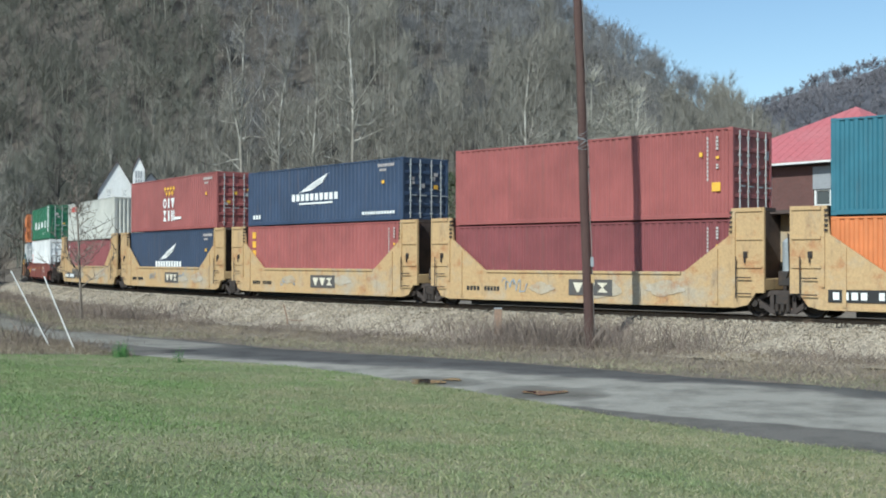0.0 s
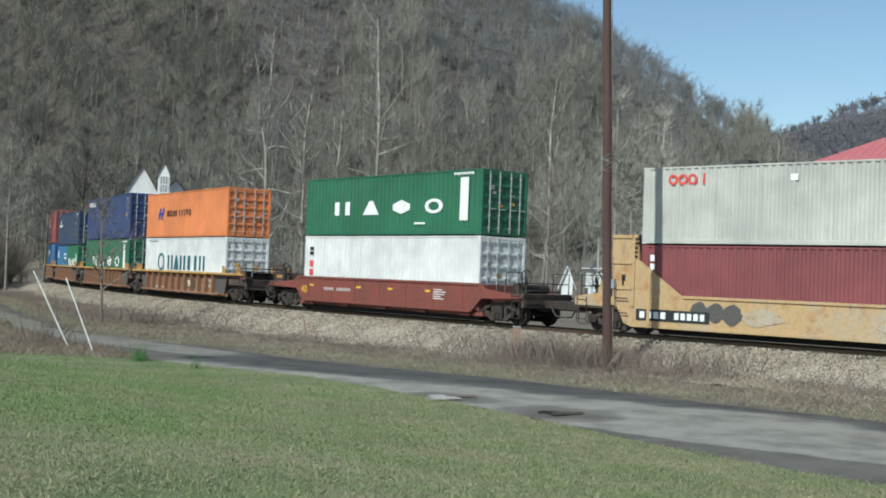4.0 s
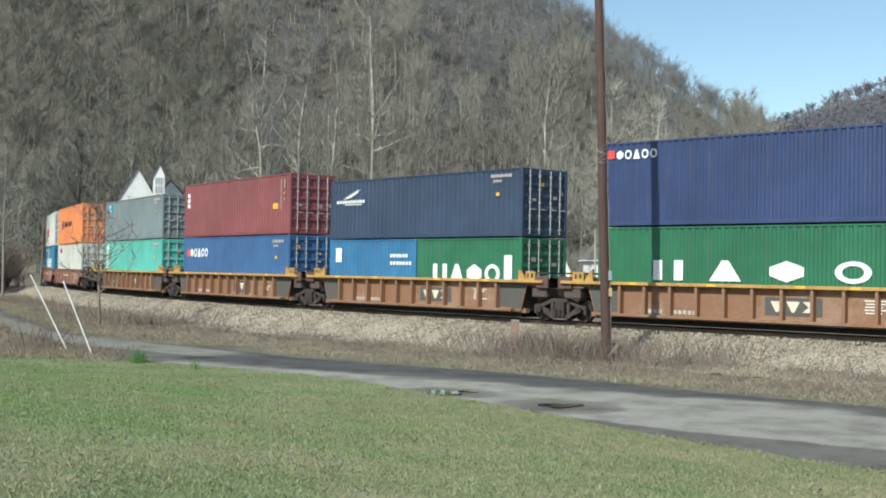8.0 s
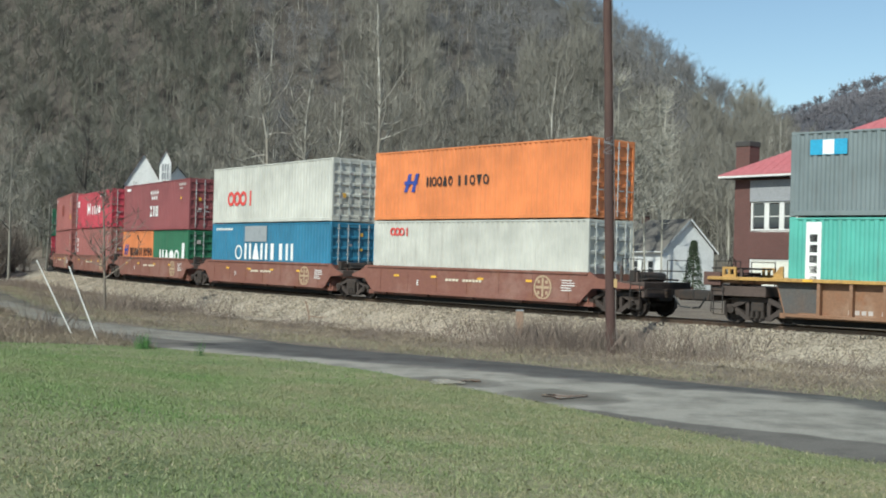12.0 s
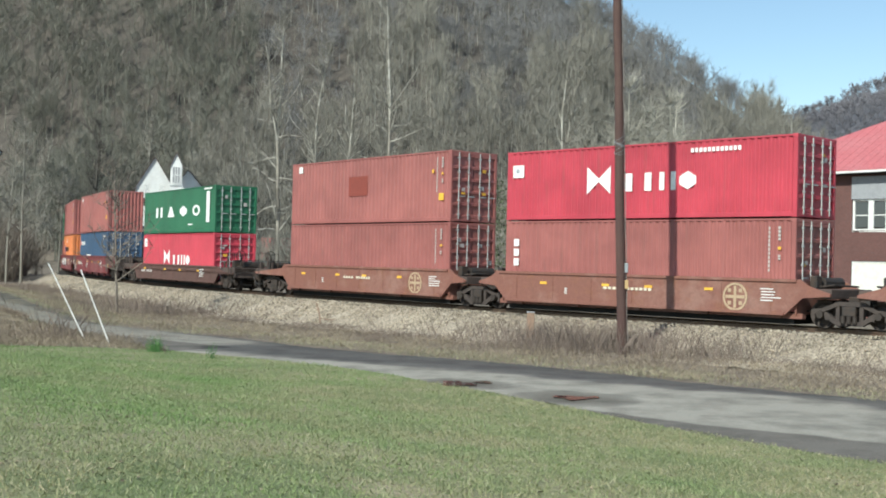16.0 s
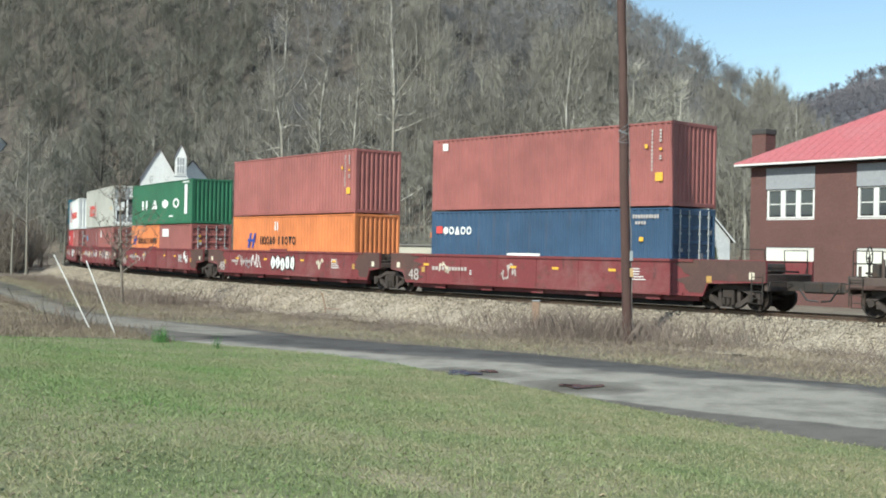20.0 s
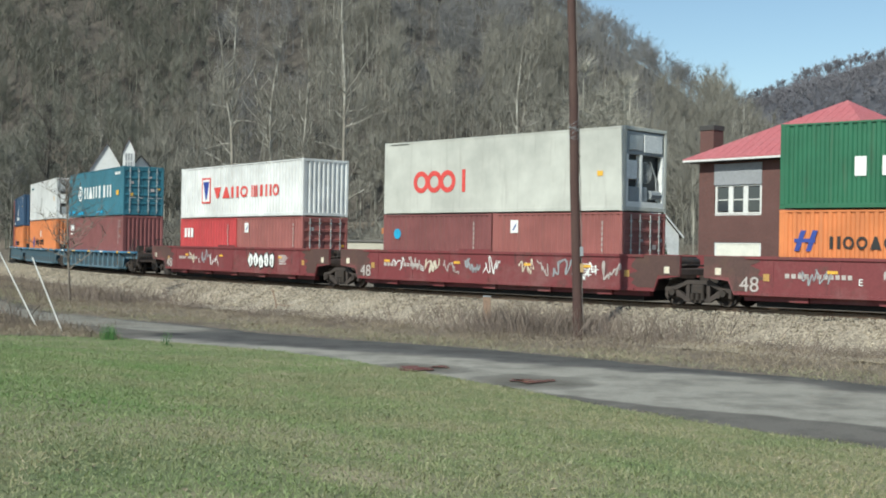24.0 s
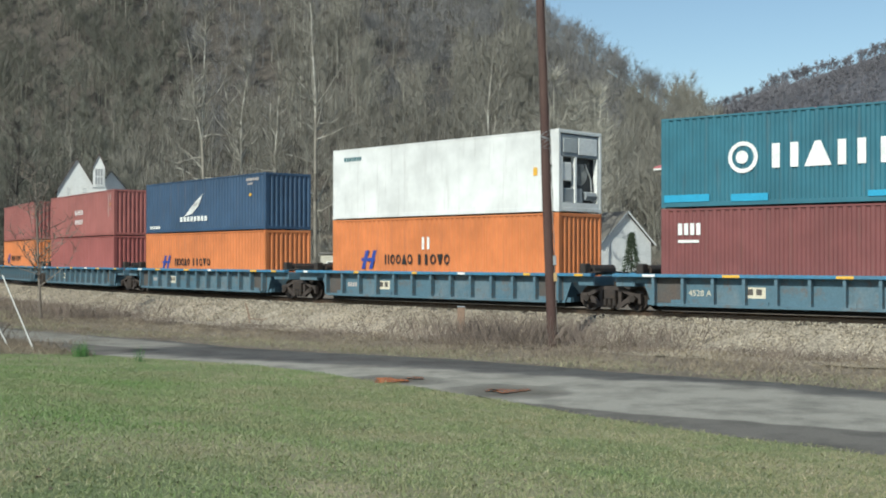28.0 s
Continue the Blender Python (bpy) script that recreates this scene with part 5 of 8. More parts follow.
def grass():
    rng = np.random.default_rng(31)
    n = 280000
    az = np.radians(rng.uniform(-26, 26, n))
    r = np.sqrt(rng.uniform(7.0 ** 2, 42.0 ** 2, n)) * rng.uniform(0.6, 1.0, n)
    x, y = r * np.sin(az), r * np.cos(az)
    a = edge_curve(LAWN_EDGE, 400)
    # keep to the lawn's side of the lane
    order = np.argsort(a[:, 0])
    edge = np.interp(x, a[order, 0], a[order, 1])
    keep = y < edge + 0.12 + 0.25 * np.sin(x * 2.3) * np.sin(x * 0.9 + 1)
    p = np.stack([x, y], -1)[keep]
    m, nt, b = nodes_of("grass_blade")
    geo = nt.nodes.new("ShaderNodeNewGeometry")
    col = ramp(nt, geo.outputs["Random Per Island"], [(0.0, (0.136, 0.174, 0.078)), (0.35, (0.182, 0.214, 0.100)), (0.65, (0.238, 0.252, 0.130)), (0.85, (0.285, 0.282, 0.170)), (1.0, (0.37, 0.36, 0.25))])
    sep = nt.nodes.new("ShaderNodeSeparateXYZ")
    nt.links.new(geo.outputs["Position"], sep.inputs[0])
    dry_side = nt.nodes.new("ShaderNodeMapRange")      # the lawn dries out towards the lane
    for k, val in enumerate((-7.0, 5.0, -0.10, 0.10), 1):
        dry_side.inputs[k].default_value = val
    nt.links.new(sep.outputs["X"], dry_side.inputs[0])
    patchy = nt.nodes.new("ShaderNodeMath")
    nt.links.new(noise_tex(nt, 0.3, 7, 0.66, "World"), patchy.inputs[0])
    nt.links.new(dry_side.outputs[0], patchy.inputs[1])
    tint = ramp(nt, patchy.outputs[0], [(0.26, (0.66, 0.98, 0.54)), (0.42, (0.87, 1.02, 0.77)), (0.55, (1.04, 0.98, 0.95)), (0.72, (1.24, 1.04, 1.10))])
    clump = ramp(nt, noise_tex(nt, 4.0, 3, 0.6, "World"), [(0.34, (0.82, 0.90, 0.78)), (0.50, (0.99, 1.0, 0.98)), (0.66, (1.14, 1.10, 1.08))])
    tint = mixed(nt, tint, clump, 1.0, "MULTIPLY")
    nt.links.new(mixed(nt, col, tint, 1.0, "MULTIPLY"), b.inputs["Base Color"])
    b.inputs["Roughness"].default_value = 0.7
    tall = np.sin(p[:, 0] * 2.1 + np.sin(p[:, 1] * 1.3)) * np.sin(p[:, 1] * 1.9 + 1) + rng.normal(0, 0.5, len(p))
    blades("lawn_grass", p[tall < 0.75], 0.042, 0.8, 0.0095, m, "short green and straw-coloured lawn grass", 5)
    blades("lawn_tufts", p[tall >= 0.75], 0.06, 0.7, 0.010, m, "longer tufts that stand out of the lawn", 8)
    # fallen leaves
    n = 800
    q = p[rng.integers(0, len(p), n)]
    q[:150] = rng.normal((-3.6, 9.6), (1.3, 0.9), (150, 2))
    z = ground_z(q[:, 0], q[:, 1]) + 0.062
    s = rng.uniform(0.010, 0.024, n) * rng.choice([1.0, 1.0, 1.6], n)
    a = rng.uniform(0, 6.28, n)
    base = np.array([(-1, -0.55, 0), (0, -0.75, 0.35), (1, 0, 0.1), (0, 0.75, 0.4), (-1, 0.55, 0.05), (0, 0, -0.1)], float)
    v = base[None] * s[:, None, None]
    c, w = np.cos(a)[:, None], np.sin(a)[:, None]
    v = np.stack([v[..., 0] * c - v[..., 1] * w, v[..., 0] * w + v[..., 1] * c, v[..., 2]], -1) + np.stack([q[:, 0], q[:, 1], z], -1)[:, None]
    f = (np.arange(n)[:, None, None] * 6 + np.array([(0, 1, 5), (1, 2, 5), (2, 3, 5), (3, 4, 5), (4, 0, 5)])[None]).reshape(-1, 3)
    lm = bark_mat("fallen_leaf", (0.30, 0.24, 0.16), (0.05, 0.038, 0.028), 1.0)
    tagged(new("fallen_leaves", sheet_mesh("fallen_leaves", v.reshape(-1, 3), f, lm, False)), "scattered brown dead leaves on the lawn", "leaves", kind="stuff")


ground()
lane()
lawn()
bank()
rails()
brick_house()
church()
white_house()
pole()
stakes()
small_posts()
road_patches()
woods()
sycamore(-20.5, 148.6, 36.0, "tall bare sycamore with broken side limbs and a blotched trunk", 40, ((9.5, 170, 5.5), (9.0, 5, 4.5), (12.5, 185, 4.0), (13.0, 350, 5.0), (15.5, 175, 6.5), (6.5, 200, 5.0), (18.0, 5, 3.5), (20.0, 190, 3.0)), 0.5, 0.0078, 0.03)
sycamore(-15.9, 149.2, 31.0, "bare twin-stemmed sycamore with a pale blotched trunk", 41, ((12.0, 20, 3.0), (15.0, 160, 3.0), (17.0, 30, 2.5), (8.0, 190, 5.0)), 0.45, 0.0078, 0.03)
sycamore(-12.2, 149.5, 28.0, "slim bare sycamore with a pale blotched trunk", 42, ((10.0, 20, 6.0), (14.0, 170, 2.5), (8.0, 15, 5.0)), 0.5, 0.0072, 0.025)
sycamore(-7.0, 149.8, 42.0, "tall straight bare sycamore with a pale trunk", 43, ((11.0, 215, 5.0), (20.0, 20, 3.0), (23.0, 200, 3.0), (9.0, 10, 4.5), (15.0, 200, 6.0)), 0.5, 0.0062, 0.02)
sycamore(14.3, 149.3, 31.0, "tall bare sycamore with a pale slender trunk", 44, ((6.0, 150, 4.0), (7.0, 20, 3.5)), 0.55, 0.007)
for k, (az, r, h) in enumerate([(-18.6, 285, 28.0), (-17.0, 300, 26.0), (-14.2, 290, 28.0), (-12.0, 310, 26.0), (-9.6, 300, 26.0)]):
    sycamore(r * math.sin(math.radians(az)), r * math.cos(math.radians(az)), h, "bare tree with a pale straight trunk on the slope", 46 + k, (), 0.7, 0.006)
for k, (az, h) in enumerate([(14.8, 17.0), (15.3, 16.0), (15.75, 21.0), (16.1, 25.0), (16.35, 21.0), (16.7, 15.0)]):
    x, y = 300 * math.sin(math.radians(az)), 300 * math.cos(math.radians(az))
    sycamore(x, y, h, "thin bare tree on the ridge against the sky", 52 + k, (), 0.35, 0.006, 0.035, 160)
for k, (x, y, h) in enumerate([(18.8, 119.8, 22.0), (24.9, 129.8, 22.0), (21.6, 119.4, 20.0), (27.0, 140.0, 24.0), (20.2, 117.6, 15.0), (23.0, 118.2, 17.0), (17.3, 121.0, 19.0)]):
    tree(x, y, h, "slender bare tree with a pale trunk by the white house", TRUNK_BARK, 60 + k, 320, 0.14, 0.0058, 26)
tree(-44.2, 149.8, 20.0, "dark bare tree beside the bend of the track", DARK_BARK, 70, 420, 0.3, 0.015)
tree(-14.9, 54.6, 7.2, "thin dark sapling with sparse twigs at the foot of the bank", THICKET_BARK, 71, 430, 0.40, 0.0085, 34, 0.2, 0.8, (0, -3))


for k, (x, y, h) in enumerate([(-38.6, 108.8, 15.0), (-40.4, 110.0, 13.0), (-36.6, 113.0, 12.0)]):
    tree(x, y, h, "slim grey bare tree in the thicket by the bend", FOREST_BARK, 80 + k, 190, 0.24, 0.008, 20)
tree(-39.5, 103.0, 25.0, "large dark bare tree in the thicket by the bend", THICKET_BARK, 84, 260, 0.22, 0.0065, 22)
for k, (x, y, h) in enumerate([(8.6, 121.0, 13.0), (12.2, 123.0, 17.0), (10.3, 122.0, 9.0)]):
    tree(x, y, h, "slim pale birch beyond the track", LOWER_BARK, 86 + k, 110, 0.2, 0.009, 14)


def vine_tree(x, y, h):
    """A bare tree hung with green creeper."""
    ob = tree(x, y, h, "bare tree overgrown with dark green creeper", THICKET_BARK, 95, 260, 0.3, 0.012, 24, 0.15)
    rng = np.random.default_rng(96)
    n = 3200
    u = rng.random(n) ** 0.8
    a = rng.uniform(0, 2 * np.pi, n)
    r = h * 0.26 * np.sin(np.pi * (0.12 + 0.8 * u)) * rng.uniform(0.25, 1.05, n) * (1 + 0.3 * np.sin(3 * a + 7 * u))
    p = np.stack([r * np.cos(a), r * np.sin(a), h * (0.1 + 0.85 * u)], -1)
    d = rng.normal(0, 0.13, (n, 2, 3))
    v = np.stack([p, p + d[:, 0], p + d[:, 1]], 1).reshape(-1, 3)
    leaf = bark_mat("creeper_leaf", (0.11, 0.135, 0.06), (0.045, 0.06, 0.03), 0.8)
    part("creeper", sheet_mesh("creeper", v, np.arange(3 * n).reshape(-1, 3), leaf, False), leaf, ob, "dark green creeper leaves")


vine_tree(4.6, 121.5, 12.5)


def conifer(x, y, h, label):
    """A narrow evergreen: a stem and a tapering crown of short drooping sprays."""
    rng = np.random.default_rng(90)
    needle = bark_mat("evergreen_needle", (0.075, 0.10, 0.05), (0.025, 0.04, 0.02), 0.8)
    n = 1500
    u = rng.random(n) ** 0.8
    a = rng.uniform(0, 2 * np.pi, n)
    r = (1 - u) * h * 0.19 * rng.uniform(0.45, 1.1, n) + 0.08
    p = np.stack([r * np.cos(a), r * np.sin(a), 0.3 + u * (h - 0.4)], -1)
    d = np.stack([np.cos(a) * 0.35, np.sin(a) * 0.35, rng.uniform(-0.25, 0.1, n)], -1) * rng.uniform(0.6, 1.2, (n, 1))
    s = np.stack([-np.sin(a) * 0.08, np.cos(a) * 0.08, np.zeros(n)], -1)
    lift = np.array([0, 0, 0.06])
    v = np.stack([p - s, p + s, p + lift, p + d], 1).reshape(-1, 3)
    f = (np.arange(n)[:, None, None] * 4 + np.array([(0, 1, 3), (1, 2, 3), (2, 0, 3)])[None]).reshape(-1, 3)
    ob = thing("evergreen_tree", label, "tree", at=pose(x, y, float(ground_z(x, y))))
    part("trunk", Shape().tube((0, 0, -0.2), (0, 0, h * 0.9), 0.12, 0.02, 8), BRUSH_BARK, ob)
    part("crown", sheet_mesh("crown", v, f, needle, False), needle, ob)


def trailer():
    """A long low beige mobile home beyond the track."""
    beige = surface("beige_siding", (0.50, 0.46, 0.37), 0.7, 0.0, (0.32, 0.29, 0.23), 0.5, 1.0, 10.0)
    ob = thing("mobile_home", "low beige mobile home with a flat roof beyond the track", "mobile home", at=pose(-2.2, 112.0, 0.0, 0, 0, -8))
    body = part("wall", Shape().box(-2.6, 2.6, 0, 3.0, 0.5, 3.25, 0.03), beige, ob)
    part("roof", Shape().box(-2.75, 2.75, -0.15, 3.15, 3.25, 3.42, 0.03), GREY_ROOF, ob)
    part("skirting", Shape().box(-2.5, 2.5, 0.05, 2.95, -0.2, 0.5), GREY_MARK, ob)
    for x in (-1.5, 1.3):
        window(body, x, 1.6, 0.9, 0.9, 1, -0.05)


def orange_sign():
    ob = thing("sign", "orange sign board on a grey post", "sign", at=pose(-1.25, 116.0, 0.0))
    part("post", Shape().tube((0, 0, -0.2), (0, 0, 5.6), 0.06, 0.05, 8), GREY_PANEL, ob)
    part("board", Shape().box(-0.37, 0.37, -0.09, -0.05, 4.12, 4.68, 0.015), plain("orange_sign_paint", (0.55, 0.20, 0.07)), ob)


trailer()
orange_sign()
teal_bin()
gabled("garden_shed", "small white shed with a steep pointed roof", pose(13.9, 118.5, 0.0, 0, 0, -5), 1.1, 1.6, 2.8, 4.2, SIDING, SIDING, "shed")
a = math.radians(-20.75)
x, y = FAR_HOUSE_R * math.sin(a), FAR_HOUSE_R * math.cos(a)
gabled("hillside_house", "white house among the trees high on the hillside", pose(x, y, float(ground_z(x, y)) - 0.6, 0, 0, 60), 4.6, 7.0, 3.0, 4.6, SIDING, GREY_ROOF, "house")
conifer(26.0, 117.2, 5.6, "narrow dark evergreen before the white gable")
weeds()
grass()


# ---------------------------------------------------------------- containers
W = 2.44


def wavy(sh, a0, a1, face, depth, z0, z1, pitch, along="x"):
    """A corrugated sheet of trapezoid waves between two posts. face: the outermost plane; depth: inwards (signed)."""
    n = max(2, round((a1 - a0) / pitch))
    p = (a1 - a0) / n
    pts = []
    for k in range(n):
        a = a0 + k * p
        pts += [(a, 0), (a + p * 0.34, 0), (a + p * 0.5, 1), (a + p * 0.84, 1)]
    pts.append((a1, 0))
    place = (lambda a, d, z: (a, face + depth * d, z)) if along == "x" else (lambda a, d, z: (face + depth * d, a, z))
    low = [place(a, d, z0) for a, d in pts]
    high = [place(a, d, z1) for a, d in pts]
    m = len(pts)
    sh.add(low + high, [(k, k + 1, m + k + 1, m + k) for k in range(m - 1)])
    q = [place(a, 1.4, z) for z in (z0, z1) for a in (a0, a1)]
    sh.add(q, [(0, 2, 3, 1)])
    return sh


_boxes = {}


def box_meshes(length, height, smooth_side=False):
    """Shared meshes for a container of that size: origin at the middle of its floor, x along it, the camera's side at -y."""
    key = (length, height, smooth_side)
    if key in _boxes:
        return _boxes[key]
    L2, mat = length / 2, PAINT_SMOOTH if smooth_side else PAINT
    out = {}
    fr = Shape()
    for sx in (-1, 1):
        for sy in (-1, 1):
            x0, x1 = sorted((sx * L2, sx * (L2 - 0.16)))
            y0, y1 = sorted((sy * W / 2, sy * (W / 2 - 0.12)))
            fr.box(x0, x1, y0, y1, 0.12, height - 0.12, 0.012)
        y0 = -W / 2 + 0.12
        x0, x1 = sorted((sx * L2, sx * (L2 - 0.10)))
        fr.box(x0, x1, y0, -y0, 0.02, 0.16, 0.01)
        fr.box(x0, x1, y0, -y0, height - 0.13, height - 0.01, 0.01)
    for sy in (-1, 1):
        y0, y1 = sorted((sy * W / 2, sy * (W / 2 - 0.06)))
        fr.box(-L2 + 0.16, L2 - 0.16, y0, y1, height - 0.075, height - 0.012, 0.008)
        fr.box(-L2 + 0.16, L2 - 0.16, y0, y1, 0.02, 0.17, 0.008)
    out["frame"] = fr.mesh("frame", mat)
    side = Shape()
    if smooth_side:
        side.box(-L2 + 0.16, L2 - 0.16, -W / 2 + 0.012, -W / 2 + 0.05, 0.17, height - 0.075)
    else:
        wavy(side, -L2 + 0.16, L2 - 0.16, -W / 2 + 0.010, 0.042, 0.17, height - 0.075, 0.278)
    out["side_panel"] = side.mesh("side_panel", mat)
    roof = Shape()
    wavy_n = int(length / 0.42)
    roof.box(-L2 + 0.1, L2 - 0.1, -W / 2 + 0.06, W / 2 - 0.06, height - 0.06, height - 0.04)
    for k in range(wavy_n):
        x = -L2 + 0.4 + k * (length - 0.8) / wavy_n
        roof.box(x, x + 0.2, -W / 2 + 0.14, W / 2 - 0.14, height - 0.04, height - 0.02)
    out["roof_panel"] = roof.mesh("roof_panel", mat)
    fl = Shape().box(-L2 + 0.1, L2 - 0.1, -W / 2 + 0.06, W / 2 - 0.06, 0.10, 0.16)
    out["floor"] = fl.mesh("floor", DARK_STEEL)
    end = Shape()
    wavy(end, -W / 2 + 0.12, W / 2 - 0.12, L2 - 0.012, -0.05, 0.16, height - 0.13, 0.25, "y")
    out["end_panel"] = end.mesh("end_panel", mat)
    # one leaf of the doors, its hinge side at y = 0
    h0, h1 = 0.17, height - 0.135
    wl = (W - 0.24) / 2 - 0.01
    prof = [(L2 - 0.085, h0), (L2 - 0.005, h0), (L2 - 0.005, h0 + 0.10)]
    for k in range(1, 6):
        za = h0 + k * (h1 - h0 - 0.10) / 5
        prof += [(L2 - 0.06, za - (h1 - h0) / 5 + 0.15), (L2 - 0.06, za - 0.02), (L2 - 0.005, za), (L2 - 0.005, za + 0.10)]
    prof += [(L2 - 0.085, h1)]
    door = Shape().slab(prof, 0.0, wl)
    out["door"] = door.mesh("door", mat)
    rod = Shape().tube((L2 + 0.022, 0, 0.10), (L2 + 0.022, 0, height - 0.07), 0.021, 0.021, 8)
    for k in range(5):
        z = 0.3 + k * (height - 0.6) / 4
        rod.box(L2 - 0.004, L2 + 0.05, -0.05, 0.05, z - 0.03, z + 0.03)
    rod.box(L2 + 0.03, L2 + 0.05, -0.02, 0.32, 1.02, 1.06)
    out["lock_rod"] = rod.mesh("lock_rod", GALV)
    out["corner_casting"] = Shape().box(-0.089, 0.089, -0.081, 0.081, -0.059, 0.059, 0.008).mesh("corner_casting", mat)
    _boxes[key] = out
    return out


def letters(sh, n, x0, x1, z0, z1, y):
    """A word shown as plain shapes, one for each letter; n is their number, or a string that names the shapes:
    q a ring, s a lozenge, a a wedge, b two bars, m three bars, i a bar, k two wedges point to point, v a hanging wedge, x a standing and a hanging wedge."""
    kinds = n if isinstance(n, str) else None
    n = len(n) if kinds else n
    w = (x1 - x0) / n
    t = (z1 - z0) * 0.04
    e = y + 0.012
    for k in range(n):
        a, b = x0 + k * w, x0 + (k + (0.82 if kinds else 0.68)) * w
        za, zb = z0 + t, z1 - t
        m, h = (a + b) / 2, (za + zb) / 2
        c = (b - a) * 0.3
        kind = kinds[k] if kinds else ("b" if b - a > 0.26 else "i")
        if kind == "b":
            sh.box(a, a + c, y, e, za, zb).box(b - c, b, y, e, za, zb)
        elif kind == "m":
            for f in (0.0, 0.39, 0.78):
                sh.box(a + (b - a) * f, a + (b - a) * (f + 0.22), y, e, za, zb)
        elif kind == "q":
            ring(sh, m, h, (zb - za) / 2, (zb - za) * 0.2, y, 20, (b - a) / (zb - za))
        elif kind == "s":
            sh.slab([(m, za), (b, h - (zb - za) * 0.2), (b, h + (zb - za) * 0.2), (m, zb), (a, h + (zb - za) * 0.2), (a, h - (zb - za) * 0.2)], y, e)
        elif kind == "a":
            sh.slab([(a, za), (b, za), (m + c * 0.35, zb), (m - c * 0.35, zb)], y, e)
        elif kind == "k":
            sh.slab([(a, za), (m + c * 0.2, h), (a, zb)], y, e).slab([(m - c * 0.2, h), (b, za), (b, zb)], y - 0.001, e)
        elif kind == "v":
            sh.slab([(m - c * 0.35, za), (m + c * 0.35, za), (b, zb), (a, zb)], y, e)
        elif kind == "x":
            sh.slab([(a, za), (b, za), (m, h + 0.02)], y, e).slab([(m, h - 0.02), (b, zb), (a, zb)], y - 0.001, e)
        else:
            sh.box(m - c * 0.7, m + c * 0.7, y, e, za, zb) if kinds else sh.box(a, b, y, e, za, zb)
    return sh


def ring(sh, x, z, r, w, y, n=20, x_scale=1.0):
    vs = []
    for rr in (r, r - w):
        for yy in (y, y + 0.012):
            vs += [(x + rr * x_scale * math.cos(2 * math.pi * k / n), yy, z + rr * math.sin(2 * math.pi * k / n)) for k in range(n)]
    fs = []
    for k in range(n):
        j = (k + 1) % n
        fs += [(k, 2 * n + k, 2 * n + j, j), (k, j, n + j, n + k), (2 * n + k, 3 * n + k, 3 * n + j, 2 * n + j)]
    return sh.add(vs, fs)


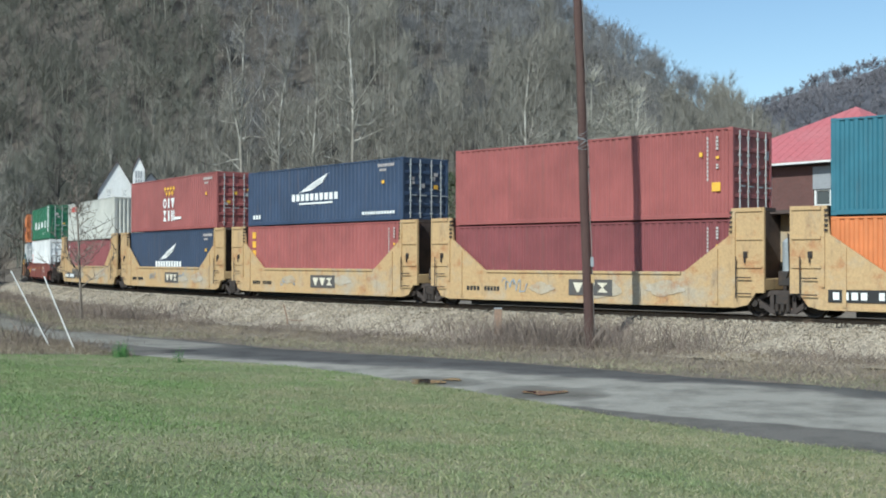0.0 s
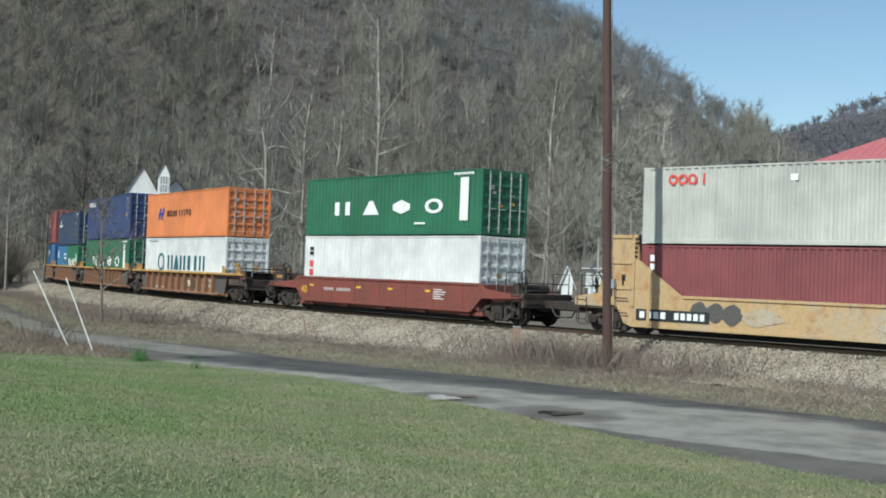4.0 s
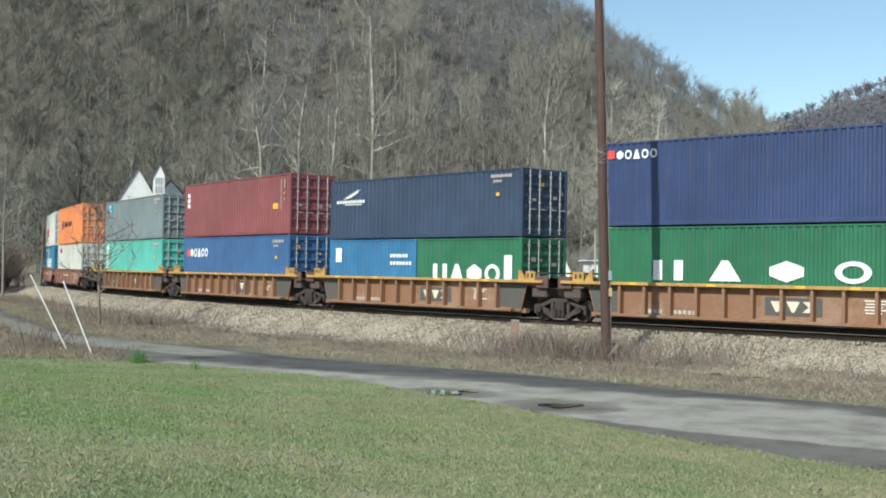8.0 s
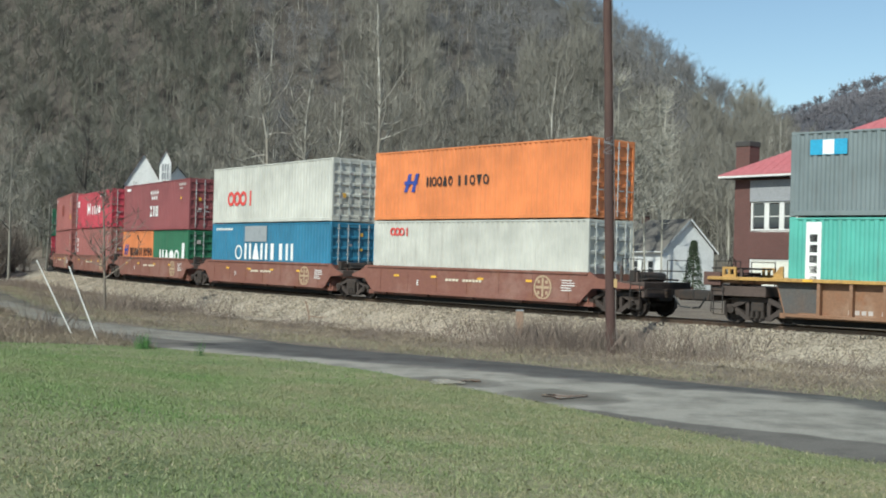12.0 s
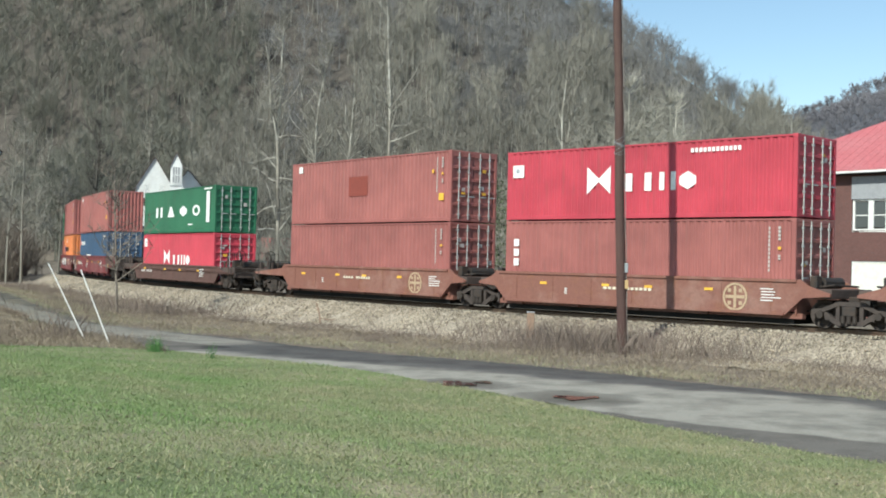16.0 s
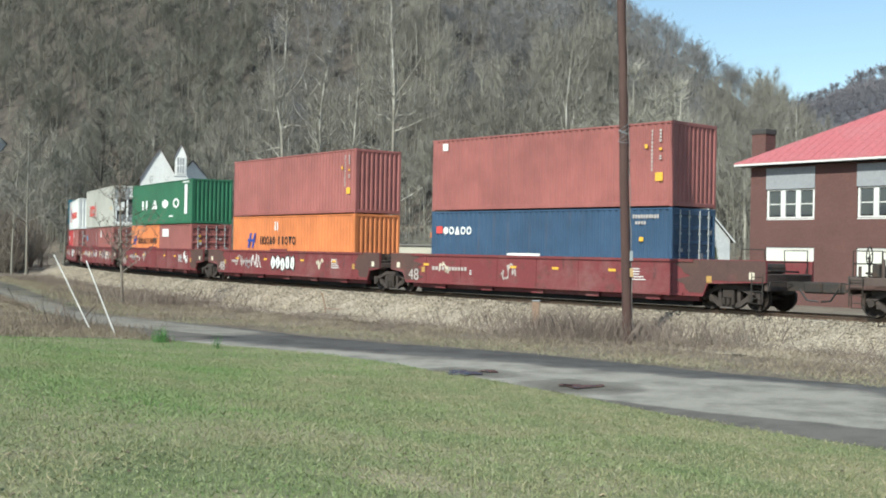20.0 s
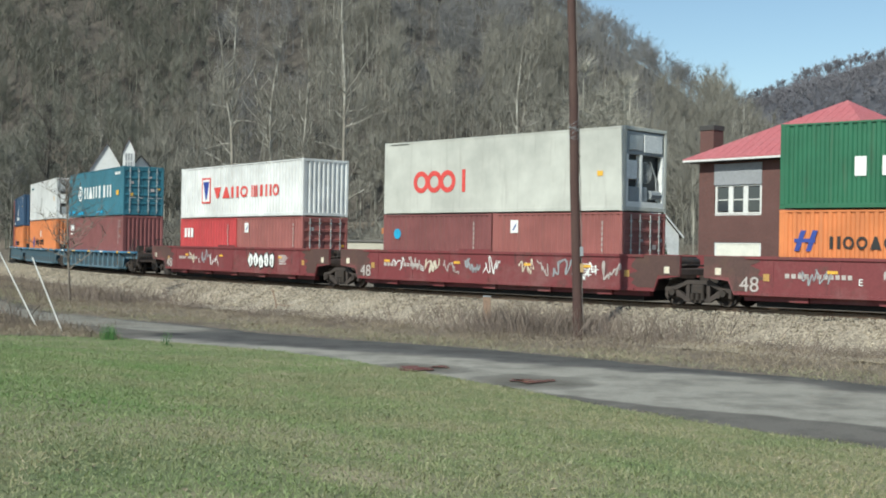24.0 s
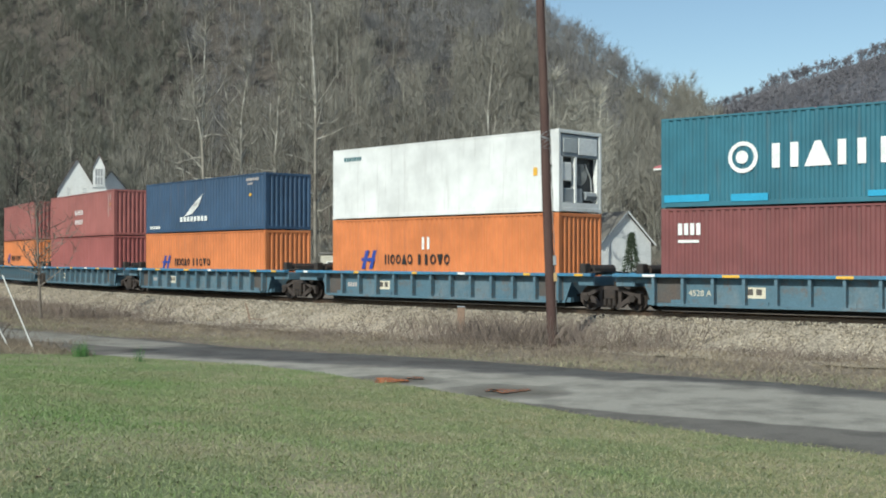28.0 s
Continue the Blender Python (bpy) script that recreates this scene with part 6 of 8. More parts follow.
def markings(parent, length, height, spec):
    """Plain shapes in paint on the camera's side. spec rows: kind, colour, u0, u1, v0, v1 and a count; u and v run from 0 to 1 over the panel."""
    y = -W / 2 - 0.006
    for at_row, row in enumerate(spec):
        kind, c, u0, u1, v0, v1, *more = row
        y = -W / 2 - 0.006 - 0.004 * at_row * (kind in ("rect", "wing", "disc") or (kind == "word" and more[0] == "v"))
        x0, x1 = (u0 - 0.5) * length, (u1 - 0.5) * length
        z0, z1 = v0 * height, v1 * height
        sh, name = Shape(), "marking"
        if kind == "rect":
            sh.box(x0, x1, y, y + 0.012, z0, z1)
        elif kind == "word" and isinstance(more[0], str):
            step = (x1 - x0) / len(more[0])
            for k, shape_name in enumerate(more[0]):
                for piece in letters(Shape(), shape_name, x0 + k * step, x0 + (k + 1) * step, z0, z1, y).pieces():
                    part("letter_shape", piece, MARKS[c], parent)
            continue
        elif kind == "word":
            letters(sh, more[0], x0, x1, z0, z1, y)
            name = "lettering"
        elif kind == "column":
            n = more[0]
            h = (z1 - z0) / n
            for k in range(n):
                sh.box(x0, x1, y, y + 0.012, z0 + k * h, z0 + (k + 0.72) * h)
            name = "lettering"
        elif kind == "rings":
            rr = (z1 - z0) / 2
            for k in range(3):
                ring(sh, x0 + rr + k * (x1 - x0 - 2 * rr) / 3, (z0 + z1) / 2, rr, rr * 0.44, y - 0.001 * k)
            sh.box(x1 - rr * 0.9, x1 - rr * 0.5, y, y + 0.012, z0, z1)
            name = "lettering"
        elif kind == "disc":
            r = (z1 - z0) / 2
            sh.slab([((x0 + x1) / 2 + r * math.cos(2 * math.pi * k / 20), (z0 + z1) / 2 + r * math.sin(2 * math.pi * k / 20)) for k in range(20)], y, y + 0.012)
            name = "emblem"
        elif kind == "ring":
            ring(sh, (x0 + x1) / 2, (z0 + z1) / 2, (z1 - z0) / 2, (z1 - z0) * 0.13, y)
            name = "emblem"
        elif kind == "wing":
            for k in range(4):
                f = k / 4
                sh.slab([(x0 + (x1 - x0) * (0.05 + 0.12 * k), z0 + (z1 - z0) * f * 0.55), (x0 + (x1 - x0) * (0.45 + 0.08 * k), z0 + (z1 - z0) * (f * 0.55 + 0.1)), (x1 - (x1 - x0) * 0.05 * (3 - k), z0 + (z1 - z0) * (0.55 + 0.15 * k)), (x0 + (x1 - x0) * (0.35 + 0.1 * k), z0 + (z1 - z0) * (f * 0.6 + 0.22))], y, y + 0.012)
            name = "emblem"
        elif kind == "flag":
            w, h = x1 - x0, z1 - z0
            for k in (0, 1):
                a = x0 + k * w * 0.5
                sh.slab([(a, z0), (a + w * 0.22, z0), (a + w * 0.5, z1), (a + w * 0.28, z1)], y, y + 0.012)
            sh.box(x0, x0 + w * 0.9, y - 0.001, y + 0.011, z0 + h * 0.42, z0 + h * 0.6)
            name = "emblem"
        elif kind == "dots":
            cols, rows_ = more
            for i in range(rows_):
                for k in range(cols - i):
                    px = x0 + (x1 - x0) * (k + 0.5 + i * 0.5) / cols
                    pz = z1 - (z1 - z0) * (i + 0.5) / rows_
                    r = (x1 - x0) / cols * 0.32
                    sh.box(px - r, px + r, y, y + 0.012, pz - r * 0.4, pz + r * 0.4)
                    sh.box(px - r * 0.4, px + r * 0.4, y - 0.001, y + 0.011, pz - r, pz + r)
            name = "emblem"
        part(name, sh, MARKS[c], parent)


def reefer_end(parent, L2, height):
    """The cooling machinery of a refrigerated container, set in its end."""
    dark = plain("machinery_dark", (0.05, 0.055, 0.06), 0.5)
    part("machinery_bay", Shape().box(L2 - 0.32, L2 - 0.28, -1.08, 1.08, 0.16, height - 0.13), dark, parent, "dark recess of the cooling unit")
    top = part("fan_housing", Shape().box(L2 - 0.28, L2 - 0.03, -1.05, 1.05, height - 0.95, height - 0.16, 0.02), GREY_MARK, parent)
    part("access_panel", Shape().box(L2 - 0.03, L2 + 0.0, -0.1, 0.95, height - 0.85, height - 0.25, 0.01), WHITE, top, "white access panel")
    g = Shape()
    for k in range(5):
        rr = 0.36 - 0.07 * k
        for j in range(16):
            a, b = 2 * math.pi * j / 16, 2 * math.pi * (j + 1) / 16
            g.tube((L2 - 0.1, 0.1 + rr * math.cos(a), 1.35 + rr * math.sin(a)), (L2 - 0.1, 0.1 + rr * math.cos(b), 1.35 + rr * math.sin(b)), 0.012, 0.012, 4, False)
    part("fan_grille", g, GALV, parent)
    part("compressor", Shape().box(L2 - 0.27, L2 - 0.06, -0.85, 0.2, 0.35, 0.85, 0.03).tube((L2 - 0.15, 0.35, 0.6), (L2 - 0.15, 0.95, 0.6), 0.16), GREY_MARK, parent)
    part("control_box", Shape().box(L2 - 0.27, L2 - 0.04, -0.95, -0.45, 1.1, 1.75, 0.02), WHITE, parent)
    part("base_sill", Shape().box(L2 - 0.28, L2 - 0.01, -1.08, 1.08, 0.16, 0.34), WHITE, parent)
    for yy in (-1.08, -0.30, 0.98):
        part("frame_post", Shape().box(L2 - 0.2, L2 - 0.01, yy, yy + 0.10, 0.34, height - 0.95), WHITE, parent)
    part("vent_panel", Shape().box(L2 - 0.03, L2 + 0.0, -0.95, -0.2, height - 0.8, height - 0.3, 0.01), GALV, top)
    part("pipes", Shape().pipe([(L2 - 0.12, 0.8, 0.4), (L2 - 0.12, 0.75, 1.2), (L2 - 0.12, 0.4, 1.75)], 0.025).pipe([(L2 - 0.12, -0.4, 0.85), (L2 - 0.12, -0.2, 1.3)], 0.03), GALV, parent)


def faded(c, k=0.14):
    g = 0.3 * c[0] + 0.6 * c[1] + 0.1 * c[2]
    return tuple(v * (1 - k) + (g + 0.03) * k for v in c)


def container(length, height, color, end, label, spec, seed=0):
    """A shipping container. end: D doors, C corrugated, R cooling machinery at the +x end."""
    smooth_side = end == "R"
    ms = box_meshes(length, height, smooth_side)
    rng = random.Random(seed)
    k = rng.uniform(0.92, 1.08)
    color = faded(tuple(c * k * 0.92 for c in color))
    ob = thing("container", label, "container", "containers on the train")
    L2 = length / 2
    part("frame", ms["frame"], PAINT, ob, color=color)
    part("side_panel", ms["side_panel"], PAINT, ob, color=color)
    part("side_panel", ms["side_panel"], PAINT, ob, at=pose(0, 0, 0, 0, 0, 180), color=color)
    part("roof_panel", ms["roof_panel"], PAINT, ob, color=color)
    part("floor", ms["floor"], DARK_STEEL, ob)
    part("end_panel", ms["end_panel"], PAINT, ob, at=pose(0, 0, 0, 0, 0, 180), color=color)
    if end == "C":
        part("end_panel", ms["end_panel"], PAINT, ob, color=color)
    elif end == "D":
        wl = (W - 0.24) / 2
        for y in (-wl, 0.01):
            d = part("door", ms["door"], PAINT, ob, at=pose(0, y, 0), color=color)
            for yy in (0.27, 0.78):
                part("lock_rod", ms["lock_rod"], GALV, d, at=pose(0, yy, 0))
            for _ in range(rng.randint(1, 3)):
                yy, z, w, h = rng.choice((0.38, 0.52, 0.9)), rng.uniform(0.5, 0.92) * height - 0.3, rng.uniform(0.07, 0.13), rng.uniform(0.04, 0.1)
                part("placard", Shape().box(L2 - 0.012, L2 + 0.004, yy - w, yy + w, z - h, z + h), YELLOW_MARK if rng.random() < 0.2 else PINK_MARK, d, "small printed plate")
    else:
        reefer_end(ob, L2, height)
    for sx in (-1, 1):
        for sy in (-1, 1):
            for z in (0.06, height - 0.06):
                part("corner_casting", ms["corner_casting"], PAINT, ob, at=pose(sx * (L2 - 0.087), sy * (W / 2 - 0.079), z), color=color)
    markings(ob, length, height, spec)
    return ob


# ---------------------------------------------------------------- well cars
_car = {}


def cached(key, make):
    if key not in _car:
        _car[key] = make()
    return _car[key]


def wheel_mesh():
    sh = Shape()
    n = 20
    prof = [(0.0, -0.02), (0.16, -0.03), (0.30, -0.015), (0.36, -0.06), (0.42, -0.065), (0.425, 0.05), (0.455, 0.065), (0.45, 0.09), (0.36, 0.08), (0.30, 0.02), (0.16, 0.04), (0.0, 0.05)]
    vs = [(r * math.cos(2 * math.pi * k / n), y, r * math.sin(2 * math.pi * k / n)) for r, y in prof for k in range(n)]
    m = len(prof)
    return sh.add(vs, [(i * n + k, i * n + (k + 1) % n, (i + 1) * n + (k + 1) % n, (i + 1) * n + k) for i in range(m - 1) for k in range(n)]).mesh("wheel", WHEEL_STEEL, False)


WHEELS = []


def truck(parent, x):
    """A three-piece freight truck: side frames, bolster, springs, four wheels on two axles."""
    tr = part("truck", cached("bolster", lambda: Shape().box(-0.22, 0.22, -1.15, 1.15, 0.42, 0.72, 0.03).mesh("truck", DARK_STEEL)), DARK_STEEL, parent, "rusty brown freight truck", at=pose(x, 0, 0))

    def frame_mesh():
        sh = Shape()
        for s in (-1, 1):
            sh.slab([(s * 1.16, 0.46), (s * 1.16, 0.62), (s * 0.86, 0.64), (s * 0.36, 0.86), (s * 0.0, 0.86), (s * 0.0, 0.73), (s * 0.34, 0.73), (s * 0.80, 0.53)][::s], -0.09, 0.09)
            sh.slab([(s * 0.74, 0.55), (s * 0.66, 0.50), (s * 0.34, 0.27), (s * 0.0, 0.27), (s * 0.0, 0.14), (s * 0.40, 0.14), (s * 0.72, 0.36), (s * 0.80, 0.44)][::s], -0.085, 0.085)
            sh.slab([(s * 0.30, 0.25), (s * 0.42, 0.25), (s * 0.42, 0.76), (s * 0.30, 0.76)][::s], -0.07, 0.07)
            sh.slab([(s * 1.06, 0.30), (s * 1.16, 0.30), (s * 1.16, 0.50), (s * 1.06, 0.50)][::s], -0.08, 0.08)
            sh.slab([(s * 0.66, 0.30), (s * 0.75, 0.30), (s * 0.78, 0.50), (s * 0.66, 0.50)][::s], -0.08, 0.08)
        return sh.mesh("side_frame", TRUCK_STEEL)
    for sy in (-1, 1):
        part("side_frame", cached("sideframe", frame_mesh), TRUCK_STEEL, tr, at=pose(0, sy * 1.0, 0))

        for dx in (-0.18, 0.0, 0.18):
            part("spring", cached("spring", lambda: Shape().tube((0, 0, 0.22), (0, 0, 0.44), 0.075, 0.075, 10).mesh("spring", WHEEL_STEEL)), WHEEL_STEEL, tr, at=pose(dx, sy * 1.11, 0))
        for sx in (-1, 1):
            part("bearing_cap", cached("bearing", lambda: Shape().tube((0, -0.08, 0), (0, 0.10, 0), 0.13, 0.11, 12).mesh("bearing_cap", WHEEL_STEEL)), WHEEL_STEEL, tr, at=pose(sx * 0.89, sy * 1.08, 0.455, 0, 0, 0 if sy > 0 else 180))
    for sx in (-1, 1):
        part("axle", cached("axle", lambda: Shape().tube((0, -0.95, 0), (0, 0.95, 0), 0.085, 0.085, 10).mesh("axle", WHEEL_STEEL)), WHEEL_STEEL, tr, at=pose(sx * 0.89, 0, 0.455))
        for sy in (-1, 1):
            wh = part("wheel", cached("wheel", wheel_mesh), WHEEL_STEEL, tr, at=pose(sx * 0.89, sy * 0.76, 0.455, 0, 0, 180 if sy > 0 else 0))
            WHEELS.append((wh, pose(sx * 0.89, sy * 0.76, 0.455), pose(0, 0, 0, 0, 0, 180 if sy > 0 else 0)))
    return tr


def ladder(parent, x, z0, z1, material, y=-1.42, n=4):
    sh = Shape()
    for dx in (-0.2, 0.2):
        sh.tube((x + dx, y, z0), (x + dx, y, z1), 0.018, 0.018, 5)
    for k in range(n):
        z = z0 + (k + 0.5) * (z1 - z0) / n
        sh.tube((x - 0.2, y, z), (x + 0.2, y, z), 0.014, 0.014, 5)
    return part("ladder", sh, material, parent)


# near-black stands in for the shade under the cars
UNDER_SHADE = surface("under_shade_black", (0.012, 0.011, 0.010), 0.9, 0.0, (0.03, 0.024, 0.02), 0.4, 2.0, 20.0)
KINDS = {
    # paint, sill foot, sill head, half length of the well, ribs, top rail, label
    "Y": (CAR_YELLOW, 0.30, 1.42, 6.15, 0, None, "faded yellow well car with tall end bulkheads and grimy sides"),
    "M": (CAR_MAROON, 0.42, 1.55, 6.75, 0, None, "maroon smooth-sided single well car"),
    "B": (CAR_BROWN, 0.34, 1.40, 6.75, 1, TOP_YELLOW, "rusty brown ribbed well car with yellow top rails"),
    "N": (CAR_OXIDE, 0.38, 1.50, 6.75, 0, None, "oxide brown deep well car with plain sides"),
    "K": (CAR_DUSTY, 0.36, 1.28, 7.6, 0, None, "dusty dark brown single well car"),
    "R": (CAR_RED, 0.45, 1.66, 7.6, 0, None, "faded red well car covered with paint scrawls"),
    "U": (CAR_BLUE, 0.26, 1.18, 7.0, 1, TOP_BLUE, "blue-grey ribbed well car with blue top rails"),
}


def scrawl(parent, x0, x1, z0, z1, y, seed, material, r=0.03):
    """A painted scrawl: one looping stroke that spells nothing."""
    rng = random.Random(seed)
    # corners of a jagged, looping hand, rounded between them
    knots, x = [], x0
    while x < x1:
        knots.append((x + rng.uniform(-0.10, 0.10), rng.choice((z0, z0 + 0.1, (z0 + z1) / 2, z1 - 0.1, z1)) + rng.uniform(-0.06, 0.06)))
        x += rng.uniform(0.015, 0.075)
    pts = []
    for k in range(1, len(knots) - 1):
        (ax, az), (bx, bz), (cx, cz) = knots[k - 1], knots[k], knots[k + 1]
        for j in range(5):
            u = j / 5
            p, q, r_ = (1 - u) ** 2 / 2, 0.5 + u - u * u, u * u / 2
            pts.append((ax * p + bx * q + cx * r_, az * p + bz * q + cz * r_))
    n = len(pts) - 1
    vs, fs = [], []
    for k, (x, z) in enumerate(pts):
        a, b = pts[max(0, k - 1)], pts[min(n, k + 1)]
        d = Vector((b[0] - a[0], b[1] - a[1])).normalized()
        rr = r * (0.7 + 0.6 * abs(math.sin(k * 0.35)))
        vs += [(x - d.y * rr, y, z + d.x * rr), (x + d.y * rr, y, z - d.x * rr), (x + d.y * rr, y + 0.006, z - d.x * rr), (x - d.y * rr, y + 0.006, z + d.x * rr)]
        if k:
            q = 4 * k
            fs += [(q - 4, q, q + 1, q - 3), (q - 3, q + 1, q + 2, q - 2), (q - 1, q - 2, q + 2, q + 3), (q - 4, q - 1, q + 3, q)]
    return part("painted_scrawl", Shape().add(vs, fs), material, parent)


def text_mark(parent, body, x, z, size, y, material):
    cu = bpy.data.curves.new("numeral", "FONT")
    cu.body, cu.size, cu.extrude, cu.align_x = body, size, 0.004, "CENTER"
    cu.materials.append(material)
    ob = new("numeral", cu)
    ob.parent = parent
    ob.matrix_basis = pose(x, y, z, 90, 0, 0)
    return ob


def well_car(kind, front, rear, fj, rj, seed):
    """A well car; x forward, the rail head at z = 0. front and rear: metres from the middle to the joint; fj, rj: A shared truck or C coupler."""
    paint, z0, z1, well, ribs, top, label = KINDS[kind]
    rng = random.Random(seed)
    ob = thing("well_car", label, "railway wagon", "cars of the train")
    half = 1.40
    ends = {1: front - (0.35 if fj == "A" else 1.2), -1: rear - (0.35 if rj == "A" else 1.2)}
    x1, x0 = ends[1], -ends[-1]
    # how far the tall bulkheads reach: to the shared trucks, or short of the couplers
    crown = {s: (7.3 if joint == "C" else ends[s]) for s, joint in ((1, fj), (-1, rj))}
    if kind == "Y":
        def outline(s):
            e = ends[s]
            if crown[s] < e:
                return [(s * 4.4, z1), (s * 6.05, 2.55), (s * 6.15, 3.42), (s * 7.3, 3.42), (s * 7.3, 2.6), (s * 7.72, 1.4), (s * e, 1.25), (s * e, 0.95), (s * 6.9, 0.95), (s * 6.6, z0 + 0.1), (s * 6.3, z0)]
            return [(s * 4.4, z1), (s * 6.05, 2.55), (s * 6.15, 3.42), (s * e, 3.42), (s * e, 0.78), (s * 7.0, 0.78), (s * 6.72, z0 + 0.1), (s * 6.3, z0)]
        prof = [(-6.3, z0)] + outline(1)[::-1] + outline(-1)[:-1]
    elif kind in ("N", "K", "M"):
        prof = [(-well + 0.9, z0), (well - 0.9, z0), (well - 0.3, z0 + 0.55), (x1, z0 + 0.62), (x1, z1 - 0.42), (well - 0.1, z1 - 0.2), (well - 0.4, z1), (-well + 0.4, z1), (-well + 0.1, z1 - 0.2), (x0, z1 - 0.42), (x0, z0 + 0.62), (-well + 0.3, z0 + 0.55)]
    elif kind == "R":
        prof = [(-well + 0.12, z0), (well - 0.12, z0), (well + 0.06, z0 + 0.42), (x1, z0 + 0.52), (x1, z1), (x0, z1), (x0, z0 + 0.52), (-well - 0.06, z0 + 0.42)]
    else:
        lip = z1 - (0.10 if kind == "B" else 0.20)
        prof = [(-well + 0.6, z0), (well - 0.6, z0), (well - 0.3, lip), (x1, lip), (x1, z1), (x0, z1), (x0, lip), (-well + 0.3, lip)]
    for sy in (-1, 1):
        deep = 0.13 if ribs else 0.0
        y0, y1 = sorted((sy * (half - deep), sy * (half - deep - (0.04 if ribs else 0.09))))
        sill = part("side_sill", Shape().slab(prof, y0, y1), paint, ob)
        yo = sy * half
        # flanges along head and foot
        fl = Shape()
        a, b = sorted((yo + sy * (0.10 if ribs else 0.05), yo - sy * deep))
        fl.box(-well + 0.9, well - 0.9, a, b, z0, z0 + 0.09)
        if top is None:
            lim = 4.3 if kind == "Y" else well - 0.5
            fl.box(-lim, lim, a, b, z1 - 0.09, z1)
        part("flange", fl, paint, sill)
        if top is not None:
            a, b = sorted((yo + sy * 0.14, yo - sy * 0.12))
            part("top_rail", Shape().box(x0, x1, a, b, z1, z1 + 0.11, 0.012), top, sill)
        if ribs:
            a, b = sorted((yo + sy * 0.09, yo - sy * 0.13))
            n = 13
            for k in range(n):
                x = -well + 0.75 + k * (2 * well - 1.5) / (n - 1)
                if kind == "B" and k in (0, n - 1):
                    continue
                part("rib", cached(("rib", kind, sy), lambda: Shape().box(-0.05, 0.05, a, b, z0 + 0.09, z1).mesh("rib", paint)), paint, sill, at=pose(x, 0, 0))
            for s in (-1, 1):
                a2, b2 = sorted((yo - sy * 0.118, yo - sy * 0.13))
                lo, hi = sorted((s * (well - 1.8), s * (well - 0.66)))
                if kind == "B":
                    plate = Shape().slab([(s * (well - 1.8), z0 + 0.1), (s * (well - 0.61), z0 + 0.1), (s * (well - 0.33), z1 - 0.02), (s * (well - 1.8), z1 - 0.02)][::s], a2, b2)
                else:
                    plate = Shape().box(lo, hi, a2, b2, z0 + 0.1, z1 - 0.01)
                part("end_plate", plate, CAR_GREY, sill, "dark grey end plate")
        elif kind == "Y":
            for s in (-1, 1):
                det = Shape()
                a2, b2 = sorted((yo + sy * 0.045, yo))
                lo, hi = sorted((s * 5.55, s * 5.67))
                det.box(lo, hi, a2, b2, z0 + 0.1, 2.15)
                lo, hi = sorted((s * 6.2, s * 6.3))
                det.box(lo, hi, a2, b2, 0.98, 3.3)
                lo, hi = sorted((s * 6.32, s * (crown[s] - 0.06)))
                det.box(lo, hi, a2, b2, 1.55, 1.63).box(lo, hi, a2, b2, 2.42, 2.5).box(lo, hi, a2, b2, 3.3, 3.4)
                part("stiffener", det, paint, sill)
                if sy < 0:
                    g = Shape()
                    xm = s * 6.65
                    g.pipe([(xm - 0.25, yo - 0.12, 1.25), (xm + 0.25, yo - 0.12, 1.25)], 0.02).pipe([(xm - 0.25, yo - 0.12, 0.75), (xm + 0.25, yo - 0.12, 0.75)], 0.02).pipe([(xm - 0.28, yo - 0.12, 0.6), (xm - 0.28, yo - 0.12, 1.9)], 0.02)
                    part("grab_iron", g, DARK_STEEL, sill)
                    part("latch", Shape().box(xm - 0.07, xm + 0.07, yo - 0.05, yo, 1.86, 2.06, 0.01).box(xm - 0.02, xm + 0.02, yo - 0.09, yo - 0.05, 1.7, 2.0), DARK_STEEL, sill)
                    rl = Shape()
                    for q in range(5):
                        rl.box(s * 6.16 - 0.05, s * 6.16 + 0.05, yo - 0.05, yo + 0.1, 2.65 + q * 0.15, 2.72 + q * 0.15)
                    part("guide_roller", rl, DARK_STEEL, sill)
        else:
            n = 7
            for k in range(n):
                x = -well + 1.4 + k * (2 * well - 2.8) / (n - 1)
                a2, b2 = sorted((yo + sy * 0.016, yo))
                part("seam", Shape().box(x - 0.03, x + 0.03, a2, b2, z0 + 0.09, z1 - 0.09), paint, sill)
    # well floor, cross members and ends
    fl = Shape()
    for k in range(5):
        x = -5.4 + k * 2.7
        fl.box(x - 0.3, x + 0.3, -half + 0.09, half - 0.09, 0.28, 0.47)
    fl.box(-well + 0.4, well - 0.4, -1.2, -1.0, 0.28, 0.44).box(-well + 0.4, well - 0.4, 1.0, 1.2, 0.28, 0.44)
    part("well_floor", fl, paint, ob)
    # pan added to block the view below the sills, shade in its colour
    part("underframe", Shape().box(-well + 0.75, well - 0.75, -1.05, 1.05, 0.10, z0 + 0.12), UNDER_SHADE, ob, "near-black pan that closes the gap under the well")
    for s, joint, reach in ((1, fj, front), (-1, rj, rear)):
        e = ends[s]
        lo, hi = sorted((s * (well + 0.02 if kind != "Y" else 6.35), s * e))
        pl = Shape().box(lo, hi, -half + 0.09, half - 0.09, max(0.86, z0 + 0.55), min(z1, 1.22), 0.02)
        plat = part("end_platform", pl, paint if kind in "YU" else END_GRIME_SHADE, ob)
        if kind != "Y":
            inner = max(6.13, well - 0.62) if kind in "BUNM" else well - 0.28
            lo, hi = sorted((s * inner, s * (inner + 0.05)))
            part("well_end", Shape().box(lo, hi, -half + 0.14, half - 0.14, z0 + 0.02, z1 - 0.05), END_GRIME_SHADE if kind in "RKB" else paint, ob, "upright plate closing the well")
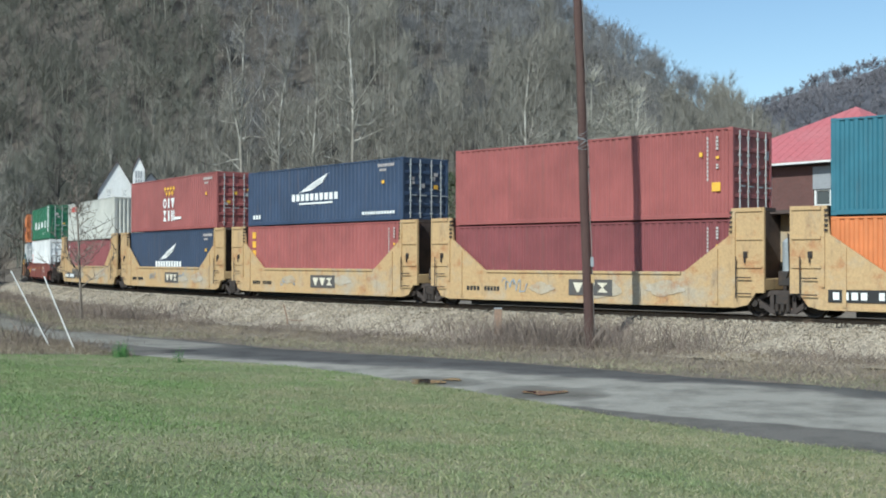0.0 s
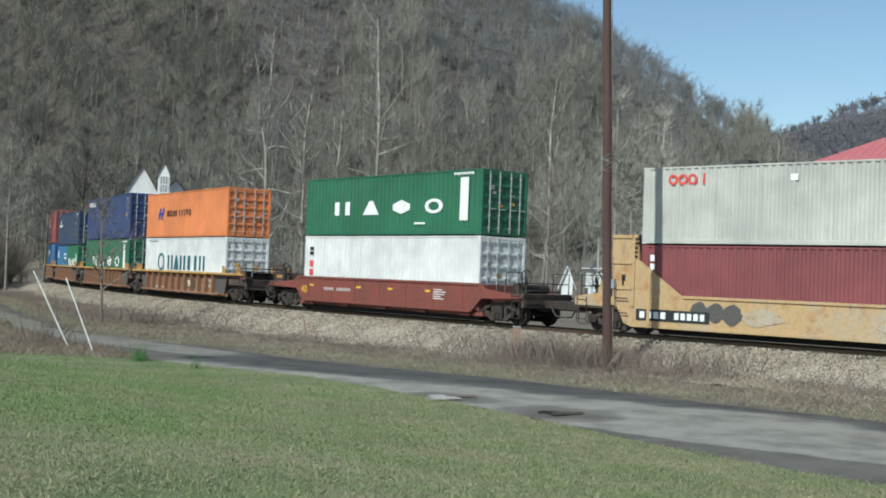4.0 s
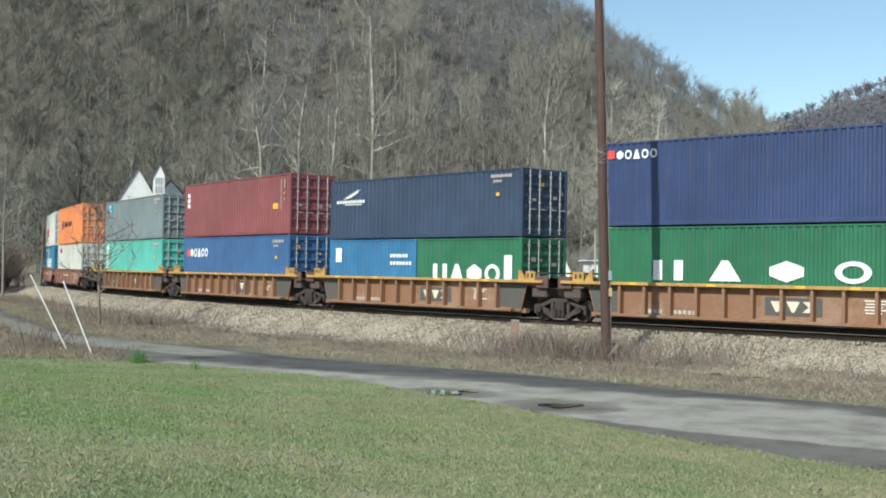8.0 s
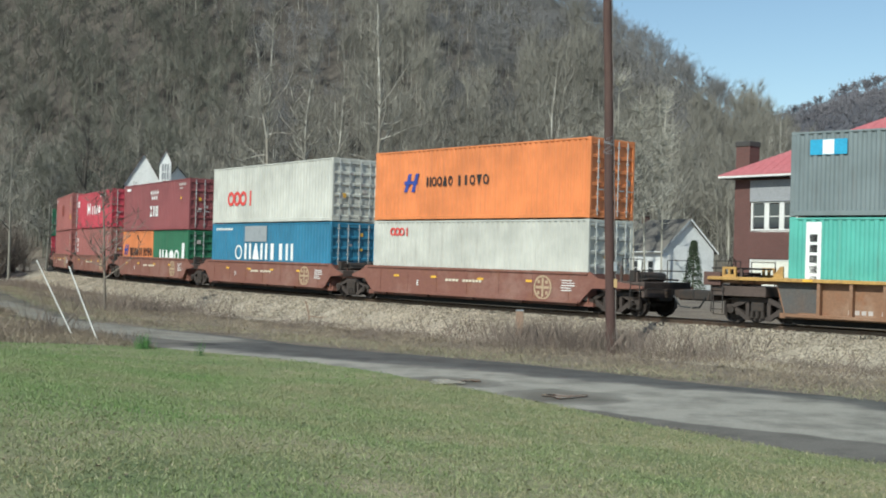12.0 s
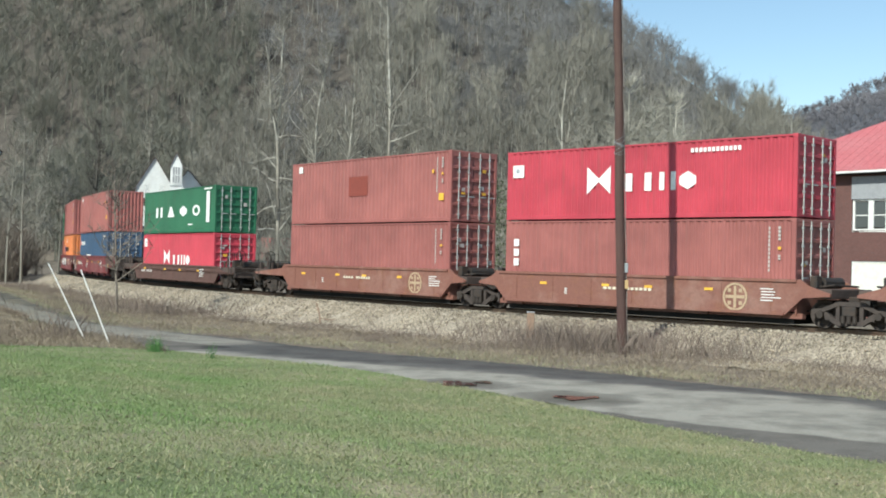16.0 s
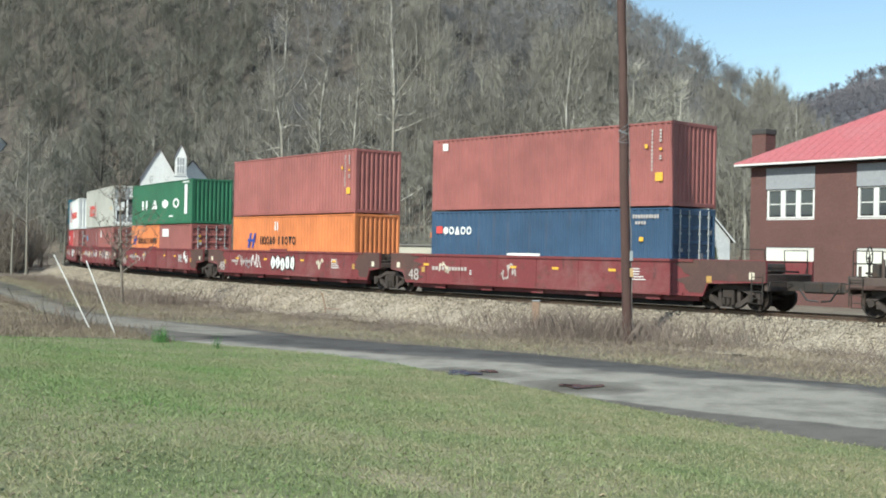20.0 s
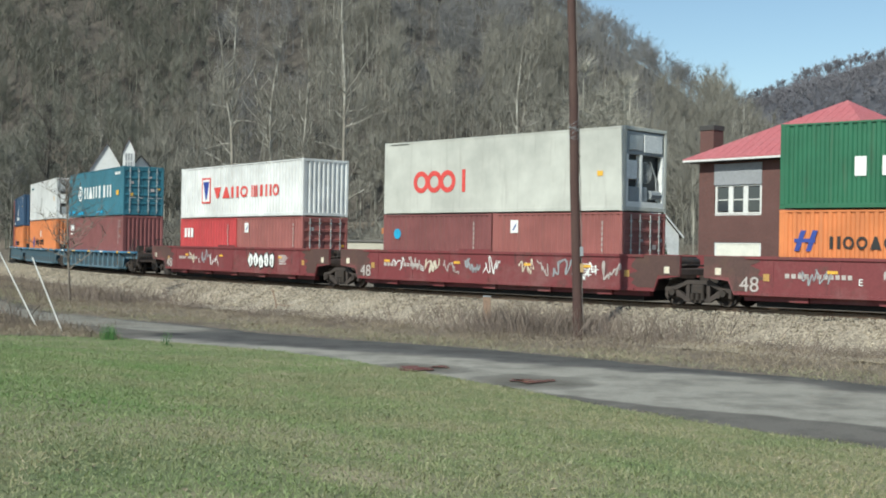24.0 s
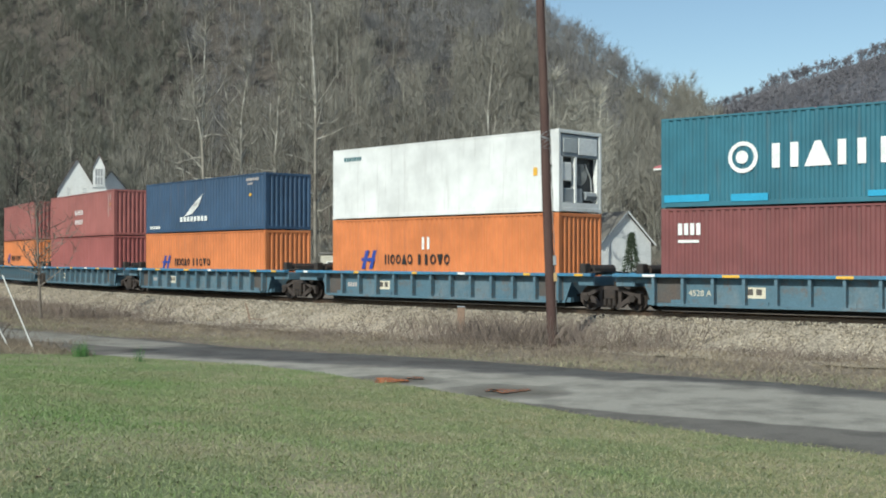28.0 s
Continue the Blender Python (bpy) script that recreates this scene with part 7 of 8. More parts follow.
        if kind == "Y":
            bk = Shape()
            lo, hi = sorted((s * 6.2, s * 6.36))
            bk.box(lo, hi, -half + 0.09, half - 0.09, 1.22, 3.42)
            lo2, hi2 = sorted((s * 6.36, s * (crown[s] - 0.02)))
            bk.box(lo2, hi2, -half + 0.09, -half + 0.75, 3.30, 3.42).box(lo2, hi2, half - 0.75, half - 0.09, 3.30, 3.42)
            # dark colour here stands for the unlit gap between the cars
            part("bulkhead", bk, END_GRIME_SHADE, ob, "inner bulkhead darkened for the shade between the cars")
            if joint == "A" and s < 0:
                gear = part("reservoir", Shape().tube((s * (e + 0.30), -0.75, 1.45), (s * (e + 0.30), -0.75, 2.35), 0.19, 0.19, 12).tube((s * (e + 0.30), -0.75, 2.35), (s * (e + 0.30), -0.75, 2.48), 0.19, 0.07, 12), GREY_MARK, plat, "grey upright air tank")
                part("bracket", Shape().box(s * (e + 0.30) - 0.24, s * (e + 0.30) + 0.24, -1.0, -0.5, 1.0, 1.45, 0.02), DARK_STEEL, gear)
                part("pipe", Shape().pipe([(s * (e + 0.30), -0.95, 1.2), (s * (e + 0.1), -1.15, 1.5), (s * (e + 0.15), -1.15, 2.6)], 0.03), DARK_STEEL, gear)
        if kind == "B":
            for sy in (-1, 1):
                a2, b2 = sorted((sy * 1.44, sy * 1.36))
                top_z = z1 + 0.11
                part("corner_guide", Shape().slab([(s * 6.16, top_z), (s * 6.50, top_z), (s * 6.42, top_z + 0.16), (s * 6.24, top_z + 0.36), (s * 6.16, top_z + 0.36)][::s], a2, b2), TOP_YELLOW, plat, "yellow corner guide")
                lo, hi = sorted((s * (e - 0.42), s * (e + 0.18)))
                part("joint_plate", Shape().box(lo, hi, a2, b2, z1 - 0.18, top_z + 0.14, 0.01), CAR_DUSTY, plat)
                lo, hi = sorted((s * (e - 0.95), s * (e - 0.48)))
                box = Shape().box(lo, hi, a2, b2, top_z, top_z + 0.07).box(lo, hi, a2, b2, top_z + 0.24, top_z + 0.31)
                for xx in (lo, (lo + hi) / 2 - 0.04, hi - 0.08):
                    box.box(xx, xx + 0.08, a2, b2, top_z + 0.07, top_z + 0.24)
                part("bracket", box, TOP_YELLOW, plat, "yellow bracket with two openings")
            lo, hi = sorted((s * (e - 0.9), s * e))
            part("walkway", Shape().box(lo, hi, -1.25, 1.25, z1 + 0.34, z1 + 0.40), DARK_STEEL, plat)
        if joint == "A":
            g = Shape().box(min(s * e, s * reach), max(s * e, s * reach), -0.25, 0.25, 0.72, 1.0, 0.02)
            part("articulated_joint", g, DARK_STEEL, plat)
        else:
            cp = Shape().box(min(s * e, s * (reach - 0.55)), max(s * e, s * (reach - 0.55)), -0.16, 0.16, 0.72, 1.0)
            cp.box(min(s * (reach - 0.62), s * (reach + 0.02)), max(s * (reach - 0.62), s * (reach + 0.02)), -0.2, 0.22, 0.66, 1.02, 0.05)
            part("coupler", cp, DARK_STEEL, plat)
            hose = Shape().pipe([(s * (reach - 0.6), -0.45, 0.8), (s * (reach - 0.35), -0.42, 0.45), (s * (reach - 0.02), -0.3, 0.42)], 0.03)
            part("air_hose", hose, BLACK_MARK, plat)
            rail = Shape()
            xa, xb = s * (e - 0.15), s * (e - 1.0)
            for yy in (-1.25, 1.25):
                rail.pipe([(xa, yy, 1.2), (xa, yy, 2.0), (xb, yy, 2.0), (xb, yy, 1.2)], 0.022)
            rail.pipe([(xa, -1.25, 1.62), (xa, 1.25, 1.62)], 0.02)
            for bent in rail.pieces():
                part("handrail", bent, DARK_STEEL, plat)
            ladder(plat, s * (e - 0.3), 0.35, 1.25, DARK_STEEL)
            if s < 0 or kind in ("M", "K"):
                bw = Shape()
                bx, by, bz = s * (e - 0.45), -0.75, 1.85
                for j in range(14):
                    a, b = 2 * math.pi * j / 14, 2 * math.pi * (j + 1) / 14
                    bw.tube((bx, by + 0.27 * math.cos(a), bz + 0.27 * math.sin(a)), (bx, by + 0.27 * math.cos(b), bz + 0.27 * math.sin(b)), 0.02, 0.02, 5, False)
                for j in range(4):
                    a = math.pi * j / 2 + 0.4
                    bw.tube((bx, by, bz), (bx, by + 0.27 * math.cos(a), bz + 0.27 * math.sin(a)), 0.015, 0.015, 5, False)
                bw.tube((bx + s * 0.0, by, 1.2), (bx, by, bz), 0.04, 0.04, 6)
                part("brake_wheel", bw, DARK_STEEL, plat)
        # brake rigging and air tanks on the platform
        tank = Shape().tube((s * (e - 0.75), -0.55, 1.40), (s * (e - 0.75), 0.65, 1.40), 0.18, 0.18, 12).box(s * (e - 0.75) - 0.12, s * (e - 0.75) + 0.12, -1.05, -0.7, 1.22, 1.62, 0.03)
        tank.pipe([(s * (e - 0.9), -1.1, 1.24), (s * (e - 0.3), -0.6, 1.34), (s * (e - 0.25), 0.9, 1.3)], 0.03)
        if kind != "Y":
            part("brake_gear", tank, DARK_STEEL, plat)
        lo, hi = sorted((s * (well - 0.4 if kind != "Y" else 6.35), s * (e - 0.05)))
        part("draft_sill", Shape().box(lo, hi, -0.34, 0.34, 0.58, 0.87, 0.02), DARK_STEEL, plat)
        if joint == "C":
            lo, hi = sorted((s * (e - 0.12), s * e))
            part("end_sill", Shape().box(lo, hi, -half + 0.1, half - 0.1, 0.70, 1.24, 0.015), END_GRIME_SHADE, plat, "grimy end sill")
            part("uncoupling_lever", Shape().pipe([(s * (e + 0.06), -1.35, 0.72), (s * (e + 0.06), -1.25, 1.0), (s * (e + 0.06), -0.4, 0.98), (s * (e + 0.2), -0.2, 0.92)], 0.02), DARK_STEEL, plat)
            part("brake_cylinder", Shape().tube((s * (e - 1.25), -0.95, 0.78), (s * (e - 0.65), -0.95, 0.78), 0.15, 0.15, 12).tube((s * (e - 0.65), -0.95, 0.78), (s * (e - 0.25), -0.95, 0.78), 0.04, 0.04, 6), DARK_STEEL, plat)
            part("reservoir", Shape().tube((s * (e - 1.5), 0.55, 0.70), (s * (e - 0.45), 0.55, 0.70), 0.2, 0.2, 12), DARK_STEEL, plat)
            part("sill_step", Shape().pipe([(s * (e - 0.15), -1.36, 0.75), (s * (e - 0.15), -1.36, 0.30), (s * (e - 0.55), -1.36, 0.30), (s * (e - 0.55), -1.36, 0.75)], 0.022), DARK_STEEL, plat)
            for k, dx in enumerate((0.35, 1.05, 1.5)):
                part("stanchion", Shape().box(s * (e - dx) - 0.035, s * (e - dx) + 0.035, -1.27, -1.2, 1.2, 1.55 + 0.22 * (k % 2)), END_GRIME_SHADE, plat)
        part("brake_rod", Shape().pipe([(s * (e - 0.3), -0.6, 0.56), (s * (e - 1.6), -0.62, 0.5), (s * (e - 2.6), -0.6, 0.56)], 0.025), DARK_STEEL, plat)
        if joint == "C":
            truck(ob, s * (reach - 2.75))
        elif s < 0:
            truck(ob, -reach)
    # paint marks on the camera's side
    y = -half + 0.124 if ribs else -half - 0.018
    zc = (z0 + z1) / 2
    if kind in ("Y", "B") and seed != 104:
        px = 0.6 if kind == "Y" else 1.3
        pn = part("marking_panel", Shape().box(px - 0.95, px + 0.95, y - 0.006, y + 0.004, zc - 0.30, zc + 0.26), CAR_GREY, ob, "dark grey panel with cream lettering")
        part("lettering", letters(Shape(), "vvx", px - 0.75, px + 0.85, zc - 0.2, zc + 0.16, y - 0.016), CREAM_MARK, pn)
    if kind == "U":
        if seed == 122:
            text_mark(ob, "4528 A", -4.69, zc - 0.12, 0.27, y - 0.004, CREAM_MARK)
        else:
            part("lettering", letters(Shape(), 5, -5.05, -4.3, zc - 0.08, zc + 0.10, y), PINK_MARK, ob)
    if kind == "Y":
        if seed in (100, 104):
            pn = part("number_panel", Shape().box(-6.1, -3.3, y - 0.006, y + 0.004, z0 + 0.24, z0 + 0.62), BLACK_MARK, ob, "black panel with small white lettering")
            for n, a, b in ((4, -5.95, -4.85), (5, -4.6, -3.4)):
                part("lettering", letters(Shape(), n, a, b, z0 + 0.31, z0 + 0.55, y - 0.016), WHITE, pn)
        else:
            for n, a, b in ((4, -5.3, -4.6), (5, -4.4, -3.6)):
                part("lettering", letters(Shape(), n, a, b, z0 + 0.34, z0 + 0.52, y), BLACK_MARK, ob)
        # painted-over patches, pale grey
        for k in range(3):
            bx, bz, br = rng.uniform(-3.2, 4.2), rng.uniform(0.42, 0.72), rng.uniform(0.22, 0.42)
            part("sprayed_patch", Shape().slab([(bx + 2.0 * br * (1 + 0.2 * math.sin(3 * j + k)) * math.cos(2 * math.pi * j / 20), z0 + bz + br * 0.7 * (1 + 0.2 * math.sin(5 * j + k)) * math.sin(2 * math.pi * j / 20)) for j in range(20)], y - 0.003 - 0.001 * k, y + 0.004), COVER_GREY, ob, "uneven patch of cover-up paint")
        if seed == 104:
            for k, (bx, bz, br) in enumerate(((-3.7, 0.72, 0.30), (-3.1, 0.66, 0.34), (-2.5, 0.62, 0.36))):
                n = 18
                part("sprayed_patch", Shape().slab([(bx + br * (1 + 0.12 * math.sin(3 * j + k)) * math.cos(2 * math.pi * j / n), z0 + bz + br * 0.9 * (1 + 0.1 * math.sin(5 * j)) * math.sin(2 * math.pi * j / n) - 0.05) for j in range(n)], y - 0.003 - 0.001 * k, y + 0.004), CAR_GREY, ob, "patch of dark grey spray paint")
    if kind in ("R", "N", "K", "M", "B"):
        lx = -1.2 if kind == "N" else -well + (1.8 if kind in ("R", "K") else 2.6)
        for n, a, b in ((4, 0.0, 0.8), (6, 1.0, 2.1)):
            part("lettering", letters(Shape(), n, lx + a, lx + b, *((z0 + 0.14, z0 + 0.28) if kind == "B" else (zc + 0.02, zc + 0.12) if kind == "N" else (zc - 0.05, zc + 0.10)), y), PINK_MARK if kind != "N" else CREAM_MARK, ob)
        sh = Shape()
        for k in range(5):
            xx = well - (1.75 if kind == "N" else 3.2) + 0.05 * rng.random()
            sh.box(xx, xx + rng.uniform(0.4, 0.8), y, y + 0.01, zc + 0.22 - k * 0.09, zc + 0.25 - k * 0.09)
        part("stencil", sh, WHITE, ob)
        for k in range(4):
            xx = -well + 1.2 + (2 * well - 2.4) * (k + rng.random() * 0.6) / 4
            part("reflector", Shape().box(xx, xx + 0.32, y - 0.002, y + 0.01, zc + 0.12 if not ribs else z1 + 0.02, zc + 0.21 if not ribs else z1 + 0.1), YELLOW_MARK, ob, "yellow reflective strip", at=pose(0, -0.27 if ribs else 0, 0))
    if kind == "U":
        for k in range(6):
            xx = x0 + 0.5 + (x1 - x0 - 1.6) * (k + 0.4 * rng.random()) / 5
            part("reflector", Shape().box(xx, xx + rng.uniform(0.25, 0.6), -half - 0.146, -half - 0.138, z1 + 0.015, z1 + 0.095), YELLOW_MARK if k % 3 else WHITE, ob, "reflective strip on the top rail")
        pn = part("data_panel", Shape().box(-3.2, -2.5, y - 0.004, y + 0.004, zc - 0.16, zc + 0.18), CREAM_MARK, ob, "pale panel with two dark windows")
        for dx in (-3.08, -2.8):
            part("marking", Shape().box(dx, dx + 0.18, y - 0.008, y - 0.003, zc - 0.06, zc + 0.13), CAR_GREY, pn)
    if kind == "R":
        for s in (-1, 1):
            edge = [(s * (ends[s] - 0.01), z0 + 0.54), (s * (ends[s] - 0.01), z1 - 0.02)]
            for k in range(9):
                edge.append((s * (well - 0.55 - 0.25 * (k % 2) - rng.uniform(0, 0.5)), z1 - 0.02 - k * (z1 - z0 - 0.14) / 8))
            edge += [(s * (well - 0.10), z0 + 0.12), (s * (well + 0.05), z0 + 0.54)]
            part("end_plate", Shape().slab(edge[::s], -half - 0.012, -half), END_RED, ob, "grimy dark end of the car side")
        for s in (-1, 1):
            for dx, dz, m in ((0.5, 0.30, CREAM_MARK), (2.1, 0.45, TOP_YELLOW)):
                xx = s * (ends[s] - dx)
                part("tag", Shape().box(xx - 0.10, xx + 0.10, -half - 0.018, -half - 0.012, zc - dz + 0.3, zc - dz + 0.52), m, ob, "small worn tag")
        text_mark(ob, "E", -3.5, zc - 0.2, 0.28, y - 0.012, WHITE)
        text_mark(ob, "48", -well + 0.65, z0 + 0.12, 0.66, y - 0.004, PINK_MARK)
        k, xx = 0, -5.4
        while xx < 5.6:
            wide = rng.uniform(0.6, 1.1)
            zz = rng.uniform(z0 + 0.28, z0 + 0.42)
            busy = seed not in (118, 121) or abs(xx - (-1.2 if seed == 118 else 1.8) - 1.0) > 1.9
            if busy and rng.random() < (0.95 if seed == 120 else 0.28):
                scrawl(ob, xx, xx + wide, zz, min(z1 - 0.15, zz + rng.uniform(0.45, 0.7)), y - 0.001 * (k % 3), seed * 7 + k, (WHITE, PINK_MARK, CREAM_MARK, PINK_MARK, GREY_MARK)[(k + seed) % 5], rng.choice((0.018, 0.024, 0.030)))
            xx += wide + rng.uniform(0.0, 0.25)
            k += 1
        if seed in (118, 121):
            fat = -1.2 if seed == 118 else 1.8
            for k in range(5):
                cx, cz = fat + 0.5 * k, zc + 0.05 * math.sin(k * 2.3)
                ring_pts = [(math.cos(2 * math.pi * j / 14) * (1 + 0.22 * math.sin(2 * j + k)), math.sin(2 * math.pi * j / 14) * (1 + 0.15 * math.cos(3 * j + k))) for j in range(14)]
                rim = part("painted_scrawl", Shape().slab([(cx + 0.27 * p, cz + 0.37 * q) for p, q in ring_pts], y - 0.004 - 0.002 * k, y + 0.004), BLACK_MARK, ob)
                part("fill", Shape().slab([(cx + 0.20 * p, cz + 0.30 * q) for p, q in ring_pts], y - 0.009 - 0.002 * k, y), WHITE, rim)
                part("stroke", Shape().box(cx - 0.03, cx + 0.03, y - 0.012 - 0.002 * k, y, cz - 0.2, cz + 0.08), BLACK_MARK, rim)
        part("placard", Shape().box(-1.5, 0.2, y - 0.01, y + 0.02, z1 - 0.02, z1 + 0.09), WHITE if seed == 117 else CAR_RED, ob)
    if kind == "M":
        text_mark(ob, "40", -well + 1.0, z0 + 0.35, 0.5, y - 0.004, YELLOW_MARK)
    if kind == "N":
        text_mark(ob, "E", -2.9, zc - 0.2, 0.3, y - 0.004, WHITE)
        em = ring(Shape(), 4.1, zc - 0.05, 0.45, 0.07, y)
        em.box(4.05, 4.15, y, y + 0.01, zc - 0.40, zc + 0.30).box(3.75, 4.45, y - 0.001, y + 0.01, zc - 0.10, zc + 0.0)
        for dx in (-0.2, 0.2):
            for dz in (-0.2, 0.2):
                em.box(4.1 + dx - 0.06, 4.1 + dx + 0.06, y, y + 0.01, zc - 0.05 + dz - 0.06, zc - 0.05 + dz + 0.06)
        part("emblem", em, EMBLEM_TAN, ob, "cream round emblem")
    if kind == "Y":
        for k in range(rng.randint(1, 2)):
            xx = rng.uniform(-4.0, -2.4) if k == 0 else rng.uniform(1.4, 2.6)
            scrawl(ob, xx, xx + rng.uniform(0.9, 1.5), z0 + 0.3, z1 - 0.3, y, seed * 5 + k, GREY_MARK, 0.022)
    return ob


COVER_GREY = weathered("cover_up_paint", (0.40, 0.33, 0.23), (0.34, 0.19, 0.10), (0.42, 0.38, 0.32), (0.26, 0.21, 0.16))
CREAM_MARK = plain("cream_marking", (0.66, 0.60, 0.47))
EMBLEM_TAN = plain("worn_tan_marking", (0.42, 0.31, 0.20))
PINK_MARK = plain("worn_white_marking", (0.46, 0.41, 0.38))
MARKS["n"] = PINK_MARK

# ---------------------------------------------------------------- the train
# paint colours
REDB, BRICKR, DKRED, MAROON = (0.335, 0.095, 0.080), (0.33, 0.078, 0.068), (0.25, 0.055, 0.058), (0.21, 0.058, 0.055)
NAVY, BLUE, SEA, SKYB = (0.028, 0.052, 0.105), (0.024, 0.046, 0.140), (0.030, 0.112, 0.28), (0.022, 0.17, 0.36)
TURQ = (0.012, 0.19, 0.33)
GREEN, TEAL, JADE = (0.012, 0.145, 0.062), (0.018, 0.145, 0.20), (0.075, 0.44, 0.35)
ORANGE, WHITEC, PALE, GREY = (0.70, 0.19, 0.025), (0.70, 0.70, 0.675), (0.52, 0.515, 0.452), (0.165, 0.205, 0.21)
PINK, SIGNAL_RED, STEELB = (0.52, 0.025, 0.055), (0.55, 0.03, 0.035), (0.028, 0.075, 0.15)

NUM = [("column", "n", 0.922, 0.927, 0.42, 0.92, 11), ("column", "n", 0.950, 0.957, 0.76, 0.92, 4), ("rect", "y", 0.950, 0.959, 0.66, 0.69), ("column", "n", 0.950, 0.957, 0.55, 0.61, 2)]
NUMT = [("word", "n", 0.86, 0.955, 0.87, 0.92, 10), ("word", "n", 0.87, 0.91, 0.80, 0.84, 4), ("rect", "y", 0.885, 0.90, 0.60, 0.65)]
TRI = [("rect", "y", 0.938, 0.964, 0.30, 0.40), ("rect", "y", 0.90, 0.91, 0.69, 0.74)]


def wide_letters(v0, v1):
    return [("word", "w", 0.188 + 0.175 * k, 0.188 + 0.175 * k + 0.115, v0, v1, "basq"[k]) for k in range(4)] + [("rect", "w", 0.895, 0.935, 0.22, 0.88), ("word", "w", 0.86, 0.96, 0.92, 0.96, 8), ("rect", "w", 0.66, 0.72, 0.17, 0.20)]


def emblem_name(v, u=0.16):
    return [("flag", "b", u, u + 0.075, v - 0.12, v + 0.14), ("word", "k", u + 0.115, u + 0.25, v - 0.06, v + 0.09, "bqqaq"), ("word", "k", u + 0.265, u + 0.42, v - 0.06, v + 0.09, "iiqvq")]


def red_white_name(v):
    return [("rect", "r", 0.025, 0.055, v - 0.05, v + 0.05), ("word", "w", 0.06, 0.20, v - 0.07, v + 0.05, "sqaqq")]


def wing(u, v, s=1.0):
    return [("wing", "w", u, u + 0.22 * s, v, v + 0.32 * s), ("word", "w", u - 0.03, u + 0.28 * s, v - 0.15 * s, v - 0.02, 10), ("rect", "w", u + 0.02, u + 0.24 * s, v - 0.21 * s, v - 0.18 * s)]


HC, STD, F40, F20 = 2.896, 2.591, 12.19, 6.06
DB = "dark red-brown corrugated container with white number columns"
# car, joints before and after, upper container, lower containers
LOADS = []
LOADS.append(("Y", "C", "A", (HC, TEAL, "D", "plain teal blue corrugated container", []), [(F40, STD, ORANGE, "C", "plain orange corrugated container", [])]))
LOADS.append(("Y", "A", "A", (HC, BRICKR, "D", "faded brick-red container with a yellow label", NUM + TRI), [(F40, STD, DKRED, "D", "dark red container deep in the well", NUM)]))
LOADS.append(("Y", "A", "A", (STD, NAVY, "D", "dark navy container with a white wing emblem", wing(0.35, 0.55) + NUMT + [("word", "w", 0.04, 0.10, 0.12, 0.2, 3), ("word", "w", 0.77, 0.96, 0.11, 0.16, 12)]), [(F40, HC, BRICKR, "D", "brick-red container with yellow letters on end", [("column", "y", 0.035, 0.06, 0.35, 0.95, 4)] + NUM)]))
LOADS.append(("Y", "A", "A", (HC, BRICKR, "D", "brick-red container with yellow dots and white lettering", [("dots", "y", 0.415, 0.55, 0.66, 0.84, 4, 2), ("word", "w", 0.41, 0.55, 0.42, 0.62, "qiv"), ("word", "w", 0.41, 0.55, 0.17, 0.39, "xim"), ("rect", "w", 0.54, 0.62, 0.2, 0.25)] + NUMT), [(F40, HC, NAVY, "D", "dark navy container with a white wing emblem", wing(0.35, 0.45) + NUMT)]))
LOADS.append(("Y", "A", "C", (STD, PALE, "C", "pale grey container with a small red word", [("rings", "r", 0.08, 0.2, 0.76, 0.9), ("rect", "w", 0.44, 0.46, 0.78, 0.86)]), [(F40, STD, DKRED, "D", "dark red container deep in the well", [("column", "w", 0.03, 0.045, 0.45, 0.9, 4)] + NUM)]))
LOADS.append(("M", "C", "C", (STD, GREEN, "D", "bright green container with wide-set white letters", wide_letters(0.33, 0.58)), [(F40, HC, WHITEC, "D", "white container with red and black marks on end", [("column", "k", 0.035, 0.06, 0.70, 0.85, 2), ("column", "r", 0.035, 0.06, 0.25, 0.65, 3)])]))
LOADS.append(("B", "C", "A", (STD, ORANGE, "D", "orange container with a dark blue emblem and name", emblem_name(0.52)), [(F40, HC, WHITEC, "D", "white container with a teal ring and lettering", [("ring", "t", 0.18, 0.265, 0.34, 0.70), ("word", "t", 0.31, 0.78, 0.36, 0.66, "babiib"), ("rect", "g", 0.05, 0.17, 0.93, 0.95)])]))
LOADS.append(("B", "A", "A", (HC, BLUE, "D", "dark blue container with a small red and white name", red_white_name(0.86) + NUM + [("rect", "y", 0.925, 0.94, 0.5, 0.56)]), [(F40, HC, GREEN, "D", "green container with wide-set white letters", wide_letters(0.37, 0.62))]))
LOADS.append(("B", "A", "A", (STD, NAVY, "D", "dark navy container with a small white emblem", wing(0.07, 0.68, 0.5) + NUMT), [(F20, STD, SKYB, "C", "short blue container with a white square", [("rect", "w", 0.08, 0.15, 0.62, 0.86), ("word", "w", 0.72, 0.92, 0.70, 0.76, 6), ("word", "w", 0.72, 0.96, 0.58, 0.64, 7)]), (F20, STD, GREEN, "D", "short green container with a white name", [("word", "w", 0.17, 0.84, 0.31, 0.62, "basq"), ("rect", "w", 0.85, 0.92, 0.28, 0.74)])]))
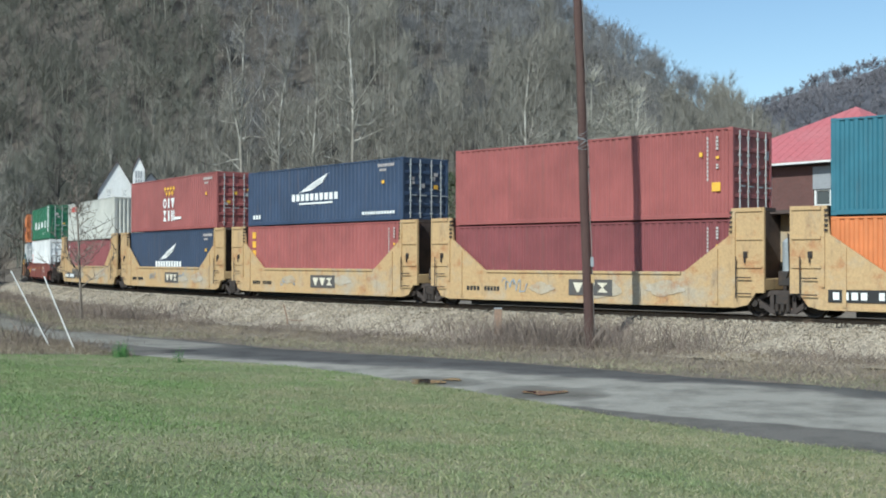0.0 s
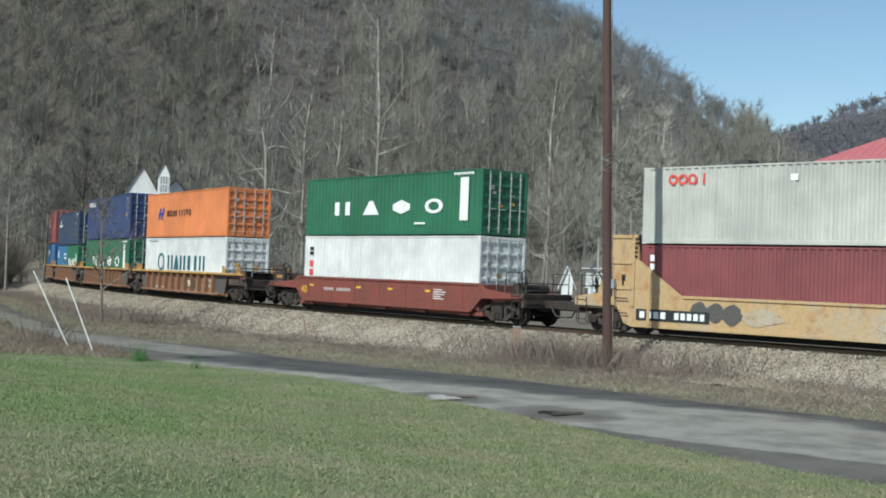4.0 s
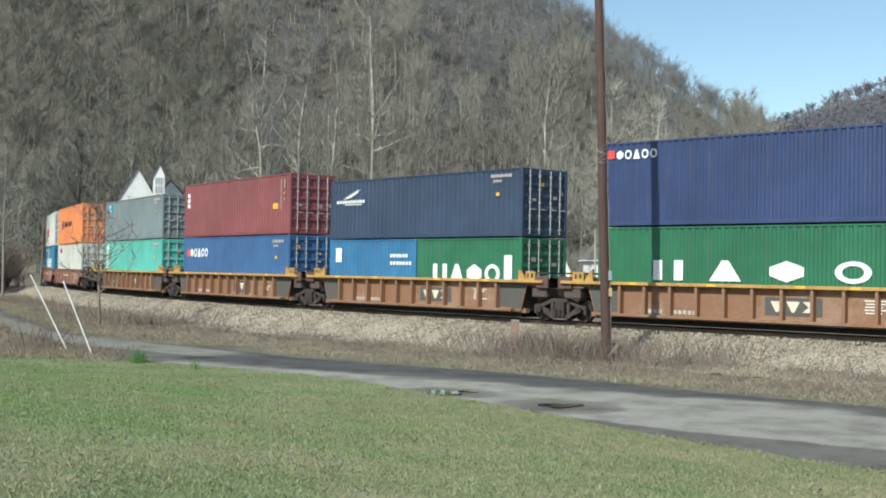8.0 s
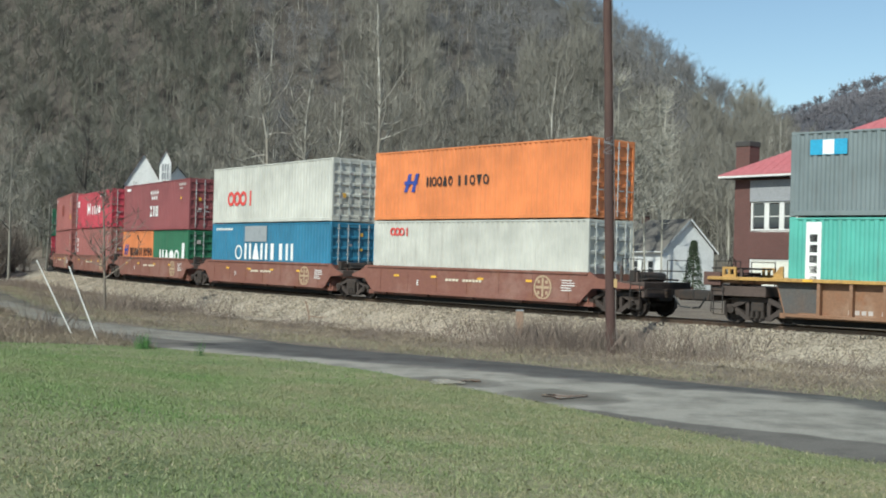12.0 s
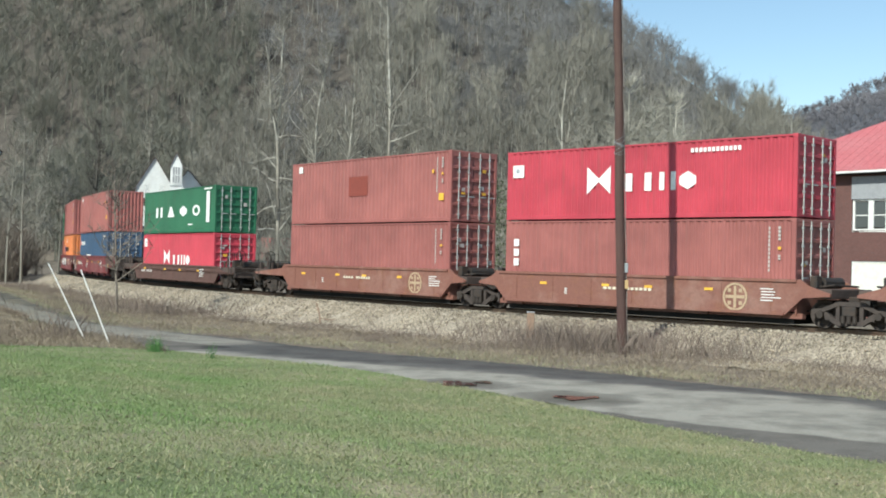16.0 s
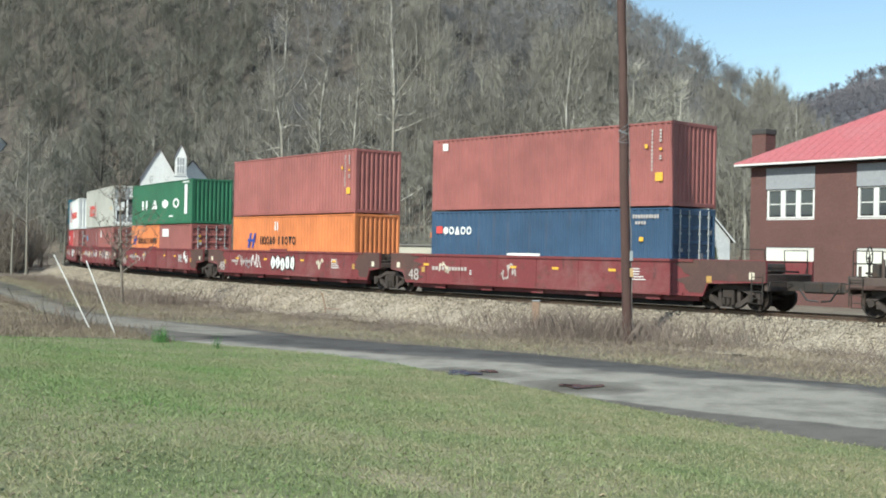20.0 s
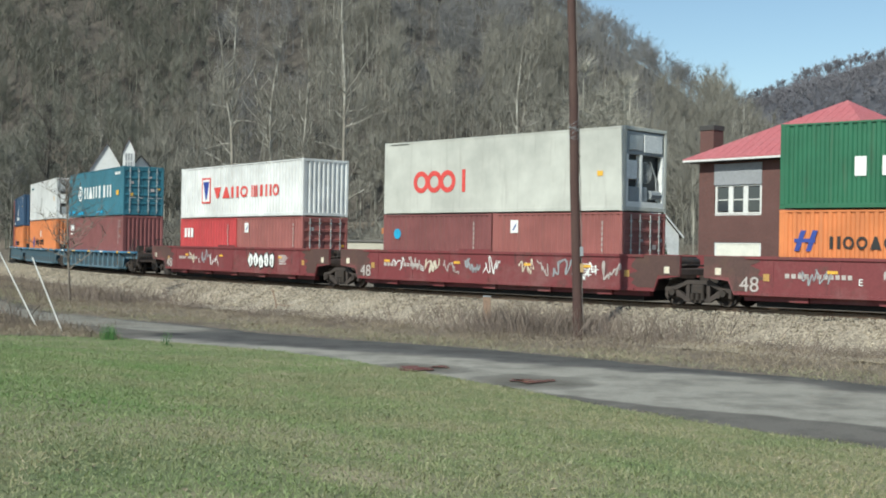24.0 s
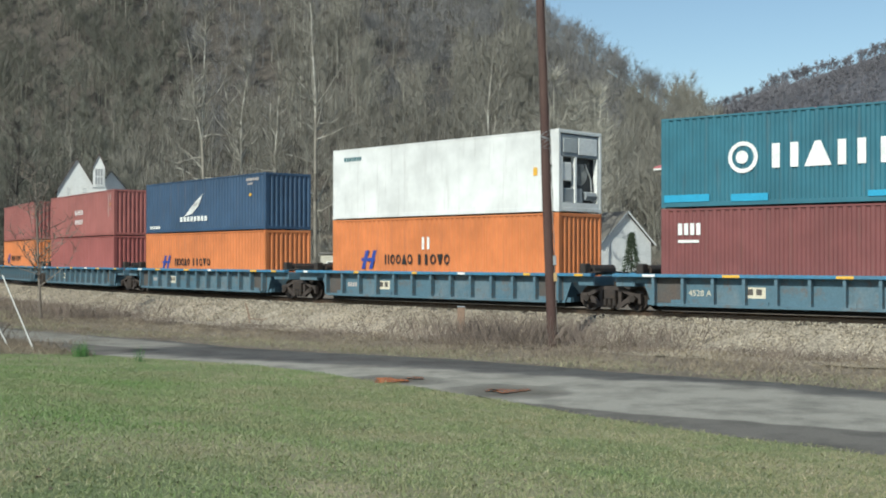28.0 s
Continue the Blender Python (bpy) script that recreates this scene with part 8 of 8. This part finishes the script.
LOADS.append(("B", "A", "A", (HC, DKRED, "D", "dark red container with white letters on end", [("column", "w", 0.035, 0.06, 0.55, 0.85, 3), ("rect", "y", 0.86, 0.9, 0.42, 0.52)] + NUM), [(F40, HC, SEA, "D", "blue container with a red and white name", [("disc", "r", 0.035, 0.075, 0.63, 0.79), ("word", "w", 0.075, 0.265, 0.63, 0.80, "sqaqq")] + NUMT)]))
LOADS.append(("B", "A", "C", (STD, GREY, "D", "slate grey container with a blue and white label", [("rect", "p", 0.05, 0.145, 0.72, 0.90), ("rect", "w", 0.083, 0.112, 0.725, 0.895)] + NUMT), [(F40, HC, JADE, "D", "light teal green container with a white strip", [("rect", "w", 0.045, 0.085, 0.2, 0.95), ("column", "k", 0.055, 0.075, 0.3, 0.85, 5)] + NUMT)]))
LOADS.append(("N", "C", "A", (HC, ORANGE, "D", "orange container with a dark blue emblem and name", emblem_name(0.52)), [(F40, HC, PALE, "D", "pale grey container with a small red word", [("rings", "r", 0.09, 0.19, 0.78, 0.90)])]))
LOADS.append(("N", "A", "A", (HC, PALE, "D", "pale grey container with a large red word", [("rings", "r", 0.14, 0.37, 0.30, 0.56)]), [(F40, HC, TURQ, "D", "blue container with a white ring and lettering", [("ring", "w", 0.22, 0.29, 0.36, 0.62), ("word", "w", 0.31, 0.73, 0.36, 0.66, "babiib"), ("rect", "g", 0.31, 0.5, 0.68, 0.95), ("word", "w", 0.04, 0.2, 0.88, 0.92, 12)])]))
LOADS.append(("N", "A", "A", (HC, DKRED, "D", "dark red container with white dots and lettering", [("dots", "w", 0.435, 0.565, 0.62, 0.84, 4, 2), ("word", "w", 0.435, 0.565, 0.28, 0.52, "xim"), ("rect", "w", 0.05, 0.115, 0.87, 0.92)] + NUMT), [(F20, STD, ORANGE, "C", "short orange container with a blue emblem", [("flag", "b", 0.06, 0.2, 0.42, 0.68), ("word", "k", 0.26, 0.97, 0.40, 0.62, "bqqaqiiqvq")]), (F20, STD, GREEN, "D", "short green container with a white name", [("word", "w", 0.2, 0.78, 0.3, 0.58, "basq"), ("rect", "w", 0.84, 0.91, 0.36, 0.72)])]))
LOADS.append(("N", "A", "A", (STD, PINK, "D", "bright crimson container with large white lettering", [("word", "w", 0.32, 0.425, 0.33, 0.74, "k"), ("word", "w", 0.445, 0.71, 0.36, 0.62, "iibs"), ("rect", "w", 0.025, 0.07, 0.62, 0.80), ("disc", "g", 0.03, 0.06, 0.68, 0.75), ("word", "w", 0.68, 0.84, 0.84, 0.90, 12)]), [(F40, HC, REDB, "D", "red-brown container with white letters on end", [("column", "w", 0.035, 0.055, 0.42, 0.8, 3)] + NUM)]))
LOADS.append(("N", "A", "C", (HC, REDB, "D", "faded red-brown container with a small square emblem", [("rect", "w", 0.05, 0.075, 0.84, 0.94), ("rect", "m", 0.40, 0.52, 0.42, 0.72)] + NUM + TRI), [(F40, HC, REDB, "D", DB, NUM)]))
LOADS.append(("K", "C", "C", (STD, GREEN, "D", "bright green container with wide-set white letters", wide_letters(0.36, 0.62)), [(F40, STD, PINK, "D", "crimson container with large white lettering", [("word", "w", 0.325, 0.425, 0.29, 0.65, "k"), ("word", "w", 0.445, 0.70, 0.29, 0.53, "iibs"), ("rect", "w", 0.02, 0.06, 0.70, 0.9), ("disc", "g", 0.03, 0.05, 0.77, 0.83)])]))
LOADS.append(("R", "C", "A", (HC, REDB, "C", "red-brown container with a small square emblem", [("rect", "w", 0.05, 0.075, 0.84, 0.94)] + NUM + TRI), [(F40, HC, STEELB, "D", "steel blue container with a red and white name", red_white_name(0.74) + NUMT)]))
LOADS.append(("R", "A", "A", (HC, REDB, "C", "faded red-brown container with yellow labels", NUM + TRI), [(F40, HC, ORANGE, "C", "orange container with a dark blue emblem and name", emblem_name(0.56, 0.14) + [("word", "w", 0.38, 0.42, 0.74, 0.9, 1)])]))
LOADS.append(("R", "A", "A", (STD, GREEN, "C", "bright green container with wide-set white letters", wide_letters(0.36, 0.6)), [(F20, STD, ORANGE, "C", "short orange container with a blue emblem", [("flag", "b", 0.08, 0.2, 0.52, 0.76), ("word", "k", 0.26, 0.92, 0.54, 0.7, "bqqaqiiqvq")]), (F20, STD, REDB, "D", "short red-brown container with a white label", [("rect", "w", 0.1, 0.3, 0.72, 0.9)])]))
LOADS.append(("R", "A", "A", (HC, PALE, "R", "off-white refrigerated container with a large red word", [("rings", "r", 0.145, 0.40, 0.28, 0.58), ("rect", "y", 0.905, 0.925, 0.42, 0.48), ("rect", "k", 0.03, 0.12, 0.962, 0.97)]), [(F20, STD, MAROON, "C", "short maroon container with a round blue label", [("disc", "p", 0.105, 0.175, 0.62, 0.78), ("column", "n", 0.846, 0.854, 0.4, 0.9, 7)]), (F20, STD, REDB, "D", "short red-brown container with a square emblem", [("rect", "w", 0.15, 0.21, 0.72, 0.90), ("wing", "b", 0.158, 0.205, 0.75, 0.87), ("column", "n", 0.846, 0.854, 0.4, 0.9, 7)])]))
LOADS.append(("R", "A", "C", (STD, WHITEC, "C", "white container with a red and blue emblem and red name", [("rect", "r", 0.195, 0.272, 0.28, 0.78), ("rect", "w", 0.203, 0.264, 0.315, 0.745), ("word", "b", 0.208, 0.274, 0.34, 0.72, "v"), ("word", "r", 0.303, 0.60, 0.36, 0.59, "vabq"), ("word", "r", 0.616, 0.835, 0.36, 0.59, "mibq")]), [(F20, STD, SIGNAL_RED, "C", "short bright red container with a white word", [("word", "w", 0.08, 0.26, 0.62, 0.82, 3), ("column", "n", 0.856, 0.864, 0.4, 0.9, 7)]), (F20, STD, REDB, "D", "short red-brown container with a square emblem", [("rect", "w", 0.13, 0.19, 0.72, 0.90), ("wing", "b", 0.138, 0.185, 0.75, 0.87), ("column", "n", 0.866, 0.874, 0.4, 0.9, 7)])]))
LOADS.append(("U", "C", "A", (HC, TEAL, "D", "teal blue container with a white ring and lettering", [("ring", "w", 0.195, 0.27, 0.35, 0.69), ("disc", "w", 0.21, 0.25, 0.45, 0.59), ("word", "w", 0.31, 0.81, 0.38, 0.66, "babiib"), ("rect", "p", 0.01, 0.14, 0.06, 0.14), ("rect", "p", 0.2, 0.3, 0.05, 0.13), ("rect", "p", 0.55, 0.66, 0.06, 0.12), ("word", "w", 0.86, 0.95, 0.84, 0.9, 6), ("rect", "y", 0.89, 0.93, 0.42, 0.52)]), [(F40, HC, MAROON, "C", "maroon container with a small white name", [("word", "w", 0.05, 0.12, 0.70, 0.84, 4), ("rect", "w", 0.05, 0.11, 0.62, 0.65)] + NUM)]))
LOADS.append(("U", "A", "A", (HC, WHITEC, "R", "clean white refrigerated container with a small green name", [("word", "t", 0.06, 0.15, 0.82, 0.88, 7), ("rect", "y", 0.905, 0.92, 0.45, 0.55)]), [(F40, HC, ORANGE, "C", "orange container with a dark blue emblem and name", emblem_name(0.42, 0.15) + [("word", "w", 0.44, 0.49, 0.56, 0.74, 1)])]))
LOADS.append(("U", "A", "A", (STD, STEELB, "C", "dark steel blue container with a white wing emblem", [("wing", "w", 0.34, 0.52, 0.30, 0.72), ("word", "w", 0.32, 0.56, 0.2, 0.3, 8), ("word", "w", 0.04, 0.14, 0.08, 0.14, 6)] + NUMT), [(F40, STD, ORANGE, "C", "orange container with a dark blue emblem and name", emblem_name(0.42, 0.16))]))
LOADS.append(("U", "A", "A", (STD, REDB, "C", "faded red-brown container with white lettering", [("word", "w", 0.42, 0.55, 0.5, 0.62, 3), ("word", "w", 0.42, 0.55, 0.28, 0.4, 3)] + NUM), [(F40, STD, BRICKR, "C", "plain brick-red corrugated container", [])]))
LOADS.append(("U", "A", "C", (STD, REDB, "C", "plain red-brown corrugated container", NUM), [(F40, STD, ORANGE, "C", "plain orange corrugated container", emblem_name(0.5))]))
# front ends of the upper containers along the track when the clip is half through
HEADS = [207.48, 192.20, 176.97, 161.55, 146.17, 126.43, 106.25, 90.59, 74.90, 59.31, 43.74, 23.97, 8.58, -6.88, -22.29, -37.61, -58.53, -80.59, -98.20, -116.31, -134.01, -151.91, -172.63, -188.80, -205.93, -222.60, -239.3]
WELL_FLOOR = 0.50


def chord(s, half):
    """The pose of a body on the rails whose ends lie half before and behind s."""
    xa, ya, _ = track_at(s + half)
    xb, yb, _ = track_at(s - half)
    return pose((xa + xb) / 2, (ya + yb) / 2, RAIL_Z, 0, 0, math.degrees(math.atan2(ya - yb, xa - xb)))


TRAIN = []


def make_train():
    mids = [h - F40 / 2 for h in HEADS]
    for i, (kind, fj, rj, up, lows) in enumerate(LOADS):
        front = (mids[i - 1] - mids[i]) / 2 if i else 9.6
        rear = (mids[i] - mids[i + 1]) / 2 if i + 1 < len(mids) else 9.9
        TRAIN.append((well_car(kind, front, rear, fj, rj, 100 + i), mids[i], Matrix()))
        low_h = lows[0][1]
        if len(lows) == 1:
            f, h, col, end, label, spec = lows[0]
            TRAIN.append((container(f, h, col, end, label, spec, 200 + i), mids[i], pose(0, 0, WELL_FLOOR)))
        else:
            for s, (f, h, col, end, label, spec) in zip((-1, 1), lows):
                TRAIN.append((container(f, h, col, end, label, spec, 200 + i + (s + 1) * 20), mids[i], pose(s * (F20 / 2 + 0.035), 0, WELL_FLOOR)))
        h, col, end, label, spec = up
        TRAIN.append((container(F40, h, col, end, label, spec, 300 + i), mids[i], pose(0, 0, WELL_FLOOR + low_h + 0.03)))


make_train()


def motions():
    """The train rolls along the bend: every car and every container by its own keys."""
    times = [k * 0.5 for k in range(57)]
    seen = {}
    for ob, mid, off in TRAIN:
        if mid not in seen:
            seen[mid] = [chord(mid + run(t), F40 / 2) for t in times]
        walk(ob, [(t, m @ off) for t, m in zip(times, seen[mid])])
    # the wheels roll without slipping
    turns = [(k * 0.05, Matrix.Rotation(run(k * 0.05) / 0.455, 4, "Y")) for k in range(561)]
    for wheel, before, after in WHEELS:
        walk(wheel, [(t, before @ m @ after) for t, m in turns])


motions()
